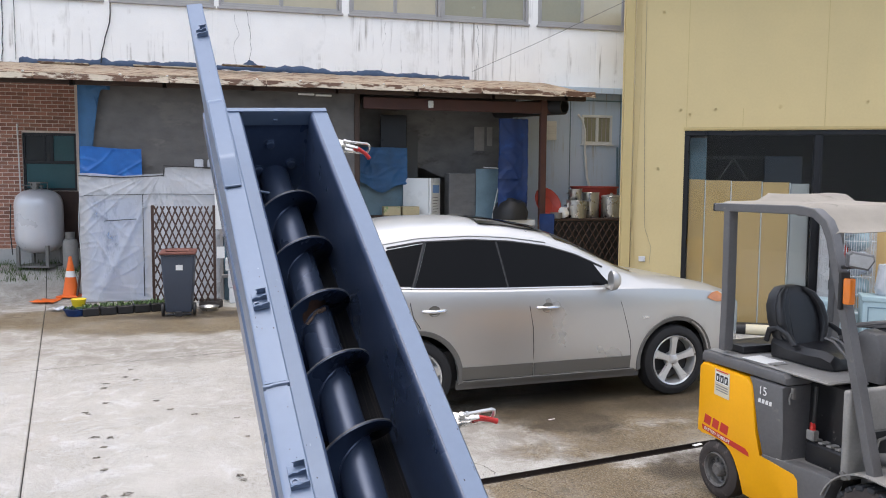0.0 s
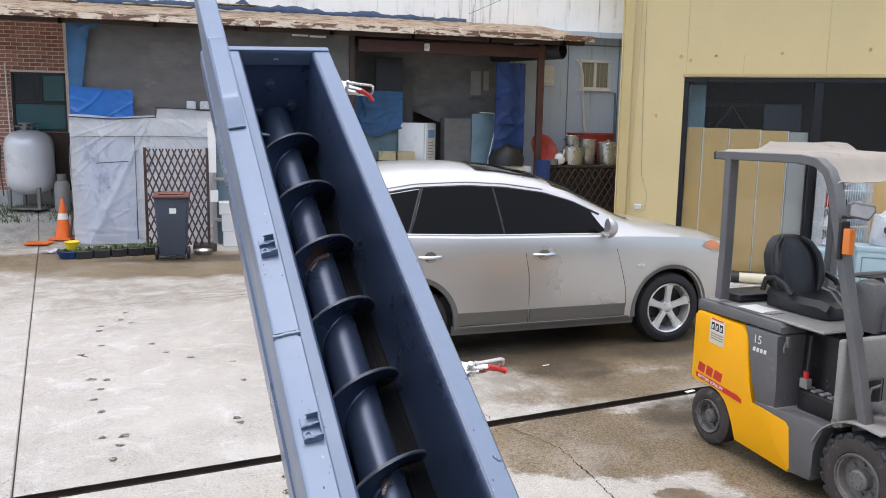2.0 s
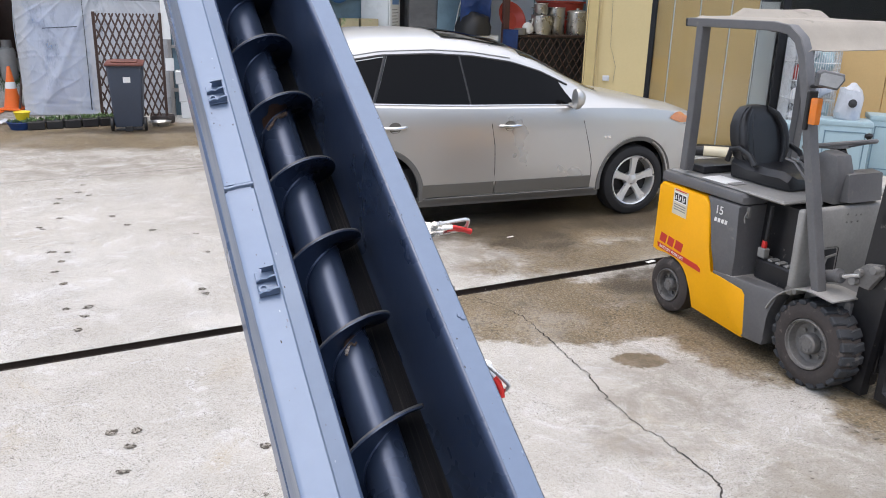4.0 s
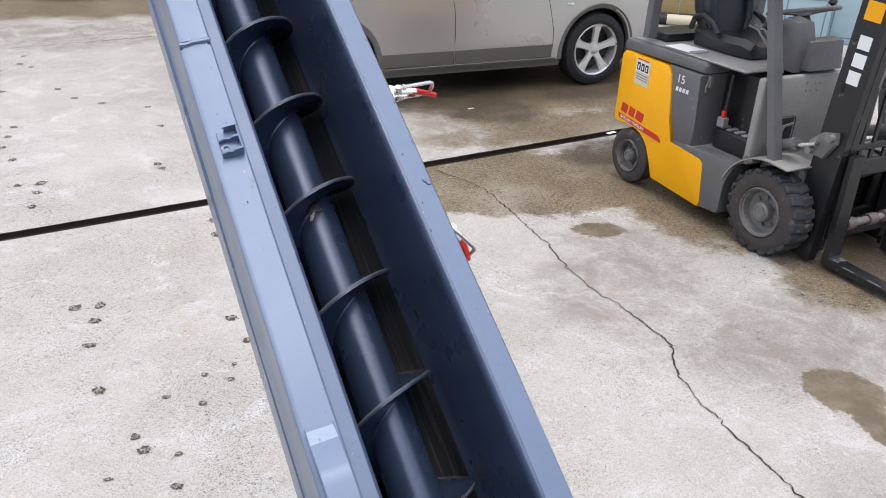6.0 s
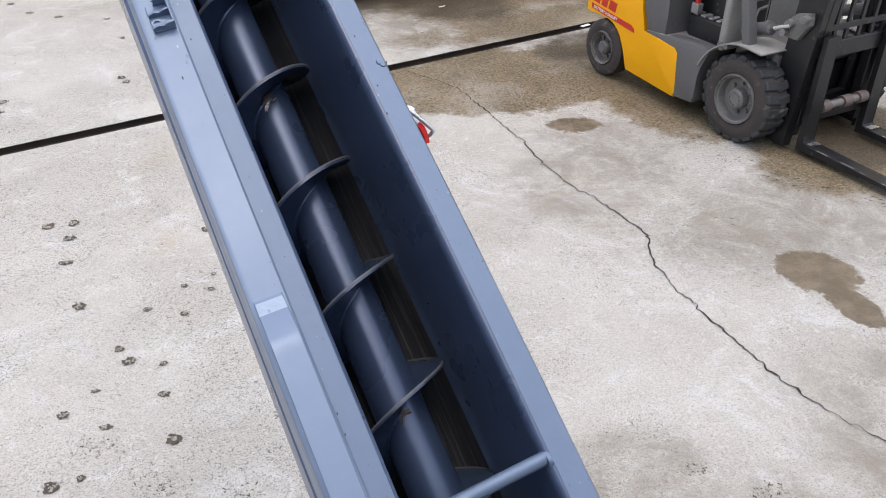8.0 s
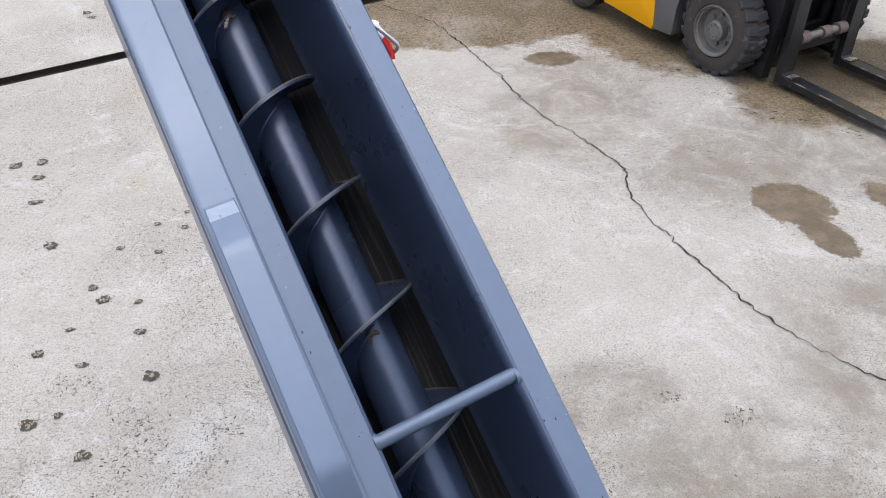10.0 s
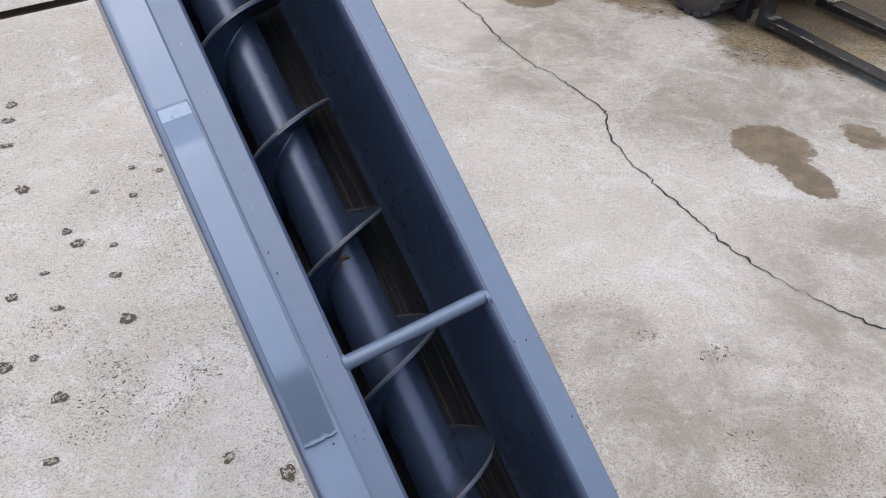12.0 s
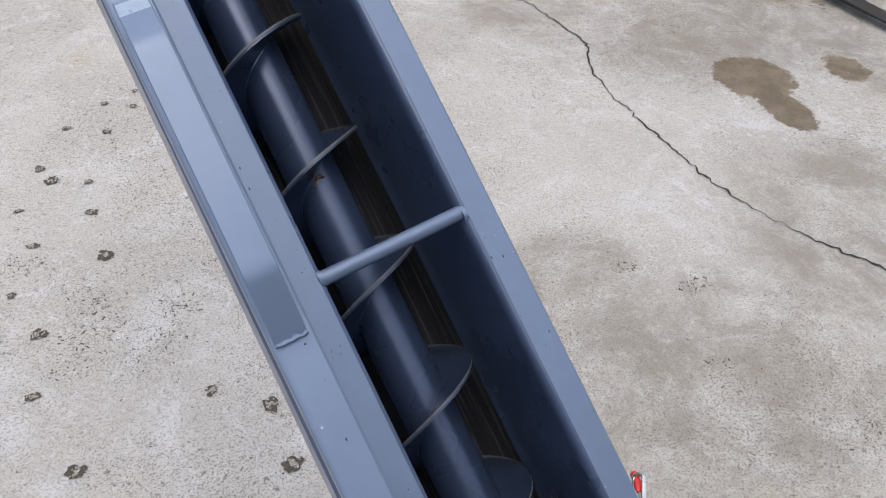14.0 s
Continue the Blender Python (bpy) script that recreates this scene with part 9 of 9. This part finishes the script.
    for v in bm.verts:
        v.co *= 1 + 0.22 * noise.noise(v.co * 7)
    set_piece("white_sack", bm, "plastic", SHED @ pose(2.62, -1.15, 0.735), "white plastic sack with dark marks on a box", "sack", True)
    bm = B()
    lathe(bm, [(0.0001, 0.0), (0.05, 0.004), (0.055, 0.02), (0.0001, 0.03)], 14)
    set_piece("saucepan_lid", bm, "blackplastic", SHED @ pose(2.60, -1.335, 0.95, 80, 0, 0), "round black lid lying on the white sack", "lid", True)
    # pipe on the ground
    bm = B()
    lathe(bm, [(0.0001, 0.0), (0.075, 0.0), (0.075, 0.95), (0.06, 0.95), (0.06, 0.9), (0.0001, 0.9)], 20, pose(0.62, -0.42, 0.076, 0, 90, -6))
    pp = set_piece("pipe", bm, "pipe", SHED, "cream plastic pipe lying on the concrete", "pipe", True)
    bm = B()
    lathe(bm, [(0.079, 0.0), (0.079, 0.32), (0.0785, 0.32)], 20, pose(0.62, -0.42, 0.078, 0, 90, -6))
    part("sleeve", bm, "blackplastic", pp, "black sleeve on the pipe", smooth=True)
    bm = B()
    sheet(bm, [[(x, y, 0.05 + 0.04 * noise.noise(Vector((x * 6, y * 6, 3)))) for x in np.linspace(0.3, 1.5, 14)] for y in np.linspace(-0.25, -0.02, 6)], 0.01)
    set_piece("ground_sheet", bm, "fkblack", SHED, "dark folded sheet at the foot of the window", "sheet", True)


make_shed()
bm = B()
box(bm, 0, 0.10, 0, 0.035, 0, 0.004, 0.001)
set_piece("paper_scrap", bm, "white", pose(2.19, 6.46, 0.006, 0, 0, 35), "white paper scrap beside the drain slot", "paper")
bm = B()
box(bm, 0, 0.07, 0, 0.015, 0, 0.004, 0.001)
set_piece("paper_scrap", bm, "white", pose(1.06, 7.17, 0.006, 0, 0, 30), "tiny white scrap on the damp concrete", "paper")


# plain unseen wall added behind the eye to dim reflections and skylight
bm = B()
box(bm, -14, 14, -4.3, -4.0, 0, 5.0)
set_piece("wall_workshop", bm, "inside_yard", plan(0, 0, 12), "plain grey wall added out of view to darken reflections", "wall", kind="structure")
